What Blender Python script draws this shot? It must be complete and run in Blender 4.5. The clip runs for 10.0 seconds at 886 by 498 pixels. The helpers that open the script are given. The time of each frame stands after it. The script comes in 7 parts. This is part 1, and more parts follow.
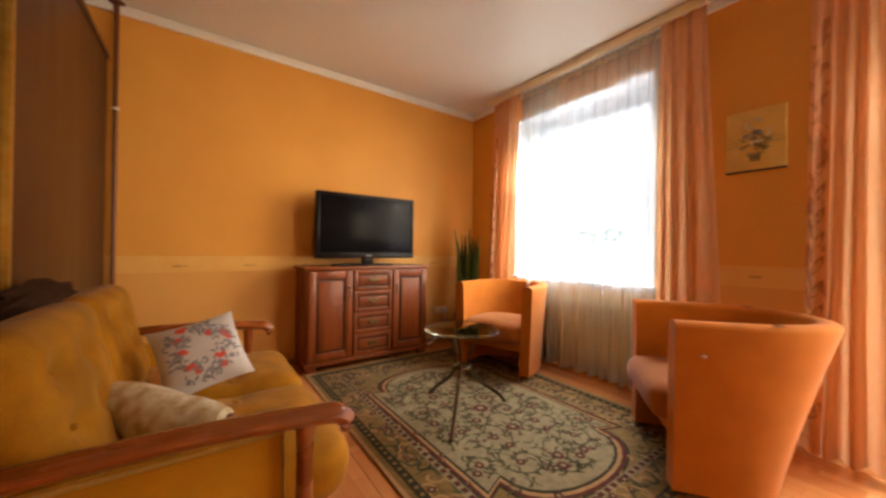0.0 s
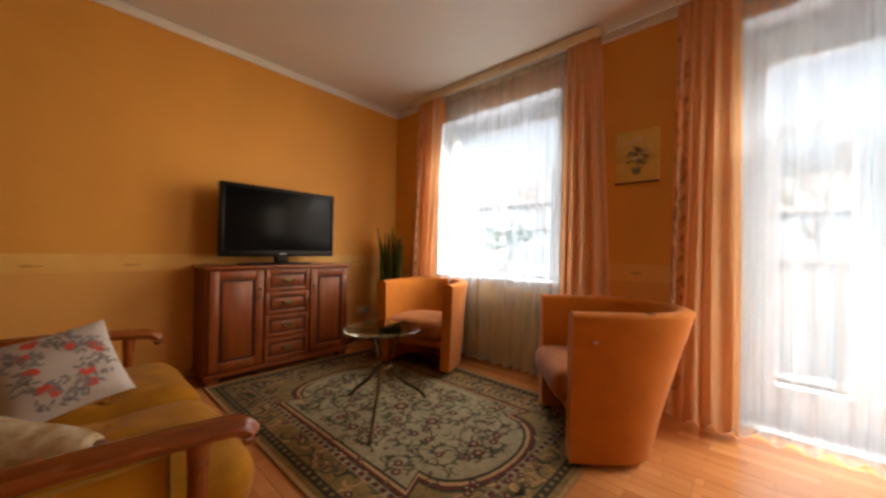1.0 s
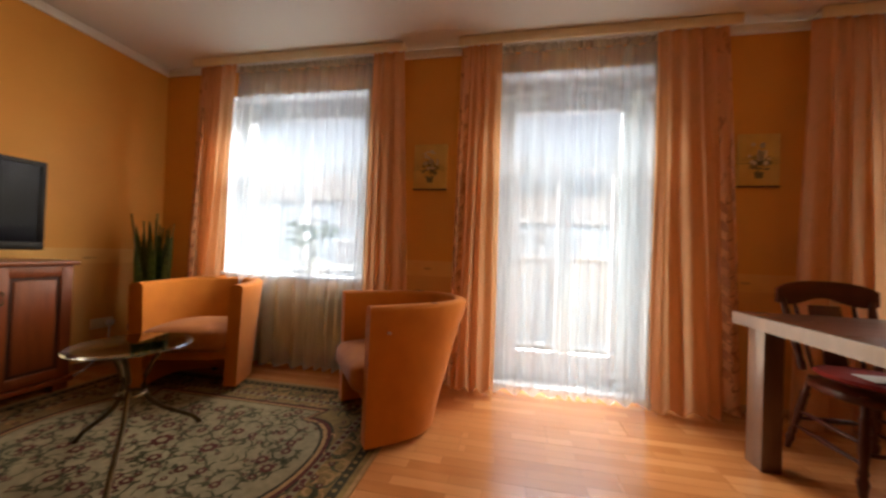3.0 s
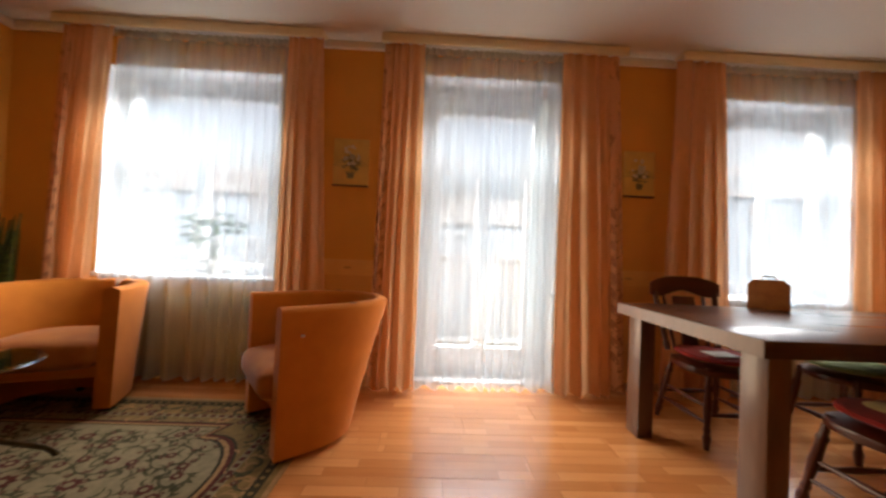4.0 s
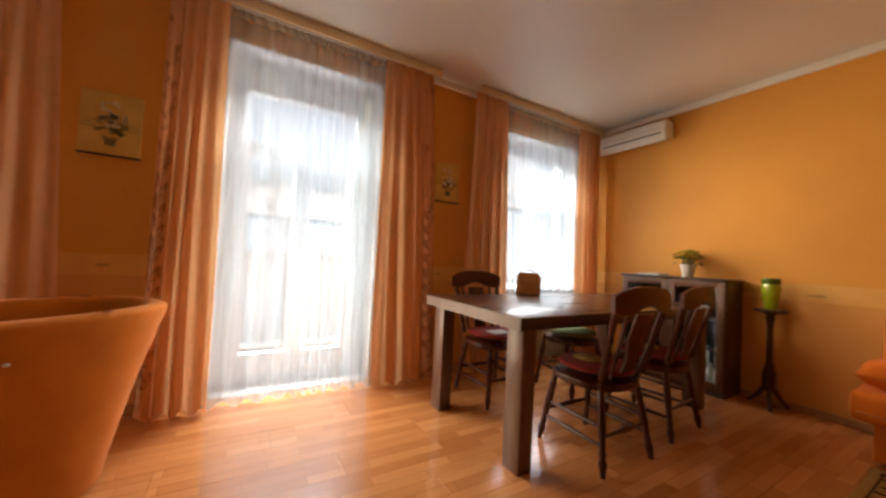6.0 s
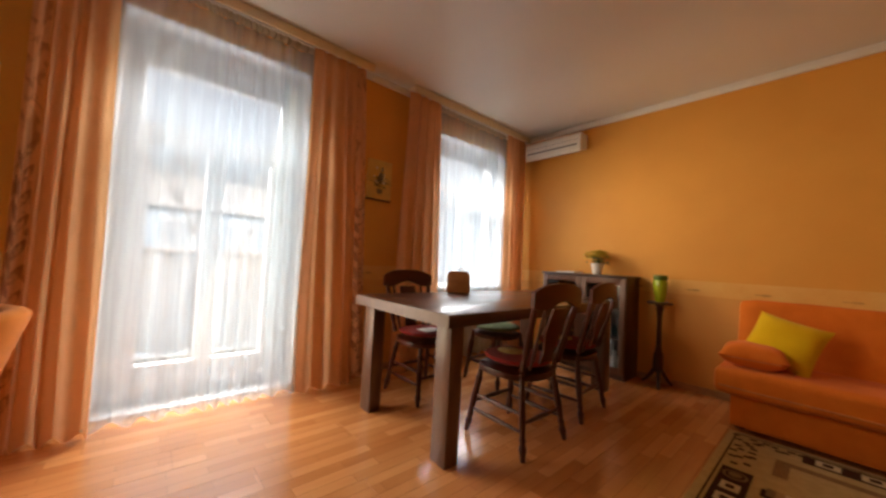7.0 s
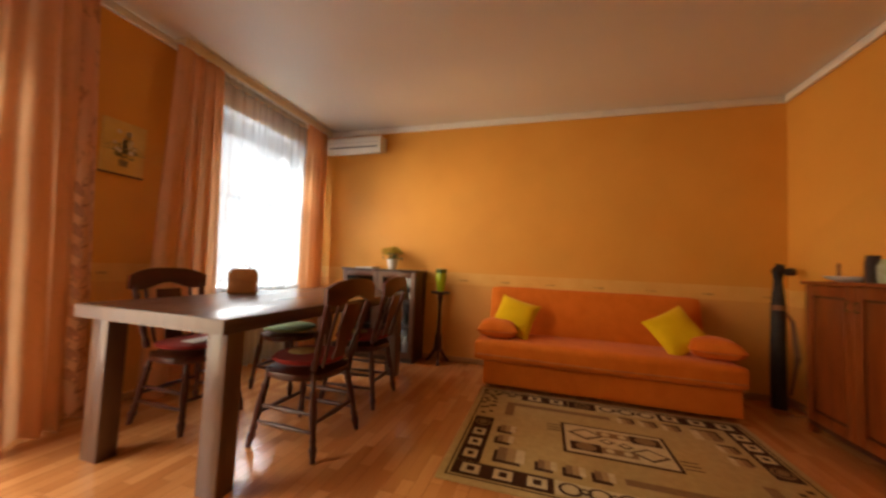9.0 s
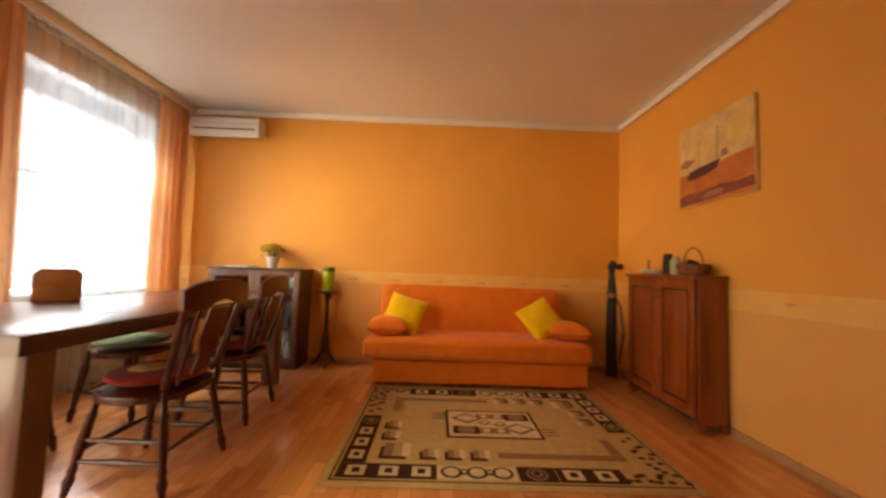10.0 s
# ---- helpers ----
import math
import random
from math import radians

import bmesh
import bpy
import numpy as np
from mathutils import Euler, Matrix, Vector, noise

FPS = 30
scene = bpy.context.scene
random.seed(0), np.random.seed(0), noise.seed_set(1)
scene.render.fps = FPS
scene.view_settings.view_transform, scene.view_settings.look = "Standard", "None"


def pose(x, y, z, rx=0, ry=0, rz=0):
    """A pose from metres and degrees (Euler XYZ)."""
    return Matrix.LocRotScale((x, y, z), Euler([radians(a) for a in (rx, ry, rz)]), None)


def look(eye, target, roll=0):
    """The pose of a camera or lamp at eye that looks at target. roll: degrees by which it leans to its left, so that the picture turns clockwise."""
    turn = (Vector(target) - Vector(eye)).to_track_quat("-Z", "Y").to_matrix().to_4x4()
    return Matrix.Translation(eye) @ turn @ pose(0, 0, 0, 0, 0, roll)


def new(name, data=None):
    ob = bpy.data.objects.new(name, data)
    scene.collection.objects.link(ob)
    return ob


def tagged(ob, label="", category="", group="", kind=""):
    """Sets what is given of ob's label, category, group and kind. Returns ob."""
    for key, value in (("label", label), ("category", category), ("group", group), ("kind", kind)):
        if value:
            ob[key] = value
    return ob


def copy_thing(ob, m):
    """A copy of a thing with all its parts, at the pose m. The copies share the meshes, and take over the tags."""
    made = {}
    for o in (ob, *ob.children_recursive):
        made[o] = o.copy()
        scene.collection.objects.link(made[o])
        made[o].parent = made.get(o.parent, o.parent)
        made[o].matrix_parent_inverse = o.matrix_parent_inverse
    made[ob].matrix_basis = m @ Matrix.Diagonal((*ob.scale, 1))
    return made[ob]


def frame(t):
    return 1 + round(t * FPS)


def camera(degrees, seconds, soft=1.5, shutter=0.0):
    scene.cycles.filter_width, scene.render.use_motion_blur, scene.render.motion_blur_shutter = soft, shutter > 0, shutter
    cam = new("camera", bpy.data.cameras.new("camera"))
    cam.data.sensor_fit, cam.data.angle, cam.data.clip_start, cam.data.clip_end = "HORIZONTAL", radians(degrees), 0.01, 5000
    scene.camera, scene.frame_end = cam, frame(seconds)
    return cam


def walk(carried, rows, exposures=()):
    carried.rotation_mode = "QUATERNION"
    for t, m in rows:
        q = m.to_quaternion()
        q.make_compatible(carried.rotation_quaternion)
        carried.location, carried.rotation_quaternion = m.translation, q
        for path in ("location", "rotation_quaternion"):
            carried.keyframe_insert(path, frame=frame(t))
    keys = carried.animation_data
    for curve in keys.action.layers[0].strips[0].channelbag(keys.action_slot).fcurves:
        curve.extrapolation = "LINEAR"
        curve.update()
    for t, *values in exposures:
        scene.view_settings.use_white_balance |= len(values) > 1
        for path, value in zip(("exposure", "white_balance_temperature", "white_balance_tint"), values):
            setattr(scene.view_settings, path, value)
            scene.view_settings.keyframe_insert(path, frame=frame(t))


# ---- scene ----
cam = camera(104.9, 10.0, soft=2.6, shutter=0.5)
PATH = [
    (0.0, pose(-0.072, 0.075, 1.032, 90.22, -0.79, 54.42)),
    (0.5, pose(-0.063, 0.082, 1.032, 90.20, -0.95, 47.93)),
    (1.0, pose(-0.053, 0.089, 1.032, 90.21, -1.14, 41.90)),
    (1.5, pose(-0.043, 0.094, 1.032, 90.20, -1.34, 34.81)),
    (2.0, pose(-0.031, 0.098, 1.032, 90.25, -1.59, 28.12)),
    (2.5, pose(-0.015, 0.103, 1.032, 90.37, -1.89, 18.71)),
    (4.0, pose(0.022, 0.102, 1.032, 90.87, -2.40, -1.74)),
    (4.5, pose(0.035, 0.097, 1.032, 91.03, -2.56, -9.20)),
    (5.0, pose(0.047, 0.092, 1.032, 91.22, -2.67, -16.45)),
    (5.5, pose(0.059, 0.086, 1.032, 91.45, -2.82, -23.89)),
    (7.0, pose(0.082, 0.063, 1.032, 92.10, -3.04, -41.34)),
    (7.5, pose(0.088, 0.055, 1.032, 92.26, -3.11, -47.43)),
    (8.0, pose(0.094, 0.043, 1.032, 92.50, -3.14, -54.84)),
    (8.5, pose(0.101, 0.026, 1.032, 92.86, -2.99, -64.93)),
    (9.0, pose(0.103, 0.011, 1.032, 93.07, -2.57, -73.31)),
    (9.5, pose(0.104, -0.007, 1.032, 93.27, -2.28, -83.26)),
    (10.0, pose(0.102, -0.021, 1.032, 93.40, -2.02, -91.03)),
]
EXPOSURES = [(0.0, 1.54, 6800, 10), (1.0, 0.86, 6750, 10), (2.0, 0.50, 6700, 10), (2.5, 0.56, 6700, 10), (4.0, 0.65, 6700, 10), (4.5, 0.70, 6700, 10), (5.5, 0.84, 6800, 10), (7.0, 0.62, 6800, 10), (8.0, 0.60, 6800, 10), (8.5, 0.72, 6900, 10), (9.0, 0.96, 7000, 10), (10.0, 1.44, 7150, 10)]
walk(cam, PATH, EXPOSURES)

# ---------------------------------------------------------------- world and light
world = bpy.data.worlds.new("overcast_sky")
scene.world = world
world.use_nodes = True
wn, wl = world.node_tree.nodes, world.node_tree.links
sky = wn.new("ShaderNodeTexSky")
sky.sky_type = "NISHITA"
sky.sun_disc = False
sky.sun_elevation = radians(38)
sky.sun_rotation = radians(120)
sky.air_density, sky.dust_density, sky.ozone_density = 1.0, 9.0, 1.0
haze = wn.new("ShaderNodeHueSaturation")
haze.inputs["Saturation"].default_value, haze.inputs["Value"].default_value = 0.45, 1.65
wl.new(sky.outputs[0], haze.inputs["Color"])
wl.new(haze.outputs[0], wn["Background"].inputs[0])
wn["Background"].inputs[1].default_value = 0.15
sun = new("sun", bpy.data.lights.new("sun", "SUN"))
sun.data.energy, sun.data.angle, sun.data.color = 0.6, radians(12), (1.0, 0.95, 0.88)
sun.matrix_world = look((9, -5.2, 8), (0, 0, 1))


def sky_lamp(x0, x1, z0, z1, watts):
    """The upper sky over the opposite houses, shining down through the windows."""
    lamp = bpy.data.lights.new("upper_sky", "AREA")
    lamp.shape, lamp.size, lamp.size_y = "RECTANGLE", x1 - x0, z1 - z0
    lamp.energy, lamp.color = watts, (0.97, 0.97, 1.0)
    ob = new("upper_sky", lamp)
    ob.matrix_world = look(((x0 + x1) / 2, 5.6, (z0 + z1) / 2), ((x0 + x1) / 2, 2.6, 0.9))


def window_lamp(x0, x1, z0, z1, watts, way):
    """A warm fill lamp added inside the nets for the sky's light at a window's opening, falling slantwise into the
    room.
    """
    lamp = bpy.data.lights.new("window_fill", "AREA")
    lamp.shape, lamp.size, lamp.size_y = "RECTANGLE", x1 - x0, z1 - z0
    lamp.energy, lamp.color, lamp.spread = watts, (1.0, 0.80, 0.55), radians(84)
    ob = new("window_fill", lamp)
    c = Vector(((x0 + x1) / 2, 2.585, (z0 + z1) / 2))
    ob.matrix_world = look(c, c + Vector(way))


sky_lamp(-8.0, 8.6, 3.4, 6.6, 2500)
# added fill lamps, aimed mostly at the end walls and the floor
window_lamp(-2.4, -1.2, 0.8, 2.3, 3.3, (-0.5, -0.85, -0.12))
window_lamp(0.0, 0.9, 0.3, 2.3, 5.6, (0.78, -0.62, -0.22))
window_lamp(0.0, 0.9, 0.3, 2.3, 3.2, (-0.88, -0.47, -0.12))
window_lamp(2.55, 3.3, 1.15, 2.3, 4.2, (0.25, -0.95, -0.08))


def nodes_of(name):
    m = bpy.data.materials.new(name)
    m.use_nodes = True
    return m, m.node_tree.nodes, m.node_tree.links, m.node_tree.nodes["Principled BSDF"]


def lerp3(c, k):
    return tuple(max(0.0, min(1.0, v * k)) for v in c)


def surf(name, col, col2=None, scale=6.0, rough=0.6, metal=0.0, bump=0.0, bump_scale=120.0, stretch=(1, 1, 1),
         coat=0.0, sheen=0.0, fine=0.12, rough_var=0.12, piece=0.0, spec=None):
    """Two scales of variation in colour, a fine relief and an uneven gloss."""
    m, n, l, b = nodes_of(name)
    col2 = col2 or lerp3(col, 0.75)
    tc = n.new("ShaderNodeTexCoord")
    mp = n.new("ShaderNodeMapping")
    mp.inputs["Scale"].default_value = stretch
    l.new(tc.outputs["Object"], mp.inputs[0])
    big = n.new("ShaderNodeTexNoise")
    big.inputs["Scale"].default_value, big.inputs["Detail"].default_value = scale, 6
    l.new(mp.outputs[0], big.inputs["Vector"])
    ramp = n.new("ShaderNodeValToRGB")
    ramp.color_ramp.elements[0].position, ramp.color_ramp.elements[1].position = 0.32, 0.68
    ramp.color_ramp.elements[0].color, ramp.color_ramp.elements[1].color = (*col2, 1), (*col, 1)
    l.new(big.outputs[0], ramp.inputs[0])
    small = n.new("ShaderNodeTexNoise")
    small.inputs["Scale"].default_value, small.inputs["Detail"].default_value = bump_scale, 3
    l.new(mp.outputs[0], small.inputs["Vector"])
    mix = n.new("ShaderNodeMix")
    mix.data_type, mix.blend_type = "RGBA", "OVERLAY"
    mix.inputs[0].default_value = fine
    l.new(ramp.outputs[0], mix.inputs[6])
    l.new(small.outputs[0], mix.inputs[7])
    out = mix.outputs[2]
    if piece:
        info = n.new("ShaderNodeObjectInfo")
        hsv = n.new("ShaderNodeHueSaturation")
        mr = n.new("ShaderNodeMapRange")
        mr.inputs[3].default_value, mr.inputs[4].default_value = 1 - piece, 1 + piece
        l.new(info.outputs["Random"], mr.inputs[0])
        l.new(mr.outputs[0], hsv.inputs["Value"])
        l.new(out, hsv.inputs["Color"])
        out = hsv.outputs[0]
    l.new(out, b.inputs["Base Color"])
    rr = n.new("ShaderNodeMapRange")
    rr.inputs[3].default_value, rr.inputs[4].default_value = max(0.02, rough - rough_var), min(1, rough + rough_var)
    l.new(big.outputs[0], rr.inputs[0])
    l.new(rr.outputs[0], b.inputs["Roughness"])
    b.inputs["Metallic"].default_value = metal
    b.inputs["Specular IOR Level"].default_value = spec if spec is not None else (0.5 if rough < 0.75 else 0.15)
    b.inputs["Coat Weight"].default_value = coat
    b.inputs["Coat Roughness"].default_value = 0.15
    b.inputs["Sheen Weight"].default_value = sheen
    b.inputs["Sheen Roughness"].default_value = 0.4
    if bump:
        bp = n.new("ShaderNodeBump")
        bp.inputs["Strength"].default_value, bp.inputs["Distance"].default_value = bump, 0.002
        l.new(small.outputs[0], bp.inputs["Height"])
        l.new(bp.outputs[0], b.inputs["Normal"])
    return m


def wood(name, dark, light, axis="z", scale=3.0, rough=0.35, coat=0.2, piece=0.0):
    """Long grain along one axis, with fine pores."""
    s = {"x": (0.12, 1, 1), "y": (1, 0.12, 1), "z": (1, 1, 0.12)}[axis]
    return surf(name, light, dark, scale=scale * 5, rough=rough, bump=0.12, bump_scale=90, stretch=s, coat=coat, fine=0.25, piece=piece)


def cloth_sheer(name, col, see, white):
    """Thin net: part of the light goes straight through, the rest is scattered, forwards and back."""
    m, n, l, b = nodes_of(name)
    tc = n.new("ShaderNodeTexCoord")
    mp = n.new("ShaderNodeMapping")
    mp.inputs["Scale"].default_value = (1, 1, 0.06)
    l.new(tc.outputs["Object"], mp.inputs[0])
    no = n.new("ShaderNodeTexNoise")
    no.inputs["Scale"].default_value, no.inputs["Detail"].default_value = 26, 4
    l.new(mp.outputs[0], no.inputs["Vector"])
    mr = n.new("ShaderNodeMapRange")
    mr.inputs[1].default_value, mr.inputs[2].default_value = 0.3, 0.7
    mr.inputs[3].default_value, mr.inputs[4].default_value = see - 0.035, see + 0.035
    l.new(no.outputs[0], mr.inputs[0])
    tr = n.new("ShaderNodeBsdfTransparent")
    tl = n.new("ShaderNodeBsdfTranslucent")
    df = n.new("ShaderNodeBsdfDiffuse")
    tl.inputs[0].default_value = df.inputs[0].default_value = (*col, 1)
    a = n.new("ShaderNodeMixShader")
    a.inputs[0].default_value = white
    l.new(tl.outputs[0], a.inputs[1])
    l.new(df.outputs[0], a.inputs[2])
    c = n.new("ShaderNodeMixShader")
    l.new(mr.outputs[0], c.inputs[0])
    l.new(a.outputs[0], c.inputs[1])
    l.new(tr.outputs[0], c.inputs[2])
    l.new(c.outputs[0], n["Material Output"].inputs[0])
    return m


def satin(name, col, through_col, motif):
    """Peach satin drape: sheen, a little daylight through it, woven leaf motif."""
    m, n, l, b = nodes_of(name)
    tc = n.new("ShaderNodeTexCoord")
    mp = n.new("ShaderNodeMapping")
    mp.inputs["Scale"].default_value = (1.4, 1.4, 0.8)
    l.new(tc.outputs["Object"], mp.inputs[0])
    no = n.new("ShaderNodeTexNoise")
    no.inputs["Scale"].default_value, no.inputs["Detail"].default_value, no.inputs["Distortion"].default_value = 9, 5, 1.6
    l.new(mp.outputs[0], no.inputs["Vector"])
    ramp = n.new("ShaderNodeValToRGB")
    ramp.color_ramp.elements[0].position, ramp.color_ramp.elements[1].position = 0.52, 0.62
    ramp.color_ramp.elements[0].color, ramp.color_ramp.elements[1].color = (*col, 1), (*motif, 1)
    l.new(no.outputs[0], ramp.inputs[0])
    l.new(ramp.outputs[0], b.inputs["Base Color"])
    b.inputs["Roughness"].default_value = 0.42
    b.inputs["Sheen Weight"].default_value = 0.1
    weave = n.new("ShaderNodeTexNoise")
    weave.inputs["Scale"].default_value = 420
    l.new(tc.outputs["Object"], weave.inputs["Vector"])
    bp = n.new("ShaderNodeBump")
    bp.inputs["Strength"].default_value, bp.inputs["Distance"].default_value = 0.15, 0.001
    l.new(weave.outputs[0], bp.inputs["Height"])
    l.new(bp.outputs[0], b.inputs["Normal"])
    tl = n.new("ShaderNodeBsdfTranslucent")
    tl.inputs[0].default_value = (*through_col, 1)
    mx = n.new("ShaderNodeMixShader")
    mx.inputs[0].default_value = 0.33
    l.new(b.outputs[0], mx.inputs[1])
    l.new(tl.outputs[0], mx.inputs[2])
    l.new(mx.outputs[0], n["Material Output"].inputs[0])
    return m


def glass(name, tint=(1, 1, 1), rough=0.0):
    m, n, l, b = nodes_of(name)
    b.inputs["Base Color"].default_value = (*tint, 1)
    b.inputs["Transmission Weight"].default_value = 1.0
    b.inputs["Roughness"].default_value = rough
    b.inputs["IOR"].default_value = 1.45
    return m


def laminate():
    """Three strips to a board, each strip its own tone of beech."""
    m, n, l, b = nodes_of("beech_laminate")
    tc = n.new("ShaderNodeTexCoord")
    info = n.new("ShaderNodeObjectInfo")
    off = n.new("ShaderNodeVectorMath")
    off.operation = "MULTIPLY_ADD"
    off.inputs[1].default_value = (1, 1, 1)
    l.new(tc.outputs["Object"], off.inputs[0])
    comb = n.new("ShaderNodeCombineXYZ")
    mul = n.new("ShaderNodeMath")
    mul.operation = "MULTIPLY"
    mul.inputs[1].default_value = 37.0
    l.new(info.outputs["Random"], mul.inputs[0])
    l.new(mul.outputs[0], comb.inputs[0])
    l.new(mul.outputs[0], comb.inputs[2])
    l.new(comb.outputs[0], off.inputs[2])
    br = n.new("ShaderNodeTexBrick")
    br.offset, br.squash = 0.37, 1.0
    br.inputs["Color1"].default_value = (0.74, 0.325, 0.112, 1)
    br.inputs["Color2"].default_value = (0.55, 0.205, 0.06, 1)
    br.inputs["Mortar"].default_value = (0.42, 0.155, 0.05, 1)
    br.inputs["Scale"].default_value = 1.0
    br.inputs["Mortar Size"].default_value = 0.0012
    br.inputs["Brick Width"].default_value, br.inputs["Row Height"].default_value = 0.41, 0.065
    l.new(off.outputs[0], br.inputs["Vector"])
    mp = n.new("ShaderNodeMapping")
    mp.inputs["Scale"].default_value = (0.9, 7, 1)
    l.new(off.outputs[0], mp.inputs[0])
    gr = n.new("ShaderNodeTexNoise")
    gr.inputs["Scale"].default_value, gr.inputs["Detail"].default_value = 5, 7
    l.new(mp.outputs[0], gr.inputs["Vector"])
    mx = n.new("ShaderNodeMix")
    mx.data_type, mx.blend_type = "RGBA", "OVERLAY"
    mx.inputs[0].default_value = 0.16
    l.new(br.outputs[0], mx.inputs[6])
    l.new(gr.outputs[0], mx.inputs[7])
    l.new(mx.outputs[2], b.inputs["Base Color"])
    rr = n.new("ShaderNodeMapRange")
    rr.inputs[3].default_value, rr.inputs[4].default_value = 0.13, 0.22
    b.inputs["Coat Weight"].default_value, b.inputs["Coat Roughness"].default_value = 1.0, 0.18
    l.new(gr.outputs[0], rr.inputs[0])
    l.new(rr.outputs[0], b.inputs["Roughness"])
    bp = n.new("ShaderNodeBump")
    bp.inputs["Strength"].default_value, bp.inputs["Distance"].default_value = 0.06, 0.001
    l.new(gr.outputs[0], bp.inputs["Height"])
    l.new(bp.outputs[0], b.inputs["Normal"])
    return m


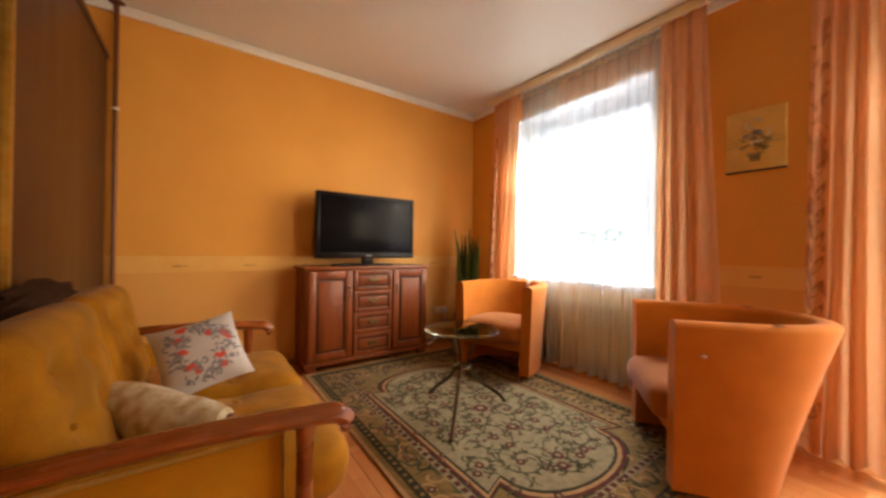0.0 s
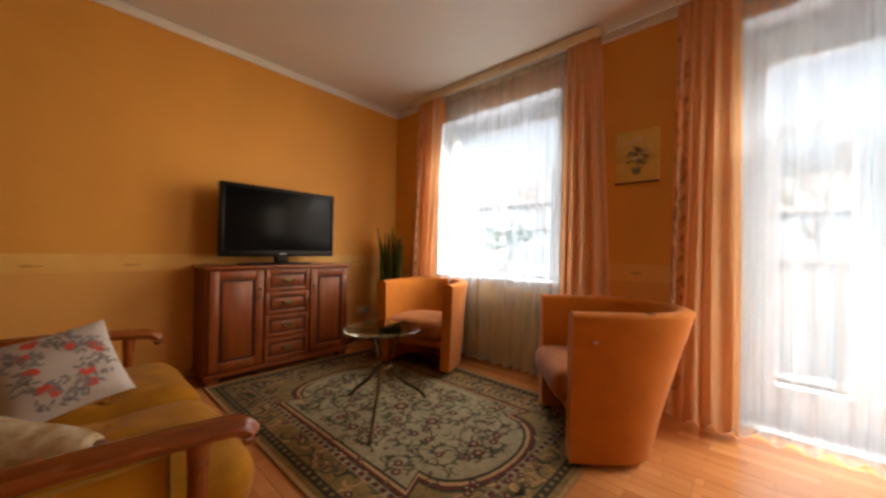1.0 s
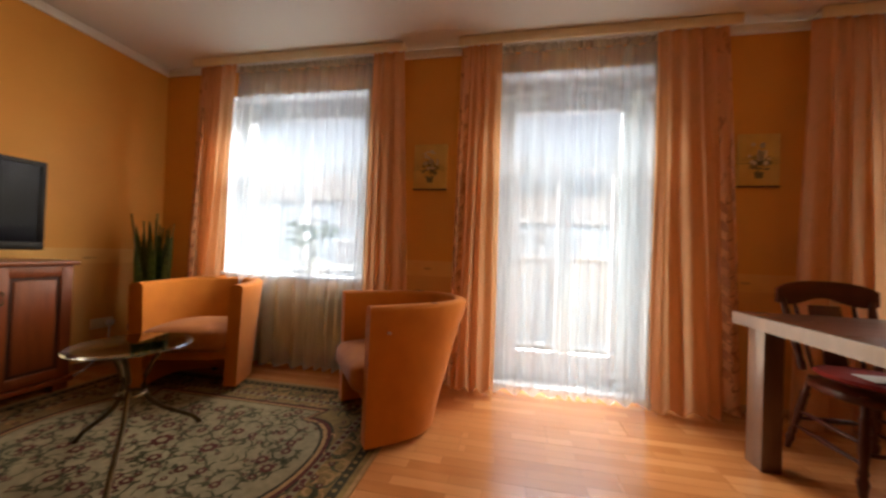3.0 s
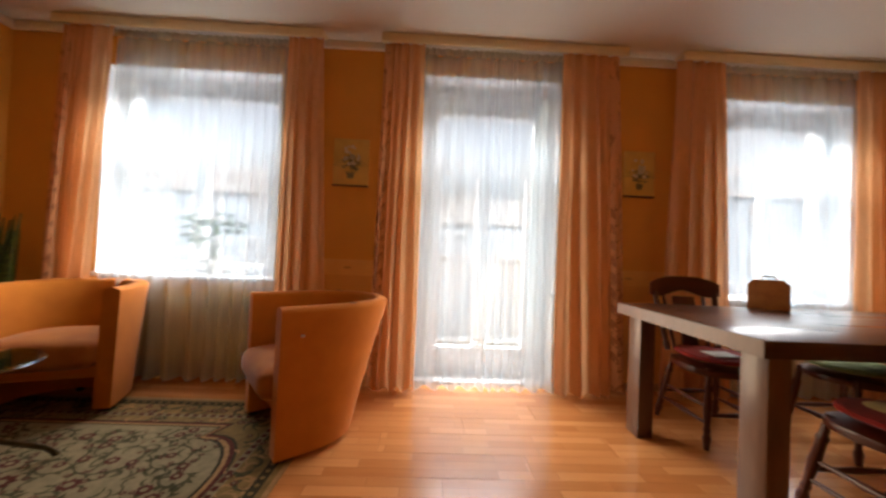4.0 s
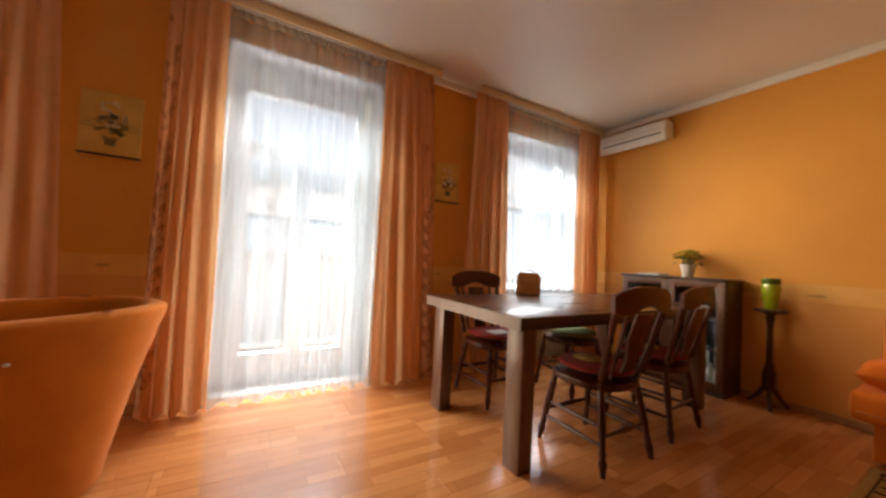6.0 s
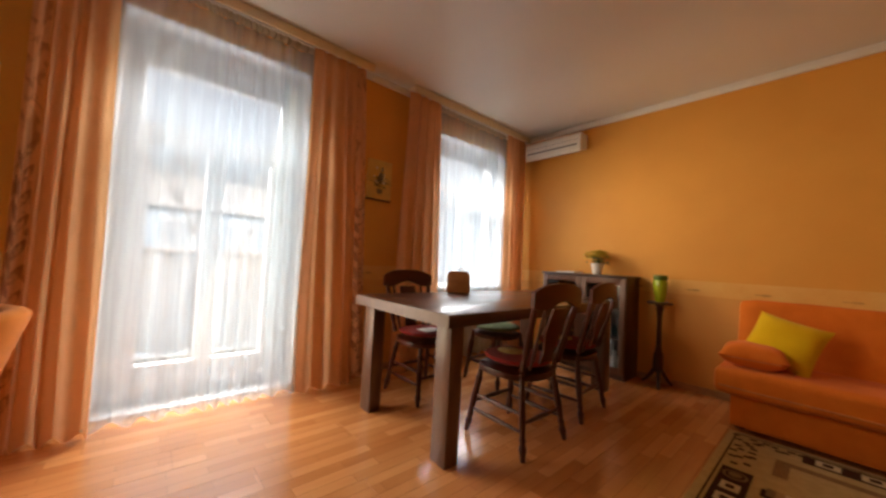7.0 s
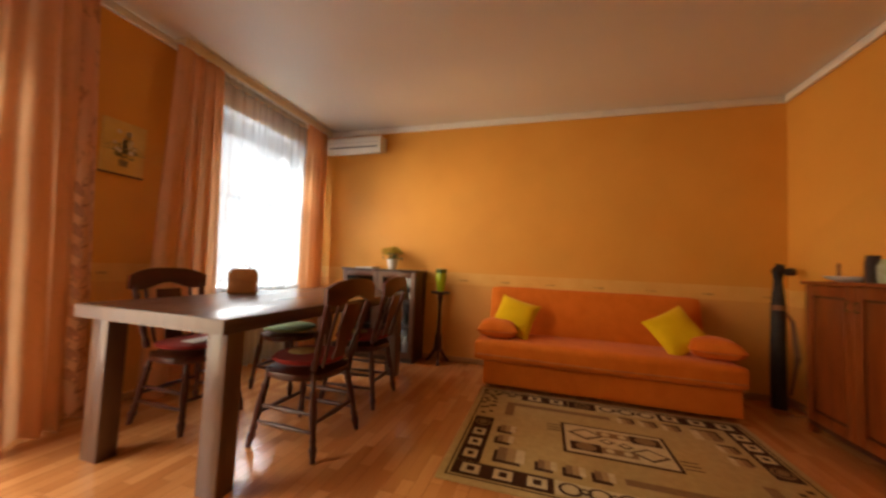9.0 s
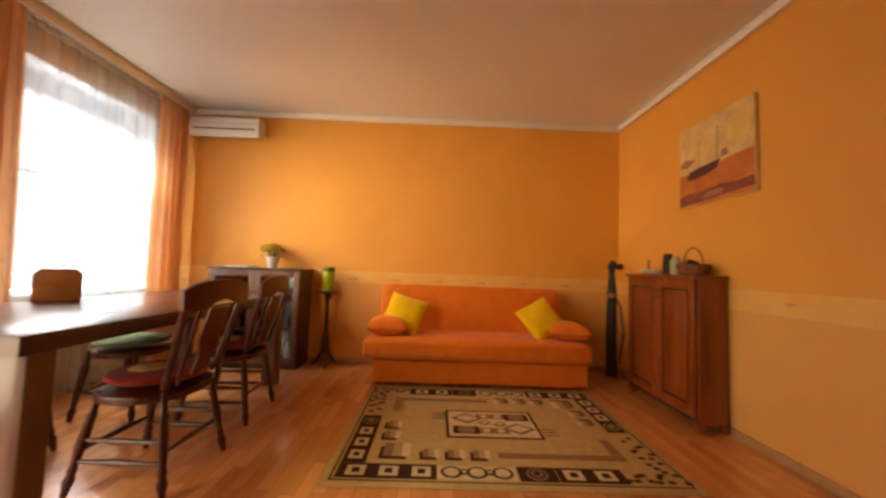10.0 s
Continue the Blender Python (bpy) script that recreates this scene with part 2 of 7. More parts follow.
M = {
    "wall": surf("orange_wallpaper", (0.83, 0.388, 0.062), (0.78, 0.354, 0.052), scale=2.2, rough=0.62, bump=0.35, bump_scale=160, fine=0.10),
    "wall_low": surf("lower_wallpaper", (0.80, 0.41, 0.10), (0.75, 0.37, 0.085), scale=2.6, rough=0.62, bump=0.35, bump_scale=160, fine=0.12),
    "border": surf("wallpaper_border", (0.87, 0.52, 0.14), (0.82, 0.44, 0.10), scale=7, rough=0.6, bump=0.2, bump_scale=140, fine=0.16),
    "motif": surf("border_print", (0.70, 0.36, 0.09), rough=0.65),
    "ceiling": surf("ceiling_paint", (0.77, 0.71, 0.59), (0.74, 0.68, 0.56), scale=1.2, rough=0.45, bump=0.1, bump_scale=60, fine=0.04),
    "cornice": surf("cornice_paint", (0.88, 0.83, 0.73), (0.85, 0.79, 0.68), scale=8, rough=0.55, bump=0.1),
    "floor": laminate(),
    "under": surf("floor_underlay", (0.16, 0.09, 0.05), rough=0.9),
    "skirt": wood("beech_skirting", (0.42, 0.22, 0.08), (0.55, 0.31, 0.13), "x", rough=0.45),
    "pelmet": surf("pelmet_cream", (0.86, 0.74, 0.50), (0.82, 0.69, 0.44), scale=10, rough=0.45, bump=0.05),
    "drape": satin("peach_satin", (0.76, 0.395, 0.185), (0.93, 0.54, 0.26), (0.71, 0.36, 0.16)),
    "drape_leaf": surf("woven_leaf_brown", (0.52, 0.22, 0.085), (0.42, 0.16, 0.055), scale=30, rough=0.45, bump=0.2, bump_scale=300),
    "drape_motif": satin("peach_satin_leaf_edge", (0.76, 0.395, 0.185), (0.92, 0.52, 0.25), (0.36, 0.125, 0.035)),
    "sheer": cloth_sheer("white_voile", (0.82, 0.94, 1.0), 0.64, 0.76),
    "tape": cloth_sheer("gathering_tape", (0.66, 0.63, 0.54), 0.2, 0.6),
    "pvc": surf("white_window_frame", (0.82, 0.83, 0.84), (0.78, 0.79, 0.80), scale=5, rough=0.35),
    "pane": glass("window_glass"),
    "reveal": surf("white_reveal_plaster", (0.82, 0.83, 0.84), (0.77, 0.78, 0.79), scale=4, rough=0.7, bump=0.1),
    "radiator": surf("cream_radiator_enamel", (0.86, 0.74, 0.40), (0.80, 0.67, 0.34), scale=9, rough=0.4),
    "cherry": wood("cherry_veneer", (0.16, 0.031, 0.005), (0.28, 0.064, 0.010), "z", rough=0.38, coat=0.1),
    "cherry_h": wood("cherry_veneer_flat", (0.18, 0.038, 0.007), (0.31, 0.08, 0.015), "y", rough=0.38, coat=0.1),
    "groove": wood("dark_cherry_groove", (0.05, 0.012, 0.005), (0.085, 0.022, 0.008), "z", rough=0.5),
    "brass": surf("aged_brass", (0.2, 0.14, 0.06), (0.13, 0.09, 0.04), scale=60, rough=0.4, metal=1.0),
    "black": surf("black_gloss_plastic", (0.010, 0.010, 0.011), rough=0.3, rough_var=0.05, spec=0.15),
    "screen": surf("dark_screen", (0.006, 0.007, 0.010), (0.005, 0.006, 0.008), scale=2, rough=0.24, rough_var=0.04, spec=0.1),
    "logo": surf("grey_logo_print", (0.45, 0.46, 0.48), rough=0.4),
    "chrome": surf("chrome", (0.72, 0.70, 0.66), (0.62, 0.60, 0.56), scale=20, rough=0.12, metal=1.0, rough_var=0.06),
    "bronze": surf("bronze_leg", (0.16, 0.11, 0.055), (0.10, 0.07, 0.035), scale=20, rough=0.33, metal=1.0, rough_var=0.06),
    "tableglass": glass("smoked_table_glass", (0.34, 0.31, 0.22)),
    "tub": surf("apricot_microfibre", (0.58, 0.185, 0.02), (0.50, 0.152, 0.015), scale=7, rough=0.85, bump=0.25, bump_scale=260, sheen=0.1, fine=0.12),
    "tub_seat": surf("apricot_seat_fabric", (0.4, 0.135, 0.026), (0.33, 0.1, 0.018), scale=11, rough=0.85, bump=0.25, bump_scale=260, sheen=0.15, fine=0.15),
    "mustard": surf("mustard_plush", (0.44, 0.18, 0.006), (0.27, 0.105, 0.004), scale=9, rough=0.8, bump=0.4, bump_scale=220, sheen=0.08, fine=0.2),
    "mustard_flat": surf("mustard_side_fabric", (0.5, 0.225, 0.01), (0.42, 0.175, 0.007), scale=8, rough=0.85, bump=0.3, bump_scale=240, sheen=0.05),
    "piping": surf("ochre_piping", (0.52, 0.30, 0.06), rough=0.8),
    "armwood": wood("red_brown_arm_wood", (0.19, 0.042, 0.006), (0.33, 0.082, 0.011), "y", rough=0.28, coat=0.12),
    "wardrobe": wood("brown_wardrobe_veneer", (0.048, 0.012, 0.002), (0.07, 0.019, 0.003), "z", scale=1.6, rough=0.42, coat=0.1),
    "wardrobe_edge": wood("dark_wardrobe_edge", (0.045, 0.014, 0.006), (0.07, 0.022, 0.009), "x", rough=0.45),
    "gold": surf("gold_profile", (0.55, 0.36, 0.08), (0.45, 0.28, 0.05), scale=30, rough=0.35, metal=0.9),
    "mirror": surf("wardrobe_mirror", (0.55, 0.56, 0.58), (0.5, 0.51, 0.53), scale=1, rough=0.04, metal=1.0, rough_var=0.02),
    "pipe": surf("brown_painted_pipe", (0.19, 0.055, 0.014), (0.15, 0.04, 0.01), scale=14, rough=0.4),
    "throw": surf("dark_brown_throw", (0.05, 0.018, 0.007), (0.028, 0.010, 0.004), scale=14, rough=0.95, bump=0.5, bump_scale=180),
    "pillow_white": surf("off_white_cotton", (0.6, 0.55, 0.5), (0.54, 0.48, 0.43), scale=10, rough=0.85, bump=0.3, bump_scale=300),
    "pillow_cream": surf("cream_print_cotton", (0.76, 0.68, 0.46), (0.45, 0.27, 0.1), scale=24, rough=0.85, bump=0.3, bump_scale=300, fine=0.3),
    "rose": surf("coral_rose_print", (0.72, 0.13, 0.09), (0.60, 0.08, 0.06), scale=60, rough=0.85),
    "leafgrey": surf("grey_leaf_print", (0.20, 0.19, 0.19), (0.32, 0.30, 0.29), scale=60, rough=0.85),
    "jarglaze": surf("pale_green_glaze", (0.55, 0.55, 0.36), (0.42, 0.44, 0.25), scale=18, rough=0.3),
    "ochre": surf("dark_russet_paint", (0.30, 0.075, 0.03), (0.2, 0.05, 0.03), scale=14, rough=0.7, bump=0.4, fine=0.3),
    "leaf": surf("snake_plant_leaf", (0.10, 0.15, 0.022), (0.03, 0.065, 0.012), scale=24, rough=0.45, stretch=(1, 1, 2.5)),
    "leaf2": surf("window_plant_leaf", (0.07, 0.13, 0.03), rough=0.5),
    "terracotta": surf("glazed_pot", (0.30, 0.14, 0.07), (0.22, 0.10, 0.05), scale=12, rough=0.5, bump=0.15),
    "potwhite": surf("white_ceramic", (0.78, 0.74, 0.68), (0.72, 0.67, 0.60), scale=9, rough=0.25),
    "soil": surf("potting_soil", (0.035, 0.022, 0.014), rough=0.95, bump=0.8, bump_scale=90),
    "table": wood("dark_walnut_top", (0.048, 0.017, 0.009), (0.08, 0.03, 0.015), "x", rough=0.3, coat=0.45),
    "tableleg": wood("walnut_table_leg", (0.105, 0.05, 0.03), (0.15, 0.076, 0.046), "z", rough=0.36, coat=0.2),
    "chair": wood("dark_stained_chair_wood", (0.045, 0.007, 0.0026), (0.082, 0.0135, 0.005), "z", rough=0.34, coat=0.08),
    "chair_crest": wood("carved_crest_wood", (0.06, 0.0085, 0.0032), (0.105, 0.015, 0.0055), "x", rough=0.42, coat=0.04),
    "cushion_red": surf("dark_red_seat_cushion", (0.30, 0.025, 0.018), (0.20, 0.016, 0.012), scale=16, rough=0.8, bump=0.3, bump_scale=240, sheen=0.05),
    "cushion_green": surf("green_seat_cushion", (0.20, 0.24, 0.10), (0.14, 0.17, 0.07), scale=14, rough=0.8, bump=0.3, bump_scale=240),
    "cushion_patch": surf("straw_seat_patch", (0.62, 0.45, 0.20), (0.48, 0.30, 0.10), scale=24, rough=0.75, bump=0.3, bump_scale=200),
    "boxwood": wood("pine_box_wood", (0.27, 0.09, 0.02), (0.38, 0.145, 0.036), "x", rough=0.5, coat=0.05),
    "cabinet": wood("dark_cabinet_veneer", (0.0420, 0.0175, 0.0105), (0.0805, 0.0336, 0.0189), "z", rough=0.4, coat=0.15),
    "cabinet_frame": wood("reddish_cabinet_frame", (0.1040, 0.0376, 0.0176), (0.1520, 0.0600, 0.0272), "z", rough=0.4, coat=0.15),
    "cabinet_glass": glass("cabinet_door_glass", (0.75, 0.8, 0.85), 0.02),
    "inside": surf("cabinet_inside", (0.035, 0.02, 0.016), rough=0.7),
    "paper": surf("white_paper", (0.75, 0.73, 0.70), (0.70, 0.67, 0.63), scale=8, rough=0.8),
    "bottle": surf("dark_bottle_glass", (0.02, 0.045, 0.045), (0.01, 0.02, 0.02), scale=8, rough=0.12),
    "bottle_red": surf("red_label_glass", (0.18, 0.02, 0.015), rough=0.3),
    "stand": wood("dark_pedestal_wood", (0.0385, 0.0112, 0.0049), (0.0630, 0.0196, 0.0084), "z", rough=0.32, coat=0.35),
    "lime": surf("lime_glaze", (0.42, 0.52, 0.02), (0.30, 0.40, 0.015), scale=7, rough=0.2, coat=0.4),
    "limedark": surf("dark_green_rim_glaze", (0.10, 0.15, 0.015), rough=0.25),
    "petal": surf("yellow_petal", (0.72, 0.56, 0.05), (0.6, 0.44, 0.03), scale=30, rough=0.7),
    "sofa": surf("orange_sofa_fabric", (0.76, 0.195, 0.022), (0.68, 0.16, 0.016), scale=9, rough=0.85, bump=0.35, bump_scale=230, sheen=0.1, fine=0.12),
    "sofa_dark": surf("black_sofa_foot", (0.02, 0.012, 0.01), rough=0.6),
    "yellow": surf("yellow_cotton", (0.80, 0.52, 0.012), (0.74, 0.45, 0.008), scale=10, rough=0.85, bump=0.3, bump_scale=300, sheen=0.2),
    "bag": surf("black_bag_fabric", (0.018, 0.013, 0.012), (0.03, 0.02, 0.017), scale=16, rough=0.7, bump=0.3),
    "bagbrown": surf("brown_bag_trim", (0.24, 0.10, 0.04), rough=0.6),
    "basket": surf("woven_wicker", (0.26, 0.095, 0.035), (0.15, 0.05, 0.02), scale=40, rough=0.6, bump=0.6, bump_scale=70),
    "fruit": surf("dark_cones", (0.045, 0.022, 0.014), rough=0.7, bump=0.6, bump_scale=60),
    "ac": surf("white_ac_plastic", (0.80, 0.76, 0.66), (0.77, 0.72, 0.62), scale=4, rough=0.35),
    "acdark": surf("ac_slot", (0.03, 0.028, 0.025), rough=0.6),
    "canvas": surf("straw_canvas", (0.82, 0.56, 0.16), (0.72, 0.46, 0.12), scale=10, rough=0.75, bump=0.3, bump_scale=240, fine=0.2),
    "ink": surf("dark_flower_paint", (0.13, 0.12, 0.05), (0.3, 0.24, 0.10), scale=40, rough=0.7),
    "inkpale": surf("pale_flower_paint", (0.86, 0.76, 0.5), (0.78, 0.66, 0.4), scale=50, rough=0.7),
    "paint_sky": surf("cream_violet_paint", (0.8, 0.58, 0.22), (0.62, 0.38, 0.14), scale=7, rough=0.7, bump=0.4, bump_scale=60, fine=0.3),
    "paint_red": surf("russet_paint", (0.66, 0.22, 0.04), (0.5, 0.13, 0.03), scale=9, rough=0.7, bump=0.4, bump_scale=60, fine=0.3),
    "paint_hull": surf("maroon_hull_paint", (0.12, 0.025, 0.025), (0.07, 0.02, 0.03), scale=14, rough=0.7, bump=0.4),
    "paint_blue": surf("dusty_violet_paint", (0.3, 0.15, 0.12), (0.42, 0.17, 0.06), scale=12, rough=0.7, bump=0.4),
    "pile": surf("olive_carpet_pile", (0.225, 0.138, 0.042), (0.145, 0.088, 0.026), scale=26, rough=0.95, bump=0.7, bump_scale=330, sheen=0.05, fine=0.25),
    "pile_dark": surf("dark_green_pile", (0.045, 0.038, 0.018), (0.03, 0.024, 0.012), scale=30, rough=0.95, bump=0.6, bump_scale=330, fine=0.25),
    "pile_cream": surf("cream_carpet_pile", (0.27, 0.21, 0.11), (0.19, 0.145, 0.074), scale=30, rough=0.95, bump=0.6, bump_scale=330, sheen=0.05, fine=0.2),
    "pile_vine": surf("sage_vine_pile", (0.085, 0.075, 0.03), (0.045, 0.042, 0.018), scale=40, rough=0.95, bump=0.6, bump_scale=330),
    "pile_rose": surf("maroon_pile", (0.11, 0.028, 0.016), (0.07, 0.018, 0.012), scale=40, rough=0.95, bump=0.6, bump_scale=330),
    "pile_tan": surf("tan_pile", (0.38, 0.21, 0.085), (0.29, 0.155, 0.06), scale=40, rough=0.95, bump=0.6, bump_scale=330),
    "rug": surf("beige_rug_pile", (0.54, 0.36, 0.13), (0.46, 0.3, 0.1), scale=22, rough=0.95, bump=0.6, bump_scale=330, sheen=0.05, fine=0.2),
    "rug_dark": surf("dark_brown_rug_pile", (0.07, 0.024, 0.008), (0.05, 0.017, 0.006), scale=40, rough=0.95, bump=0.6, bump_scale=330),
    "rug_mid": surf("mid_brown_rug_pile", (0.30, 0.17, 0.07), (0.24, 0.13, 0.05), scale=50, rough=0.95, bump=0.6, bump_scale=330),
    "rug_light": surf("light_rug_pile", (0.70, 0.53, 0.28), (0.58, 0.42, 0.2), scale=20, rough=0.95, bump=0.6, bump_scale=330),
    "rug_tan": surf("tan_rug_pile", (0.47, 0.29, 0.11), (0.40, 0.24, 0.09), scale=40, rough=0.95, bump=0.6, bump_scale=330),
    "stucco": surf("pale_facade_stucco", (0.45, 0.53, 0.63), (0.40, 0.48, 0.58), scale=0.8, rough=0.85),
    "winpane": surf("far_window_pane", (0.42, 0.46, 0.52), rough=0.3),
    "roof": surf("grey_roof", (0.55, 0.55, 0.57), rough=0.8),
    "ground": surf("street_ground", (0.20, 0.20, 0.19), (0.14, 0.14, 0.13), scale=0.3, rough=0.9),
    "parapet": surf("pale_balcony_panel", (0.36, 0.45, 0.56), (0.32, 0.41, 0.52), scale=3, rough=0.6),
    "rail": surf("grey_balcony_steel", (0.30, 0.32, 0.35), rough=0.5),
    "bark": surf("bare_bark", (0.36, 0.34, 0.33), (0.28, 0.26, 0.25), scale=10, rough=0.9, bump=0.5),
}
M["pane"].use_backface_culling = False


# ---------------------------------------------------------------- mesh helpers
def root_of(ob):
    while ob.parent:
        ob = ob.parent
    return ob


def thing(name, x, y, z, label, category, group="", kind=""):
    ob = new(name)
    ob.empty_display_size = 0.1
    ob.location = (x, y, z)
    return tagged(ob, label, category, group, kind)


def link_mesh(name, bm, material, smooth=True):
    bmesh.ops.recalc_face_normals(bm, faces=bm.faces)
    me = bpy.data.meshes.new(name)
    bm.to_mesh(me)
    bm.free()
    me.materials.append(material)
    if smooth:
        for p in me.polygons:
            p.use_smooth = True
        me.set_sharp_from_angle(angle=radians(38))
    return new(name, me)


def part(name, bm, material, parent, label=""):
    """One mesh under a thing or a part; the bmesh is given in world places."""
    o = root_of(parent).location
    bmesh.ops.translate(bm, verts=bm.verts, vec=-o)
    ob = link_mesh(name, bm, material)
    ob.parent = parent
    return tagged(ob, label)


def structure(name, bm, material, label, category):
    return tagged(link_mesh(name, bm, material), label, category, "", "structure")


def single(name, bm, material, label, category, group=""):
    return tagged(link_mesh(name, bm, material), label, category, group)


def box(x0, y0, z0, x1, y1, z1, bevel=0.0, seg=2, bm=None):
    b = bmesh.new()
    bmesh.ops.create_cube(b, size=1)
    for v in b.verts:
        v.co = Vector(((x0 + x1) / 2 + v.co.x * (x1 - x0), (y0 + y1) / 2 + v.co.y * (y1 - y0), (z0 + z1) / 2 + v.co.z * (z1 - z0)))
    if bevel:
        bmesh.ops.bevel(b, geom=b.edges[:] + b.verts[:], offset=bevel, segments=seg, profile=0.5, affect="EDGES")
    return join(bm, b) if bm else b


def join(bm, other):
    me = bpy.data.meshes.new("tmp")
    other.to_mesh(me)
    other.free()
    bm.from_mesh(me)
    bpy.data.meshes.remove(me)
    return bm


def lathe(points, x=0, y=0, z=0, steps=20, bm=None):
    """Turn a profile of (radius, height) about an upright axis."""
    b = bmesh.new()
    rings = []
    for r, h in points:
        rings.append([b.verts.new((x + r * math.cos(2 * math.pi * i / steps), y + r * math.sin(2 * math.pi * i / steps), z + h)) for i in range(steps)])
    for lo, hi in zip(rings, rings[1:]):
        for i in range(steps):
            b.faces.new((lo[i], lo[(i + 1) % steps], hi[(i + 1) % steps], hi[i]))
    b.faces.new(rings[0][::-1])
    b.faces.new(rings[-1])
    return join(bm, b) if bm else b


def tube(points, radius, steps=10, bm=None, flat=1.0, close=False):
    """A round bar along points; radius may be one number or one a point."""
    b = bmesh.new()
    pts = [Vector(p) for p in points]
    n = len(pts)
    rings = []
    for i, p in enumerate(pts):
        a = pts[(i - 1) % n] if close else pts[max(i - 1, 0)]
        c = pts[(i + 1) % n] if close else pts[min(i + 1, n - 1)]
        d = (c - a).normalized()
        u = d.cross(Vector((0, 0, 1)))
        if u.length < 1e-3:
            u = d.cross(Vector((0, 1, 0)))
        u.normalize()
        w = u.cross(d).normalized()
        r = radius[i] if isinstance(radius, (list, tuple)) else radius
        rings.append([b.verts.new(p + u * r * math.cos(2 * math.pi * k / steps) + w * r * flat * math.sin(2 * math.pi * k / steps)) for k in range(steps)])
    pairs = list(zip(rings, rings[1:])) + ([(rings[-1], rings[0])] if close else [])
    for lo, hi in pairs:
        for k in range(steps):
            b.faces.new((lo[k], lo[(k + 1) % steps], hi[(k + 1) % steps], hi[k]))
    if not close:
        b.faces.new(rings[0][::-1])
        b.faces.new(rings[-1])
    return join(bm, b) if bm else b


def spun(profile, a, c, steps=12, bm=None):
    """A turned spindle between two points: profile of (share of the length, radius)."""
    a, c = Vector(a), Vector(c)
    return tube([a.lerp(c, t) for t, r in profile], [r for t, r in profile], steps, bm)


def prism(outline, depth, at, u, v, bm=None, bevel=0.0):
    """An outline of (a, b) in the plane of u and v, pushed back by depth along u x v."""
    b = bmesh.new()
    at, u, v = Vector(at), Vector(u), Vector(v)
    w = u.cross(v).normalized() * depth
    f = [b.verts.new(at + u * p + v * q) for p, q in outline]
    g = [b.verts.new(at + u * p + v * q + w) for p, q in outline]
    b.faces.new(f)
    b.faces.new(g[::-1])
    for i in range(len(f)):
        b.faces.new((f[i], g[i], g[(i + 1) % len(f)], f[(i + 1) % len(f)]))
    if bevel:
        bmesh.ops.bevel(b, geom=b.edges[:], offset=bevel, segments=2, profile=0.5, affect="EDGES")
    return join(bm, b) if bm else b


def cushion(w, d, h, m, puff=0.55, n=14, seam=0.0, seed=1):
    """A stuffed cushion: square outline with pulled-in sides, thick in the middle, creased."""
    b = bmesh.new()
    grid = {}
    for side in (1, -1):
        for i in range(n + 1):
            for j in range(n + 1):
                s, t = 2 * i / n - 1, 2 * j / n - 1
                edge = i in (0, n) or j in (0, n)
                if side == -1 and edge:
                    continue
                rise = (max(0.0, 1 - abs(s) ** 2.6) * max(0.0, 1 - abs(t) ** 2.6)) ** puff
                pin = 1 - 0.07 * (1 - t * t) * abs(s) ** 3
                pin2 = 1 - 0.07 * (1 - s * s) * abs(t) ** 3
                wob = 0.10 * noise.noise(Vector((s * 2.1 + seed, t * 2.1, side)))
                grid[side, i, j] = b.verts.new(m @ Vector((s * w / 2 * pin, t * d / 2 * pin2, side * h / 2 * rise * (1 + wob))))
    for side in (1, -1):
        for i in range(n):
            for j in range(n):
                q = [grid.get((side, a, c)) or grid[1, a, c] for a, c in ((i, j), (i + 1, j), (i + 1, j + 1), (i, j + 1))]
                b.faces.new(q if side == 1 else q[::-1])
    return b


def soft_box(x0, y0, z0, x1, y1, z1, r=0.05, sag=0.0, crown=0.0, n=12, seed=3):
    """An upholstered block: rounded edges, a crowned top and slight unevenness."""
    b = bmesh.new()
    bmesh.ops.create_cube(b, size=2)
    bmesh.ops.subdivide_edges(b, edges=b.edges[:], cuts=n, use_grid_fill=True)
    sx, sy, sz = (x1 - x0) / 2, (y1 - y0) / 2, (z1 - z0) / 2
    r = min(r, sx, sy, sz)
    for v in b.verts:
        p = Vector((v.co.x * sx, v.co.y * sy, v.co.z * sz))
        c = Vector((max(-sx + r, min(sx - r, p.x)), max(-sy + r, min(sy - r, p.y)), max(-sz + r, min(sz - r, p.z))))
        d = p - c
        p = c + d.normalized() * min(r, d.length) if d.length > 1e-9 else p
        k = (1 - (p.x / sx) ** 2) * (1 - (p.y / sy) ** 2)
        if p.z > 0:
            p.z += crown * k
        p += Vector((noise.noise(p * 5 + Vector((seed, 0, 0))), noise.noise(p * 5 + Vector((0, seed, 9))), noise.noise(p * 5 + Vector((7, 0, seed))))) * 0.004
        v.co = p + Vector(((x0 + x1) / 2, (y0 + y1) / 2, (z0 + z1) / 2))
    return b


def flat(outline, z, thick=0.002, bm=None):
    return prism(outline, thick, (0, 0, z), (1, 0, 0), (0, 1, 0), bm)


def rect(x0, y0, x1, y1):
    return [(x0, y0), (x1, y0), (x1, y1), (x0, y1)]


def disc(cx, cy, rx, ry=None, n=16, turn=0.0):
    ry = ry or rx
    return [(cx + rx * math.cos(turn + 2 * math.pi * i / n), cy + ry * math.sin(turn + 2 * math.pi * i / n)) for i in range(n)]


# ---------------------------------------------------------------- the room
XW, XE, YS, YN, ZC = -3.31, 3.82, -2.02, 2.83, 2.70
TH = 0.36

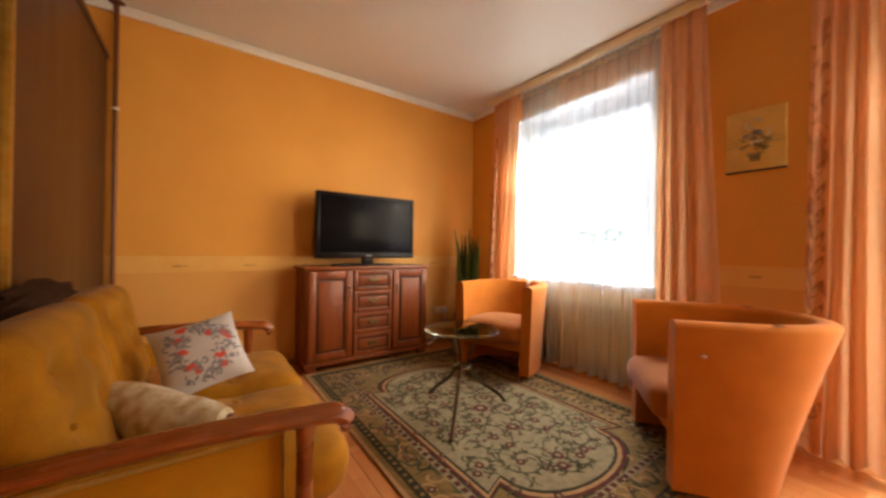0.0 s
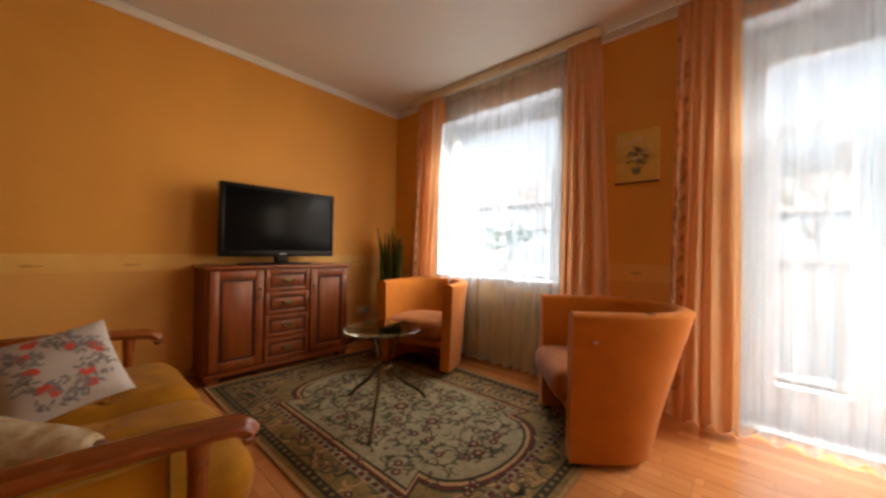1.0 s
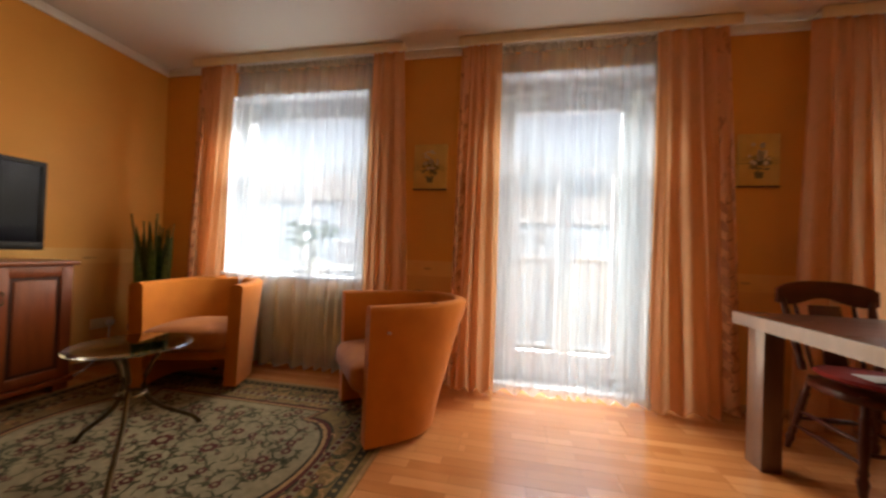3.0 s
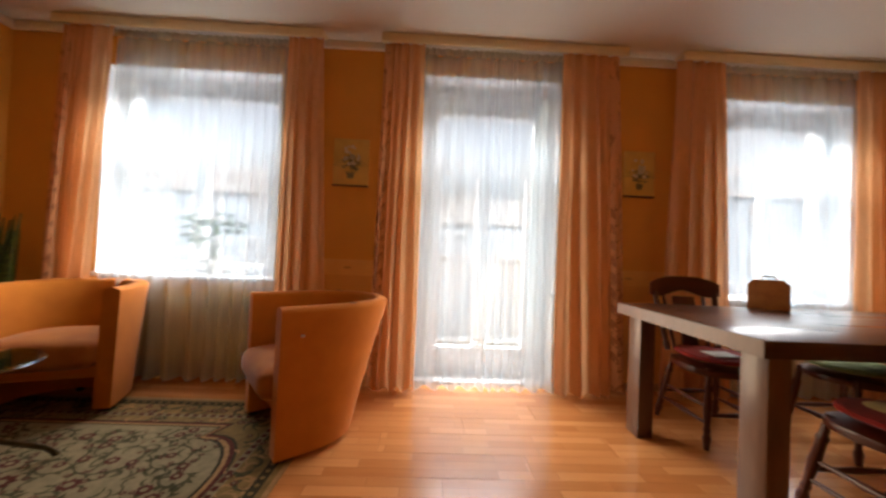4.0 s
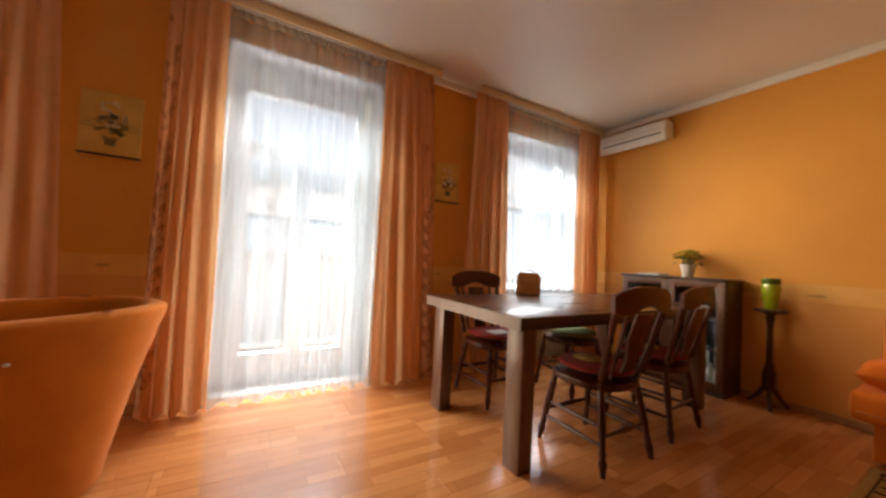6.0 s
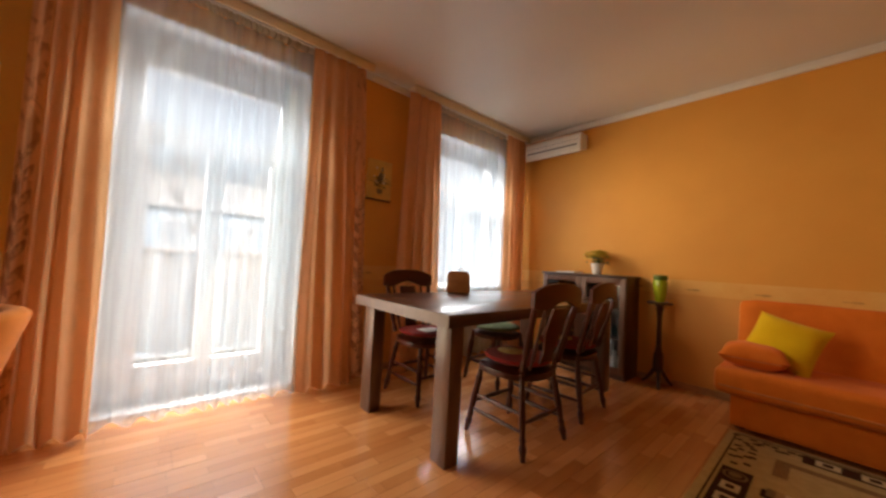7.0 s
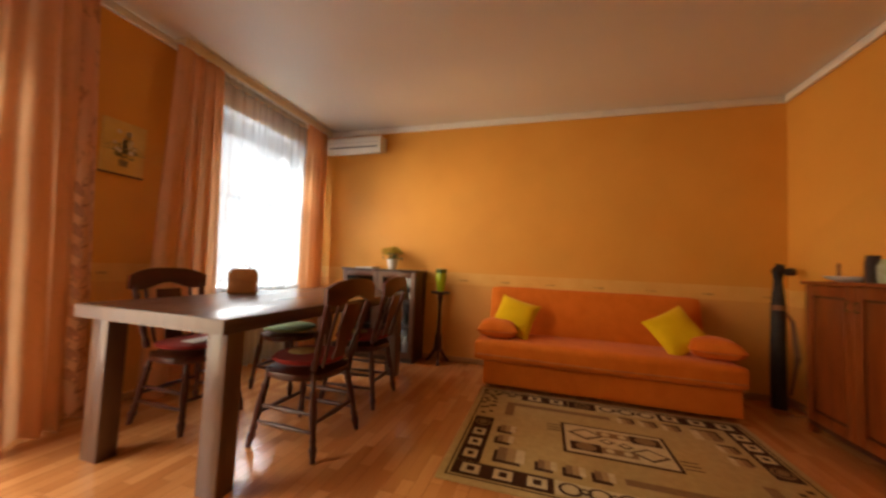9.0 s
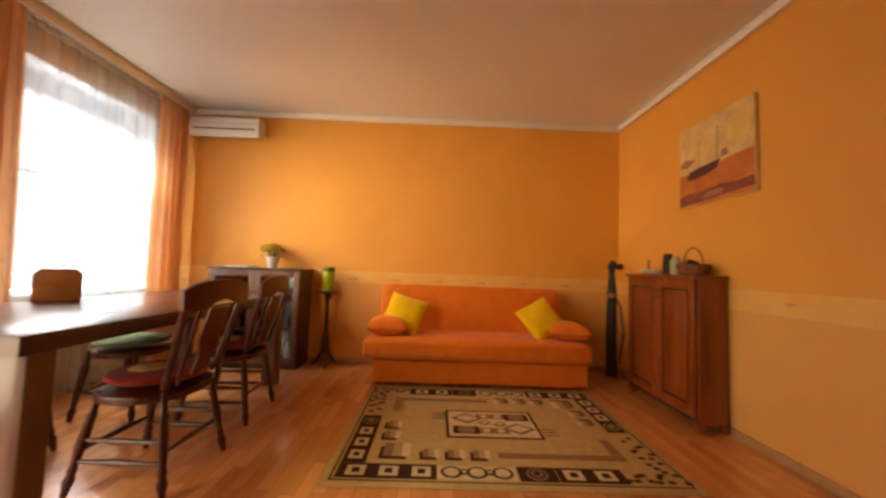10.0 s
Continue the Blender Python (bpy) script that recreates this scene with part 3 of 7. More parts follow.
structure("wall_west", box(XW - 0.2, YS - 0.2, -0.1, XW, YN + TH, ZC + 0.1), M["wall"], "orange textured wallpaper on the end wall behind the television", "wall")
structure("wall_east", box(XE, YS - 0.2, -0.1, XE + 0.2, YN + TH, ZC + 0.1), M["wall"], "orange textured wallpaper on the wall behind the sofa", "wall")
structure("wall_south", box(XW, YS - 0.2, -0.1, XE, YS, ZC + 0.1), M["wall"], "orange textured wallpaper on the long inner wall", "wall")
WINS = ((-2.60, -1.22, 0.76, 2.42), (-0.10, 1.02, 0.0, 2.48), (2.38, 3.50, 0.74, 2.42))
north = bmesh.new()
last = XW
for x0, x1, z0, z1 in WINS:
    box(last, YN, -0.1, x0, YN + TH, ZC + 0.1, bm=north)
    if z0 > 0.1:
        box(x0, YN, -0.1, x1, YN + TH, z0, bm=north)
    else:
        box(x0, YN, -0.1, x1, YN + TH, 0.0, bm=north)
    box(x0, YN, z1, x1, YN + TH, ZC + 0.1, bm=north)
    last = x1
box(last, YN, -0.1, XE, YN + TH, ZC + 0.1, bm=north)
structure("wall_north", north, M["wall"], "orange wallpapered window wall with two windows and a balcony door", "wall")
structure("ceiling", box(XW, YS, ZC, XE, YN, ZC + 0.1), M["ceiling"], "smooth pale greyish ceiling", "ceiling")
floor = structure("floor", box(XW, YS, -0.1, XE, YN, -0.008), M["under"], "beech three-strip laminate floor with a soft gloss", "floor")

for nm, b in (("border_west", box(XW, YS, 0.84, XW + 0.003, YN, 0.962)), ("border_east", box(XE - 0.003, YS, 0.848, XE, YN, 0.98)),
              ("border_south", box(XW + 0.003, YS, 0.83, XE - 0.003, YS + 0.003, 0.965)), ("border_north", box(-1.22, YN - 0.003, 0.835, -0.10, YN, 0.96))):
    ob = structure(nm, b, M["border"], "pale yellow wallpaper border with small printed leaves", "border")
ob = structure("border_north", box(1.02, YN - 0.003, 0.835, 2.38, YN, 0.96), M["border"], "pale yellow wallpaper border with small printed leaves", "border")
for nm, b in (("lower_wallpaper_west", (XW, YS + 0.002, XW + 0.002, YN)), ("lower_wallpaper_east", (XE - 0.002, YS + 0.002, XE, YN)), ("lower_wallpaper_south", (XW, YS, XE, YS + 0.002)),
              ("lower_wallpaper_north_a", (-1.22, YN - 0.002, -0.10, YN)), ("lower_wallpaper_north_b", (1.02, YN - 0.002, 2.38, YN))):
    structure(nm, box(b[0], b[1], 0.0, b[2], b[3], 0.845), M["wall_low"], "paler orange textured wallpaper below the border", "wallpaper")
prints = bmesh.new()
for k in range(10):
    y = -1.9 + k * 0.46
    for d, s in ((0, 0.035), (0.05, 0.02)):
        prism(disc(0, 0, s, s * 0.28, 8, 0.3), 0.001, (XW + 0.0035, y + d, 0.885), (0, 1, 0), (0, 0, 1), prints)
        prism(disc(0, 0, s, s * 0.28, 8, 0.3), -0.001, (XE - 0.0035, y + d, 0.895), (0, 1, 0), (0, 0, 1), prints)
for k in range(14):
    x = -3.0 + k * 0.5
    prism(disc(0, 0, 0.035, 0.010, 8, 0.3), -0.001, (x, YS + 0.0035, 0.90), (1, 0, 0), (0, 0, 1), prints)
for x in (-0.65, 1.62, -0.95, 1.95):
    prism(disc(0, 0, 0.035, 0.010, 8, 0.3), 0.001, (x, YN - 0.0035, 0.895), (1, 0, 0), (0, 0, 1), prints)
structure("border_print", prints, M["motif"], "small brown leaf prints on the wallpaper border", "border")

for nm, b in (("cornice_west", [(XW, YS, XW + 0.035, YN)]), ("cornice_east", [(XE - 0.035, YS, XE, YN)]),
              ("cornice_south", [(XW + 0.035, YS, XE - 0.035, YS + 0.035)]), ("cornice_north", [(XW + 0.035, YN - 0.035, XE - 0.035, YN)])):
    x0, y0, x1, y1 = b[0]
    structure(nm, box(x0, y0, ZC - 0.068, x1, y1, ZC - 0.001, 0.012), M["cornice"], "narrow cream ceiling cornice", "cornice")
for nm, b in (("skirting_west", (XW, YS, XW + 0.016, YN)), ("skirting_east", (XE - 0.016, YS, XE, YN)), ("skirting_south", (XW + 0.016, YS, XE - 0.016, YS + 0.016)),
              ("skirting_north_a", (XW + 0.016, YN - 0.016, -0.10, YN)), ("skirting_north_b", (1.02, YN - 0.016, XE - 0.016, YN))):
    structure(nm, box(b[0], b[1], 0, b[2], b[3], 0.055, 0.005), M["skirt"], "beech-coloured skirting board", "skirting")


# ---------------------------------------------------------------- windows
def window(name, x0, x1, z0, z1, y, transom, sashes, label, panel=0.0):
    w = thing(name, (x0 + x1) / 2, y, z0, label, "window", "", "structure")
    f, d = 0.06, 0.07
    fr = box(x0, y, z0, x0 + f, y + d, z1, 0.006)
    box(x1 - f, y, z0, x1, y + d, z1, 0.006, bm=fr)
    box(x0 + f, y, z1 - f, x1 - f, y + d, z1, 0.006, bm=fr)
    box(x0 + f, y, z0, x1 - f, y + d, z0 + f, 0.006, bm=fr)
    box(x0 + f, y, transom, x1 - f, y + d, transom + 0.07, 0.006, bm=fr)
    part("window_frame", fr, M["pvc"], w, "white plastic frame")
    gl = part("pane", box(x0 + f, y + 0.03, transom + 0.07, x1 - f, y + 0.036, z1 - f), M["pane"], w)
    gl.visible_shadow = False
    n = sashes
    wd = (x1 - x0 - 2 * f) / n
    for i in range(n):
        a, c = x0 + f + i * wd, x0 + f + (i + 1) * wd
        s, lo = 0.055, z0 + f
        sb = box(a, y - 0.012, lo, a + s, y + d - 0.01, transom, 0.006)
        box(c - s, y - 0.012, lo, c, y + d - 0.01, transom, 0.006, bm=sb)
        box(a + s, y - 0.012, transom - s, c - s, y + d - 0.01, transom, 0.006, bm=sb)
        box(a + s, y - 0.012, lo, c - s, y + d - 0.01, lo + s + panel, 0.006, bm=sb)
        sash = part("sash", sb, M["pvc"], w)
        gl = part("pane", box(a + s, y + 0.03, lo + s + panel, c - s, y + 0.036, transom - s), M["pane"], sash)
        gl.visible_shadow = False
    hx = x0 + f + wd + 0.028
    part("handle", box(hx - 0.012, y - 0.05, (z0 + transom) / 2 - 0.06, hx + 0.012, y - 0.014, (z0 + transom) / 2 + 0.06, 0.006), M["pvc"], w)
    return w


wy = YN + 0.17
window("window_1", -2.60, -1.27, 0.76, 2.30, wy, 1.76, 2, "white two-sash window with a top light")
window("door_1", -0.035, 0.915, 0.02, 2.275, wy, 1.78, 2, "white glazed balcony double door with a top light", 0.12)
window("window_2", 2.38, 3.50, 0.78, 2.30, wy, 1.76, 2, "white two-sash window with a top light")
for i, (x0, x1, z0, z1) in enumerate(WINS):
    rv = box(x0, YN + 0.004, z0, x0 + 0.012, YN + TH, z1)
    box(x1 - 0.012, YN + 0.004, z0, x1, YN + TH, z1, bm=rv)
    box(x0 + 0.012, YN + 0.004, z1 - 0.012, x1 - 0.012, YN + TH, z1, bm=rv)
    if i != 1:
        box(x0 + 0.012, YN + TH - 0.1, z0, x1 - 0.012, YN + TH, z0 + 0.02, bm=rv)
    box(x0 + 0.012, wy, 2.30, x1 - 0.012, YN + TH - 0.05, z1 - 0.012, bm=rv)
    if i == 1:
        box(x0 + 0.012, wy, 0.02, -0.0355, YN + TH - 0.05, 2.30, bm=rv)
        box(0.9155, wy, 0.02, x1 - 0.012, YN + TH - 0.05, 2.30, bm=rv)
    if i == 0:
        box(-1.2695, wy, z0 + 0.02, x1 - 0.012, YN + TH - 0.05, 2.30, bm=rv)
    structure("window_reveal", rv, M["reveal"], "pale grey plastered window reveal", "reveal")
structure("window_sill_1", box(-2.66, YN - 0.05, 0.755, -1.16, wy, 0.785, 0.006), M["pvc"], "white window sill board", "sill")
structure("window_sill_2", box(2.34, YN - 0.05, 0.735, 3.54, wy, 0.765, 0.006), M["pvc"], "white window sill board", "sill")

# outside: balcony, street, opposite house
structure("ground", box(-400, 3.4, -6.2, 400, 500, -6.0), M["ground"], "grey street ground far below the windows", "ground")
structure("balcony_slab", box(-1.0, YN + TH, -0.20, 2.0, 4.35, -0.02, 0.01), M["ground"], "grey concrete balcony floor slab", "balcony")
bal = thing("balcony_railing", 0.5, 4.3, -0.02, "pale blue-white balcony railing with corrugated panels", "railing")
pb = bmesh.new()
for k in range(44):
    x = -0.95 + k * 0.066
    box(x, 4.26 + 0.012 * (k % 2), 0.04, x + 0.066, 4.272 + 0.012 * (k % 2), 0.98, bm=pb)
part("panel", pb, M["parapet"], bal)
part("top_rail", box(-1.0, 4.22, 0.98, 2.0, 4.29, 1.02, 0.008), M["rail"], bal)
for x in (-0.98, -0.25, 0.5, 1.25, 1.98):
    part("post", box(x - 0.018, 4.235, -0.02, x + 0.018, 4.258, 0.98), M["rail"], bal)
# trellis on the balcony, seen through the door's outer sash
tre = thing("trellis", -0.3, 4.15, -0.02, "thin grey steel lattice standing on the balcony", "trellis")
for x in (-0.52, -0.36, -0.20, -0.04):
    part("upright", tube([(x, 4.17, -0.02), (x, 4.17, 2.15)], 0.007, 6), M["rail"], tre)
for z in (1.15, 1.4, 1.65, 1.9, 2.12):
    part("crossbar", tube([(-0.55, 4.155, z), (0.0, 4.155, z)], 0.006, 6), M["rail"], tre)


def far_house(x0, x1, y, ztop, storeys, bays, label):
    h = thing("apartment_building", (x0 + x1) / 2, y, -6.0, label, "building")
    part("wall", box(x0, y, -6.0, x1, y + 9, ztop), M["stucco"], h)
    part("roof", prism([(x0 - 0.4, 0), (x1 + 0.4, 0), (x1 - 1.5, 1.8), (x0 + 1.5, 1.8)], 9.4, (0, y + 9.2, ztop), (1, 0, 0), (0, 0, 1)), M["roof"], h)
    st = (ztop + 6) / storeys
    for s in range(storeys):
        for k in range(bays):
            cx = x0 + (k + 0.5) * (x1 - x0) / bays
            z = -6 + s * st + 0.9
            fr = box(cx - 0.75, y - 0.06, z, cx + 0.75, y - 0.01, z + 1.6)
            w = part("window", fr, M["pvc"], h)
            part("pane", box(cx - 0.64, y - 0.085, z + 0.1, cx - 0.04, y - 0.062, z + 1.5), M["winpane"], w)
            part("pane", box(cx + 0.04, y - 0.085, z + 0.1, cx + 0.64, y - 0.062, z + 1.5), M["winpane"], w)
    return h


far_house(-30, -9, 21, 4.2, 4, 7, "pale plastered apartment house across the street")
far_house(-6, 12, 24, 3.2, 3, 6, "lower pale plastered house across the street")
far_house(15, 34, 20, 5.2, 4, 6, "pale apartment house across the street")


def bare_tree(x, y, h, seed):
    rng = random.Random(seed)
    t = thing("street_tree", x, y, -6.0, "bare grey street tree with thin branching limbs", "tree")
    trunk = tube([(x, y, -6), (x + 0.1, y, -6 + h * 0.3), (x - 0.05, y, -6 + h * 0.55)], [0.18, 0.14, 0.10], 8)
    part("trunk", trunk, M["bark"], t)
    limbs = bmesh.new()

    def grow(p, d, length, r, depth):
        q = p + d * length
        mid = p.lerp(q, 0.5) + Vector((rng.uniform(-1, 1), rng.uniform(-1, 1), rng.uniform(-0.3, 0.6))) * length * 0.1
        tube([p, mid, q], [r, r * 0.8, r * 0.6], 5, limbs)
        if depth:
            for _ in range(3):
                nd = (d + Vector((rng.uniform(-0.9, 0.9), rng.uniform(-0.9, 0.9), rng.uniform(-0.1, 0.7)))).normalized()
                grow(q, nd, length * 0.66, r * 0.55, depth - 1)

    for _ in range(4):
        grow(Vector((x - 0.05, y, -6 + h * 0.5)), Vector((rng.uniform(-0.7, 0.7), rng.uniform(-0.7, 0.7), 1)).normalized(), h * 0.2, 0.08, 3)
    part("crown", limbs, M["bark"], t)


bare_tree(-5.5, 14, 11, 3)
bare_tree(2.4, 16, 11.5, 8)


# ---------------------------------------------------------------- pelmets and curtains
def pelmet(x0, x1):
    p = thing("curtain_pelmet", (x0 + x1) / 2, 2.78, ZC - 0.05, "narrow cream pelmet board with a curtain track", "pelmet", "pelmets over the windows")
    part("board", box(x0, 2.668, ZC - 0.075, x1, 2.683, ZC - 0.006, 0.003), M["pelmet"], p)
    part("top_plate", box(x0, 2.683, ZC - 0.020, x1, YN - 0.037, ZC - 0.006), M["pelmet"], p)
    part("track", box(x0 + 0.02, 2.765, ZC - 0.040, x1 - 0.02, 2.785, ZC - 0.0205), M["pvc"], p)


pelmet(-2.86, -0.875)
pelmet(-0.43, 1.48)
pelmet(1.92, XE - 0.04)


def hang(x0, x1, b0, b1, z0, z1, y0, y1, folds, amp0, amp1, seed, nu=0, nv=26, sharp=0.0, pull=None):
    """A hanging cloth: folds gathered at the top that widen and wander downwards."""
    rng = random.Random(seed)
    nu = nu or folds * 9
    ph = [rng.uniform(-0.9, 0.9) for _ in range(folds + 2)]
    am = [rng.uniform(0.6, 1.25) for _ in range(folds + 2)]
    b = bmesh.new()
    rows = []
    for j in range(nv + 1):
        t = j / nv
        z = z1 + (z0 - z1) * t
        row = []
        for i in range(nu + 1):
            u = i / nu
            g = min(folds, max(0.0, folds * (u + 0.045 * math.sin(5.1 * u + seed) + 0.025 * math.sin(11 * u + 2 * seed))))
            k = int(min(folds, g))
            fr = g - k
            a = am[k] * (1 - fr) + am[k + 1] * fr
            p = ph[k] * (1 - fr) + ph[k + 1] * fr
            s = math.sin(2 * math.pi * g + p + 0.5 * math.sin(2.2 * t + p * 3))
            s = s * (1 - sharp) + sharp * math.copysign(abs(s) ** 0.6, s)
            amp = amp0 + (amp1 - amp0) * t
            uu = u
            xx = (x0 + (x1 - x0) * uu) * (1 - t) + (b0 + (b1 - b0) * uu) * t
            if pull:
                c, wgt = pull
                f = math.sin(math.pi * min(1, t * 1.0)) * wgt
                xx = xx * (1 - f) + c * f
            xx += 0.012 * math.sin(3 * t + 6 * u + seed) * t
            yy = y0 + (y1 - y0) * t + amp * a * s + 0.006 * noise.noise(Vector((u * 9, t * 3, seed)))
            row.append(b.verts.new((xx, yy, z + 0.006 * math.sin(g * 6.28 + p) * t)))
        rows.append(row)
    for lo, hi in zip(rows, rows[1:]):
        for i in range(nu):
            b.faces.new((lo[i], lo[i + 1], hi[i + 1], hi[i]))
    return b


def leaf_run(cloth, nu, nv, z_hi, z_lo):
    """Pairs of pointed leaves up a hanging strip, lying on its folds."""
    cloth.verts.ensure_lookup_table()
    z1, z0 = cloth.verts[0].co.z, cloth.verts[-1].co.z

    def on(u, z):
        g, t = max(0.0, min(1.0, u)) * nu, (z1 - z) / (z1 - z0) * nv
        i, j = min(nu - 1, int(g)), min(nv - 1, int(t))
        fu, ft = g - i, t - j
        at = [cloth.verts[(j + q) * (nu + 1) + i + p].co for q in (0, 1) for p in (0, 1)]
        p = (at[0] * (1 - fu) + at[1] * fu) * (1 - ft) + (at[2] * (1 - fu) + at[3] * fu) * ft
        return p + Vector((0, -0.003, 0))

    b = bmesh.new()
    z, side = z_hi, 1
    while z > z_lo:
        lean, size = 0.30 * side, 0.115
        lo, hi = [], []
        for k in range(7):
            t = k / 6
            w = 0.20 * math.sin(math.pi * min(1, t * 0.96 + 0.04)) ** 0.8
            c = 0.5 + lean * 1.3 * t
            lo.append(b.verts.new(on(c - w * 0.8, z + size * t - 0.02 * w)))
            hi.append(b.verts.new(on(c + w * 0.8, z + size * t + 0.02 * w)))
        for k in range(6):
            b.faces.new((lo[k], hi[k], hi[k + 1], lo[k + 1]))
        z -= 0.062
        side = -side
    return b


def drape(x0, x1, b0, b1, folds, seed, label, z0=0.015, motif_side=0):
    d = thing("curtain", (b0 + b1) / 2, 2.68, 0.015, label, "curtain", "peach curtains")
    cut = 0.22
    if motif_side < 0:
        strip = hang(x0, x0 + (x1 - x0) * cut, b0, b0 + (b1 - b0) * cut, z0, 2.645, 2.725, 2.665, 1, 0.012, 0.035, seed + 50, 12)
        leaves = leaf_run(strip, 12, 26, 1.42, 0.12)
        edge = part("leaf_edge", strip, M["drape_motif"], d, "edge strip with a woven leaf pattern")
        tagged(part("woven_leaves", leaves, M["drape_leaf"], edge), kind="stuff")
        part("cloth", hang(x0 + (x1 - x0) * cut, x1, b0 + (b1 - b0) * cut, b1, z0, 2.645, 2.715, 2.655, folds, 0.014, 0.034, seed), M["drape"], d)
    elif motif_side > 0:
        strip = hang(x1 - (x1 - x0) * cut, x1, b1 - (b1 - b0) * cut, b1, z0 + 0.02, 2.645, 2.725, 2.69, 1, 0.012, 0.03, seed + 50, 12)
        leaves = leaf_run(strip, 12, 26, 1.42, 0.12)
        edge = part("leaf_edge", strip, M["drape_motif"], d, "edge strip with a woven leaf pattern")
        tagged(part("woven_leaves", leaves, M["drape_leaf"], edge), kind="stuff")
        part("cloth", hang(x0, x1 - (x1 - x0) * cut, b0, b1 - (b1 - b0) * cut, z0, 2.645, 2.715, 2.645, folds, 0.014, 0.034, seed), M["drape"], d)
    else:
        part("cloth", hang(x0, x1, b0, b1, z0, 2.645, 2.715, 2.655, folds, 0.014, 0.034, seed), M["drape"], d)
    return d


drape(-2.82, -2.44, -2.86, -2.50, 4, 11, "peach satin curtain hanging in folds beside the window", motif_side=-1)
drape(-1.14, -0.875, -1.16, -0.745, 4, 12, "peach satin curtain hanging in folds beside the window")
drape(-0.41, -0.10, -0.44, -0.08, 4, 13, "peach satin curtain hanging in folds beside the balcony door", motif_side=-1)
drape(0.98, 1.43, 0.97, 1.54, 4, 14, "peach satin curtain spread wide beside the balcony door", motif_side=1)
drape(1.90, 2.29, 1.80, 2.36, 4, 15, "peach satin curtain hanging in folds behind the dining chairs")
drape(3.37, 3.74, 3.33, 3.73, 4, 16, "peach satin curtain hanging in the corner by the air conditioner")


def net(x0, x1, z0, folds, seed, label, twice):
    d = thing("sheer_curtain", (x0 + x1) / 2, 2.70, z0, label, "curtain", "white sheer curtains")
    part("voile", hang(x0, x1, x0 - 0.02, x1 + 0.01, z0, 2.60, 2.775, 2.70, folds, 0.014, 0.034, seed, folds * 12), M["sheer"], d)
    part("overlap", hang(twice[0], twice[1], twice[0], twice[1], z0 + 0.004, 2.60, 2.795, 2.755, max(3, round(folds * (twice[1] - twice[0]) / (x1 - x0))), 0.012, 0.024, seed + 40), M["sheer"], d, "second layer of voile where the widths overlap")
    part("gathering_tape", hang(x0, x1, x0, x1, 2.598, 2.655, 2.775, 2.775, folds * 2, 0.010, 0.014, seed, folds * 14, 4), M["tape"], d, "cream gathered heading tape")
    part("hem", hang(x0 - 0.02, x1 + 0.01, x0 - 0.02, x1 + 0.01, z0 - 0.002, z0 + 0.035, 2.698, 2.698, folds, 0.034, 0.034, seed, folds * 12, 2), M["sheer"], d)
    return d


net(-2.47, -1.12, 0.03, 12, 21, "white sheer voile curtain in front of the radiator window", (-2.46, -2.02))
net(-0.14, 1.03, 0.02, 11, 22, "white sheer voile curtain reaching the floor at the balcony door", (0.78, 1.02))
net(2.28, 3.42, 0.03, 10, 23, "white sheer voile curtain at the dining window", (2.80, 3.41))


# ---------------------------------------------------------------- pictures on the window wall
def flower_picture(xc, zc, w, h, seed):
    rng = random.Random(seed)
    p = thing("flower_picture", xc, YN, zc - h / 2, "small straw-coloured canvas with a dark potted flower", "picture", "flower pictures")
    part("canvas", box(xc - w / 2, YN - 0.022, zc - h / 2 + 0.008, xc + w / 2, YN - 0.001, zc + h / 2, 0.003), M["canvas"], p)
    part("lower_edge", box(xc - w / 2 - 0.002, YN - 0.026, zc - h / 2, xc + w / 2 + 0.002, YN - 0.001, zc - h / 2 + 0.008), M["groove"], p, "dark lower edge strip")
    pot = prism([(-0.022, 0.06), (0.022, 0.06), (0.030, 0.105), (-0.030, 0.105)], -0.001, (xc, YN - 0.0225, zc - h / 2), (1, 0, 0), (0, 0, 1))
    part("painted_pot", pot, M["ink"], p)
    lv = bmesh.new()
    for k in range(64):
        a, q = rng.uniform(0, 6.28), rng.random() ** 0.7
        cx, cz = 0.066 * q * math.cos(a), 0.165 + 0.075 * q * math.sin(a)
        tilt = math.atan2(cz - 0.09, cx) + rng.uniform(-0.45, 0.45)
        prism(disc(cx, cz, rng.uniform(0.010, 0.022), rng.uniform(0.0025, 0.0045), 7, tilt), -0.0008, (xc, YN - 0.0235, zc - h / 2), (1, 0, 0), (0, 0, 1), lv)
    for k in range(9):
        a = math.pi * (0.18 + 0.64 * k / 8)
        prism(disc(0.085 * math.cos(a), 0.11 + 0.1 * math.sin(a), 0.075, 0.0016, 7, a), -0.0006, (xc, YN - 0.0231, zc - h / 2), (1, 0, 0), (0, 0, 1), lv)
    tagged(part("painted_leaves", lv, M["ink"], p), kind="stuff")
    fl = bmesh.new()
    for k in range(26):
        a, r = rng.uniform(0, 6.28), rng.uniform(0.0, 0.085)
        prism(disc(r * 0.8 * math.cos(a), 0.235 + r * math.sin(a), rng.uniform(0.008, 0.017), None, 7), -0.0008, (xc, YN - 0.0245, zc - h / 2), (1, 0, 0), (0, 0, 1), fl)
    tagged(part("painted_blooms", fl, M["inkpale"], p), kind="stuff")


flower_picture(-0.655, 1.727, 0.275, 0.375, 4)
flower_picture(1.672, 1.747, 0.25, 0.37, 9)

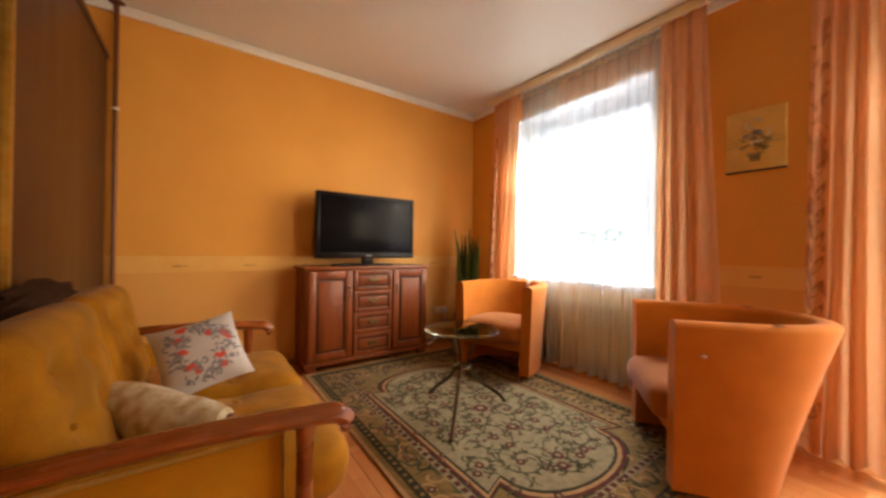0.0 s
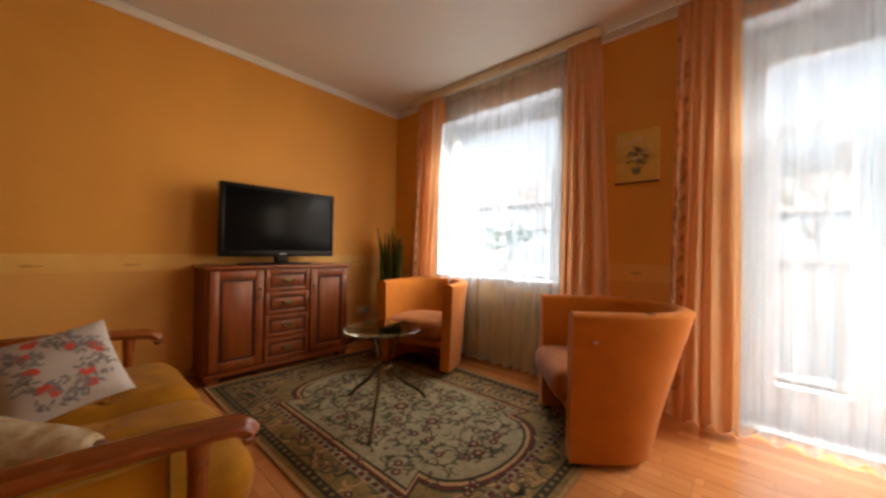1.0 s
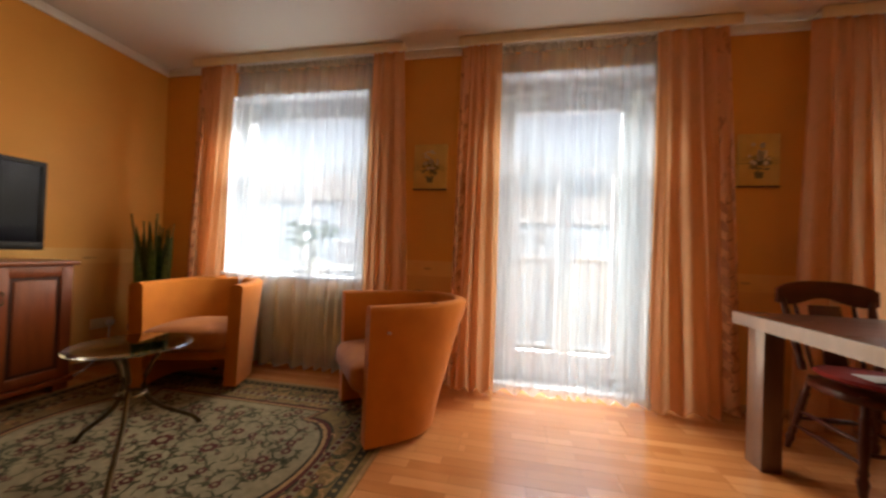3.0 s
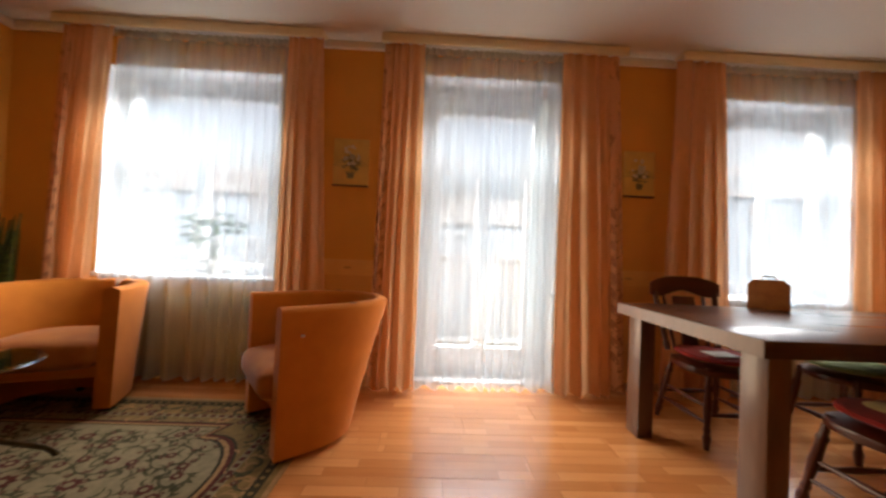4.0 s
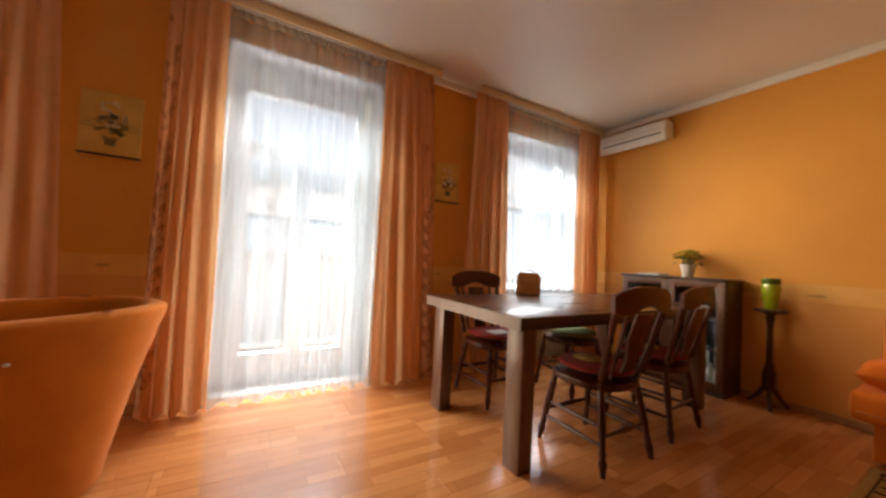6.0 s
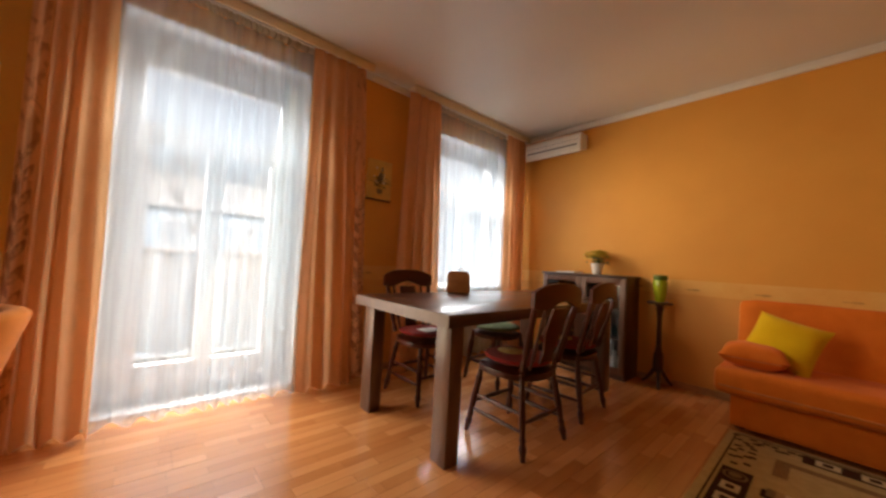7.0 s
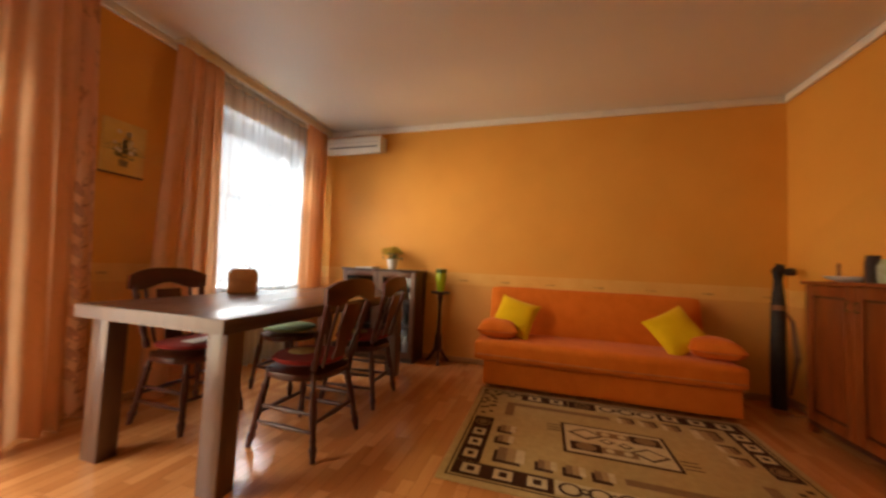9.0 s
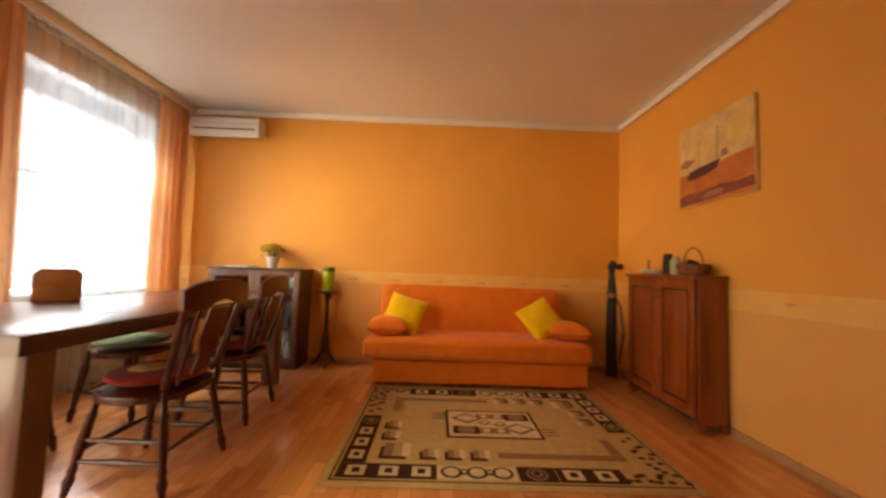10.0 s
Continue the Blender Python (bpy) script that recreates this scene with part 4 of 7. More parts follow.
# radiator under the first window
rad = thing("radiator", -1.80, 2.79, 0.10, "cream enamelled ribbed radiator under the window", "radiator")
for k in range(13):
    x = -2.32 + k * 0.08
    rb = box(x, 2.752, 0.11, x + 0.068, 2.818, 0.63, 0.014)
    part("rib", rb, M["radiator"], rad)
for z in (0.15, 0.59):
    part("header_pipe", tube([(-2.36, 2.785, z), (-1.22, 2.785, z)], 0.017, 8), M["radiator"], rad)
part("foot", box(-2.05, 2.77, 0, -2.02, 2.81, 0.11), M["radiator"], rad)
part("foot", box(-1.50, 2.77, 0, -1.47, 2.81, 0.11), M["radiator"], rad)

# plant on the sill behind the net
wp = thing("window_plant", -1.75, 2.92, 0.785, "leafy potted plant in a cream pot on the window sill", "plant")
part("pot", lathe([(0.052, 0), (0.07, 0.13), (0.076, 0.13), (0.076, 0.15), (0.064, 0.15), (0.06, 0.12)], -1.75, 2.91, 0.786, 18), M["potwhite"], wp)
part("soil", lathe([(0.001, 0.115), (0.061, 0.12), (0.001, 0.126)], -1.75, 2.91, 0.786, 14), M["soil"], wp)
rng = random.Random(5)
lf = bmesh.new()
st = bmesh.new()
for k in range(7):
    a = rng.uniform(0, 6.28)
    top = Vector((-1.75 + 0.17 * math.cos(a), 2.91 + 0.03 * math.sin(a), 0.95 + rng.uniform(0.05, 0.3)))
    tube([(-1.75, 2.91, 0.90), Vector((-1.75, 2.91, 0.98)).lerp(top, 0.4), top], 0.004, 5, st)
    for s in range(6):
        c = top + Vector((rng.uniform(-0.08, 0.08), rng.uniform(-0.02, 0.02), rng.uniform(-0.05, 0.05)))
        ang = rng.uniform(-0.6, 0.6)
        prism(disc(0, 0, 0.035, 0.012, 8), 0.002, c, (math.cos(ang), 0.3, math.sin(ang)), (-math.sin(ang), 0.2, math.cos(ang)), lf)
part("stem", st, M["leaf2"], wp)
part("leaves", lf, M["leaf2"], wp)


# ---------------------------------------------------------------- television corner
CX0, CX1, CY0, CY1, CZ = XW + 0.012, -2.938, 0.76, 1.965, 0.882
dr = thing("sideboard", (CX0 + CX1) / 2, (CY0 + CY1) / 2, 0, "cherry wood sideboard with two panelled doors and four drawers", "sideboard")
part("carcass", box(CX0, CY0 + 0.02, 0.08, CX1 - 0.022, CY1 - 0.02, CZ - 0.028, 0.003), M["cherry"], dr)
part("top", box(CX0 - 0.005, CY0, CZ - 0.028, CX1 + 0.012, CY1, CZ, 0.008), M["cherry_h"], dr)
part("plinth", box(CX0, CY0 + 0.012, 0.055, CX1 + 0.004, CY1 - 0.012, 0.09, 0.006), M["cherry_h"], dr)
for y in (CY0 + 0.03, CY1 - 0.11):
    part("foot", box(CX1 - 0.085, y, 0, CX1 - 0.01, y + 0.08, 0.055, 0.008), M["cherry"], dr)
    part("foot", box(CX0 + 0.005, y, 0, CX0 + 0.085, y + 0.08, 0.055, 0.008), M["cherry"], dr)


def panel_front(x, y0, y1, z0, z1, parent, name, rail):
    """A framed front facing +x: frame, dark groove and a raised field."""
    b = box(x - 0.02, y0, z0, x, y0 + rail, z1, 0.003)
    box(x - 0.02, y1 - rail, z0, x, y1, z1, 0.003, bm=b)
    box(x - 0.02, y0 + rail, z0, x, y1 - rail, z0 + rail, 0.003, bm=b)
    box(x - 0.02, y0 + rail, z1 - rail, x, y1 - rail, z1, 0.003, bm=b)
    d = part(name, b, M["cherry"], parent)
    part("groove", box(x - 0.018, y0 + rail, z0 + rail, x - 0.012, y1 - rail, z1 - rail), M["groove"], d)
    g = min(0.022, rail * 0.5)
    part("panel", box(x - 0.0115, y0 + rail + g, z0 + rail + g, x - 0.003, y1 - rail - g, z1 - rail - g, 0.004), M["cherry"], d)
    return d


door_l = panel_front(CX1, CY0 + 0.035, CY0 + 0.405, 0.10, CZ - 0.04, dr, "door", 0.062)
door_r = panel_front(CX1, CY1 - 0.405, CY1 - 0.035, 0.10, CZ - 0.04, dr, "door", 0.062)
for d, y in ((door_l, CY0 + 0.375), (door_r, CY1 - 0.375)):
    part("handle", tube([(CX1 + 0.002, y, 0.70), (CX1 + 0.02, y, 0.69), (CX1 + 0.02, y, 0.63), (CX1 + 0.002, y, 0.62)], 0.006, 8), M["brass"], d)
dh = (CZ - 0.04 - 0.10 - 0.03) / 4
for k in range(4):
    z = 0.10 + k * (dh + 0.01)
    dw = panel_front(CX1, CY0 + 0.42, CY1 - 0.42, z, z + dh, dr, "drawer", 0.032)
    ym = (CY0 + CY1) / 2
    part("handle", tube([(CX1 + 0.001, ym - 0.04, z + dh / 2 + 0.012), (CX1 + 0.018, ym - 0.034, z + dh / 2), (CX1 + 0.02, ym, z + dh / 2 - 0.012), (CX1 + 0.018, ym + 0.034, z + dh / 2), (CX1 + 0.001, ym + 0.04, z + dh / 2 + 0.012)], 0.005, 8), M["brass"], dw)
    part("handle_plate", box(CX1 - 0.002, ym - 0.048, z + dh / 2 - 0.012, CX1 + 0.001, ym + 0.048, z + dh / 2 + 0.02, 0.001), M["brass"], dw)

tv = thing("television", -3.07, 1.355, CZ, "black flat-screen television on a low stand, switched off", "television")
part("housing", box(-3.105, 0.878, 0.950, -3.052, 1.832, 1.533, 0.01), M["black"], tv)
part("screen", box(-3.051, 0.910, 1.003, -3.047, 1.800, 1.503, 0.001), M["screen"], tv, "dark glossy screen")
for y0, z0, y1, z1 in ((0.88, 0.952, 1.83, 1.002), (0.88, 1.504, 1.83, 1.531), (0.88, 1.002, 0.909, 1.504), (1.801, 1.002, 1.83, 1.504)):
    part("bezel", box(-3.052, y0, z0, -3.043, y1, z1, 0.003), M["black"], tv)
part("logo", box(-3.043, 1.325, 0.967, -3.0422, 1.385, 0.977), M["logo"], tv)
part("neck", box(-3.10, 1.30, CZ + 0.015, -3.06, 1.41, 0.965, 0.008), M["black"], tv)
part("base", prism(disc(0, 0, 0.125, 0.27, 28), 0.016, (-3.08, 1.355, CZ), (1, 0, 0), (0, 1, 0), bevel=0.004), M["black"], tv)
single("remote_control", box(-3.03, 1.00, CZ + 0.001, -2.985, 1.17, CZ + 0.017, 0.005), M["black"], "black remote control lying on the sideboard", "remote")

sp = thing("snake_plant", -2.98, 2.50, 0, "upright dark green snake plant in a brown floor pot", "plant")
part("pot", lathe([(0.10, 0), (0.14, 0.30), (0.15, 0.30), (0.15, 0.34), (0.13, 0.34), (0.125, 0.28)], -2.98, 2.50, 0, 22), M["terracotta"], sp)
part("soil", lathe([(0.001, 0.28), (0.126, 0.29), (0.001, 0.30)], -2.98, 2.50, 0, 16), M["soil"], sp)
rng = random.Random(31)
for k in range(34):
    a, r = rng.uniform(0, 6.28), rng.uniform(0.0, 0.10)
    bx, by = -2.98 + r * math.cos(a), 2.50 + r * math.sin(a)
    h = rng.uniform(0.70, 1.0)
    w = rng.uniform(0.026, 0.04)
    lean = Vector((math.cos(a), math.sin(a), 0)) * rng.uniform(0.0, 0.07)
    tw = rng.uniform(0, 3.14)
    u = Vector((math.cos(tw), math.sin(tw), 0))
    v = Vector((-math.sin(tw), math.cos(tw), 0))
    b = bmesh.new()
    rows = []
    for s in range(7):
        t = s / 6
        ww = w * (0.55 + 1.1 * t - 1.62 * t ** 3) if t < 1 else 0.001
        c = Vector((bx, by, 0.27 + h * t)) + lean * t * t
        rows.append([b.verts.new(c - u * ww), b.verts.new(c - v * 0.006), b.verts.new(c + u * ww), b.verts.new(c + v * 0.004)])
    for lo, hi in zip(rows, rows[1:]):
        for i in range(4):
            b.faces.new((lo[i], lo[(i + 1) % 4], hi[(i + 1) % 4], hi[i]))
    part("leaf", b, M["leaf"], sp)

sock = thing("wall_socket", XW, 2.36, 0.34, "cream double wall socket on the end wall", "socket")
part("plate", box(XW, 2.28, 0.30, XW + 0.012, 2.44, 0.385, 0.006), M["pelmet"], sock)
part("plug", box(XW + 0.012, 2.38, 0.32, XW + 0.045, 2.43, 0.365, 0.008), M["pvc"], sock)
single("power_cable", tube([(XW + 0.03, 2.40, 0.33), (XW + 0.05, 2.38, 0.12), (XW + 0.08, 2.2, 0.012), (XW + 0.16, 2.08, 0.012), (XW + 0.12, 1.99, 0.03)], 0.006, 6), M["pvc"], "white power cable trailing down the wall to the floor", "cable")


# ---------------------------------------------------------------- patterned carpet
KX0, KX1, KY0, KY1 = -2.95, -0.615, 0.775, 2.42
cp = thing("oriental_carpet", (KX0 + KX1) / 2, (KY0 + KY1) / 2, 0, "olive and cream oriental carpet with scrolling vines and maroon flowers", "carpet")
part("carpet_base", box(KX0, KY0, 0.001, KX1, KY1, 0.009, 0.003), M["pile"], cp)


def frame_bands(x0, y0, x1, y1, w, z, bm=None):
    bm = bm or bmesh.new()
    for r in ((x0, y0, x1, y0 + w), (x0, y1 - w, x1, y1), (x0, y0 + w, x0 + w, y1 - w), (x1 - w, y0 + w, x1, y1 - w)):
        flat(rect(*r), z, 0.0015, bm)
    return bm


part("fringe_band", frame_bands(KX0, KY0, KX1, KY1, 0.022, 0.009), M["pile_tan"], cp)
part("outer_band", frame_bands(KX0 + 0.05, KY0 + 0.05, KX1 - 0.05, KY1 - 0.05, 0.045, 0.009), M["pile_dark"], cp)
part("guard_band", frame_bands(KX0 + 0.215, KY0 + 0.215, KX1 - 0.215, KY1 - 0.215, 0.035, 0.009), M["pile_cream"], cp)
dash = bmesh.new()
step = 0.052
x = KX0 + 0.235
while x < KX1 - 0.25:
    for y in (KY0 + 0.2325, KY1 - 0.2325):
        flat(rect(x, y - 0.012, x + 0.030, y + 0.012), 0.0105, 0.001, dash)
    x += step
y = KY0 + 0.26
while y < KY1 - 0.28:
    for x in (KX0 + 0.2325, KX1 - 0.2325):
        flat(rect(x - 0.012, y, x + 0.012, y + 0.030), 0.0105, 0.001, dash)
    y += step
tagged(part("guard_dash_pattern", dash, M["pile_rose"], cp), kind="stuff")

# inner field: a rectangle with a bulging end on both short sides
FX0, FX1, FY0, FY1 = -2.31, -1.13, 1.085, 2.055


def cartouche(gx, gy, bulge):
    ym, hh = (FY0 + FY1) / 2, (FY1 - FY0) / 2 + gy
    pts = [(FX0 - gx, ym - hh), (FX1 + gx, ym - hh)]
    n = 14
    for k in range(n + 1):
        a = -math.pi / 2 + math.pi * k / n
        pts.append((FX1 + gx - 0.05 + (0.05 + bulge) * math.cos(a) ** 0.8 if 0 < k < n else FX1 + gx - 0.05, ym + (hh - 0.12) * math.sin(a)))
    pts += [(FX1 + gx, ym + hh), (FX0 - gx, ym + hh)]
    for k in range(n + 1):
        a = math.pi / 2 + math.pi * k / n
        pts.append((FX0 - gx + 0.05 - (0.05 + bulge) * abs(math.cos(a)) ** 0.8 if 0 < k < n else FX0 - gx + 0.05, ym + (hh - 0.12) * math.sin(a)))
    return pts


part("outer_outline", flat(cartouche(0.058, 0.058, 0.216), 0.009, 0.0004), M["pile_dark"], cp)
part("tan_outline", flat(cartouche(0.048, 0.048, 0.215), 0.0094, 0.0008), M["pile_rose"], cp)
part("inner_outline", flat(cartouche(0.030, 0.030, 0.214), 0.0098, 0.0008), M["pile_tan"], cp)
part("dark_outline", flat(cartouche(0.013, 0.013, 0.213), 0.0102, 0.0012), M["pile_dark"], cp)
part("cream_field", flat(cartouche(0.0, 0.0, 0.212), 0.0114, 0.0012), M["pile_cream"], cp)


def ribbon(points, w, z, bm, thick=0.001):
    pts = [Vector((p[0], p[1], 0)) for p in points]
    lo, hi = [], []
    for i, p in enumerate(pts):
        d = (pts[min(i + 1, len(pts) - 1)] - pts[max(i - 1, 0)]).normalized()
        nrm = Vector((-d.y, d.x, 0))
        t = i / (len(pts) - 1)
        ww = w * (0.45 + 0.8 * math.sin(math.pi * min(1, t + 0.15)))
        lo.append(bm.verts.new(p + nrm * ww / 2 + Vector((0, 0, z + thick))))
        hi.append(bm.verts.new(p - nrm * ww / 2 + Vector((0, 0, z + thick))))
    for i in range(len(pts) - 1):
        bm.faces.new((lo[i], hi[i], hi[i + 1], lo[i + 1]))


vines, blooms, buds = bmesh.new(), bmesh.new(), bmesh.new()
rng = random.Random(77)
xm, ym = (FX0 + FX1) / 2, (FY0 + FY1) / 2


def scroll(cx, cy, r, a0, turns, hand, z, w=0.008):
    pts = []
    n = int(26 * turns)
    for k in range(n + 1):
        t = k / n
        a = a0 + hand * 2 * math.pi * turns * t
        rr = r * (1 - 0.80 * t)
        pts.append((cx + rr * math.cos(a), cy + rr * math.sin(a)))
    ribbon(pts, w, z, vines)
    for k in range(2, n, 2):
        px, py = pts[k]
        a = a0 + hand * 2 * math.pi * turns * k / n
        s = rng.uniform(0.020, 0.036)
        out = rng.choice((1, -1))
        flat([(px, py), (px + s * 1.6 * math.cos(a + out * 0.9), py + s * 1.6 * math.sin(a + out * 0.9)), (px + s * math.cos(a + out * 1.7), py + s * math.sin(a + out * 1.7))], z + 0.0002, 0.0008, vines)
    return pts[-1]


def bloom(px, py, r, z):
    pet = []
    for k in range(16):
        a = 2 * math.pi * k / 16
        rr = r * (1.0 if k % 2 else 0.72)
        pet.append((px + rr * math.cos(a), py + rr * math.sin(a)))
    flat(pet, z, 0.001, blooms)
    flat(disc(px, py, r * 0.38, None, 8), z + 0.001, 0.0006, buds)


Z1 = 0.0126
for sx in (1, -1):
    for sy in (1, -1):
        for (ox, oy, r, a0, tr, hand) in ((0.30, 0.20, 0.165, 2.6, 1.35, 1), (0.53, 0.19, 0.135, 3.4, 1.3, -1), (0.14, 0.36, 0.10, 4.2, 1.2, 1), (0.44, 0.385, 0.075, 1.0, 1.1, 1), (0.68, 0.06, 0.085, 2.0, 1.1, 1), (0.09, 0.13, 0.09, 0.5, 1.1, -1)):
            a = a0 if sx > 0 else math.pi - a0
            a = a if sy > 0 else -a
            e = scroll(xm + sx * ox, ym + sy * oy, r, a, tr, hand * sx * sy, Z1)
            bloom(e[0], e[1], rng.uniform(0.026, 0.036), Z1 + 0.001)
            bloom(xm + sx * ox + r * math.cos(a), ym + sy * oy + r * math.sin(a), rng.uniform(0.020, 0.032), Z1 + 0.001)
bloom(xm, ym, 0.058, Z1 + 0.0012)
for sx in (1, -1):
    bloom(xm + sx * 0.28, ym, 0.045, Z1 + 0.0012)
    bloom(xm + sx * 0.60, ym - 0.02, 0.036, Z1 + 0.0012)
    bloom(xm, ym + sx * 0.36, 0.036, Z1 + 0.0012)
for k in range(430):
    px, py = rng.uniform(FX0 - 0.1, FX1 + 0.1), rng.uniform(FY0 + 0.04, FY1 - 0.04)
    if rng.random() < 0.4:
        bloom(px, py, rng.uniform(0.009, 0.016), Z1 + 0.0008)
    else:
        a = rng.uniform(0, 6.28)
        ribbon([(px + 0.05 * t * math.cos(a + 1.2 * t), py + 0.05 * t * math.sin(a + 1.2 * t)) for t in (0, 0.3, 0.6, 1, 1.3)], 0.010, Z1 - 0.0004, vines)
tanv = bmesh.new()
for k in range(300):
    ins = rng.uniform(0.105, 0.20) if rng.random() < 0.7 else rng.uniform(0.262, 0.30)
    if rng.random() < 0.6:
        px, py = rng.uniform(KX0 + 0.13, KX1 - 0.13), (KY0 + ins if rng.random() < 0.5 else KY1 - ins)
    else:
        px, py = (KX0 + ins if rng.random() < 0.5 else KX1 - ins), rng.uniform(KY0 + 0.13, KY1 - 0.13)
    a = rng.uniform(0, 6.28)
    ribbon([(px + 0.06 * t * math.cos(a + 2.4 * t), py + 0.06 * t * math.sin(a + 2.4 * t)) for t in (0, 0.25, 0.5, 0.75, 1, 1.2)], 0.013, 0.0086, tanv)
tagged(part("tan_vine_pattern", tanv, M["pile_tan"], cp), kind="stuff")
# border field between the dark band and the guard, and between guard and cartouche
for k in range(330):
    side = rng.random()
    ins = rng.choice((0.12, 0.145, 0.17, 0.195, 0.275, 0.30))
    if side < 0.6:
        px, py = rng.uniform(KX0 + 0.13, KX1 - 0.13), (KY0 + ins if rng.random() < 0.5 else KY1 - ins)
    else:
        px, py = (KX0 + ins + 0.03 if rng.random() < 0.5 else KX1 - ins - 0.03), rng.uniform(KY0 + 0.13, KY1 - 0.13)
    if rng.random() < 0.35:
        bloom(px, py, rng.uniform(0.014, 0.026), 0.0098)
    else:
        a = rng.uniform(0, 6.28)
        ribbon([(px + 0.075 * t * math.cos(a + 1.8 * t), py + 0.075 * t * math.sin(a + 1.8 * t)) for t in (0, 0.25, 0.5, 0.75, 1, 1.2)], 0.016, 0.0090, vines)
tagged(part("vine_pattern", vines, M["pile_vine"], cp), kind="stuff")
tagged(part("flower_pattern", blooms, M["pile_rose"], cp), kind="stuff")
tagged(part("flower_centre_pattern", buds, M["pile_cream"], cp), kind="stuff")
small = bmesh.new()
x = KX0 + 0.075
while x < KX1 - 0.07:
    for y in (KY0 + 0.0725, KY1 - 0.0725):
        flat(disc(x, y, 0.012, 0.012, 6), 0.0105, 0.0008, small)
    x += 0.05
y = KY0 + 0.12
while y < KY1 - 0.1:
    for x in (KX0 + 0.0725, KX1 - 0.0725):
        flat(disc(x, y, 0.012, 0.012, 6), 0.0105, 0.0008, small)
    y += 0.05
tagged(part("band_dots", small, M["pile"], cp), kind="stuff")


# ---------------------------------------------------------------- tub armchairs
def tub_armchair():
    """Faces +y, front edge of the arms on y = 0."""
    c = thing("tub_armchair", 0, 0, 0, "apricot microfibre tub armchair with a rounded flaring back", "armchair", "tub armchairs")
    W, H, TK = 0.345, 0.735, 0.085

    def loop(z, inner):
        t = z / H
        depth = 0.48 + 0.24 * t ** 1.15
        w = W + 0.02 * t
        if inner:
            depth -= TK
            w -= TK
        st = 0.16
        pts = [(-w, 0.0)]
        pts.append((-w, -st * 0.5))
        for k in range(17):
            a = math.pi + math.pi * k / 16
            ca, sa = math.cos(a), math.sin(a)
            pts.append((w * math.copysign(abs(ca) ** 0.8, ca), -st - (depth - st) * abs(sa) ** 0.85))
        pts.append((w, -st * 0.5))
        pts.append((w, 0.0))
        return pts

    b = bmesh.new()
    rings = []
    zs = [0.02 + (H - 0.045) * k / 10 for k in range(11)]
    n = len(loop(0, False))
    for z in zs:
        rings.append([b.verts.new((x, y, z)) for x, y in loop(z, False)])
    top = []
    for q in range(1, 6):
        a = math.pi * q / 6
        o, i = loop(H - 0.02, False), loop(H - 0.02, True)
        s = (1 - math.cos(a)) / 2
        rings.append([b.verts.new((o[k][0] * (1 - s) + i[k][0] * s, o[k][1] * (1 - s) + i[k][1] * s, H - 0.025 + 0.028 * math.sin(a))) for k in range(n)])
    for z in reversed(zs):
        rings.append([b.verts.new((x, y, z)) for x, y in loop(z, True)])
    for lo, hi in zip(rings, rings[1:]):
        for k in range(n - 1):
            b.faces.new((lo[k], lo[k + 1], hi[k + 1], hi[k]))
    for k in range(n - 1):
        b.faces.new((rings[0][k + 1], rings[0][k], rings[-1][k], rings[-1][k + 1]))
    for e in (0, n - 1):
        b.faces.new([r[e] for r in rings])
    bmesh.ops.bevel(b, geom=[e for e in b.edges if e.is_manifold and e.calc_face_angle(0) > 1.2], offset=0.012, segments=2, profile=0.5, affect="EDGES")
    part("shell", b, M["tub"], c)
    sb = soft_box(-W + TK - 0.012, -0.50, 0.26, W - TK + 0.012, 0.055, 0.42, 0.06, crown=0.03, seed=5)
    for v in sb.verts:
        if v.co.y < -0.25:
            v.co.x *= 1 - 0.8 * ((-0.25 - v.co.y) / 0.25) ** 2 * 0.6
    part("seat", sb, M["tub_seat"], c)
    part("apron", box(-W + TK, -0.40, 0.20, W - TK, -0.02, 0.27, 0.01), M["tub"], c)
    for x in (-0.3, 0.3):
        part("glide", lathe([(0.02, 0), (0.022, 0.02), (0.02, 0.022)], x, -0.05, 0, 10), M["sofa_dark"], c)
    part("glide", lathe([(0.02, 0), (0.022, 0.02), (0.02, 0.022)], 0, -0.41, 0, 10), M["sofa_dark"], c)
    return c


arm_a = tub_armchair()
arm_b = copy_thing(arm_a, pose(-0.885, 1.985, 0, 0, 0, 128))
arm_a.matrix_basis = pose(-2.19, 2.10, 0.012, 0, 0, 198)
arm_b.location.z = 0.012
tagged(arm_b, "apricot tub armchair with dark worn spots on its rim")
tagged(arm_a, "apricot microfibre tub armchair standing before the snake plant")
mk = Matrix.Rotation(radians(128), 4, "Z")


def on_chair(x, y, z):
    return Vector((-0.885, 1.985, 0.012)) + mk.to_3x3() @ Vector((x, y, z))


for (x, y, s) in ((0.249, -0.53, 0.018), (-0.325, -0.37, 0.014)):
    p = on_chair(x, y, 0.7375)
    b = prism(disc(0, 0, s * 1.5, s * 0.6, 10), 0.0015, p, mk.to_3x3() @ Vector((0.8, 0.6, 0)), mk.to_3x3() @ Vector((-0.6, 0.8, 0)))
    ob = link_mesh("worn_spot", b, M["sofa_dark"])
    ob.parent = arm_b
    ob.matrix_parent_inverse = arm_b.matrix_basis.inverted()
p = on_chair(-0.362, -0.10, 0.60)
ob = link_mesh("button", lathe([(0.001, -0.006), (0.009, -0.004), (0.011, 0.0), (0.009, 0.004), (0.001, 0.006)], p.x, p.y, p.z, 12), M["potwhite"])
ob.parent = arm_b
ob.matrix_parent_inverse = arm_b.matrix_basis.inverted()

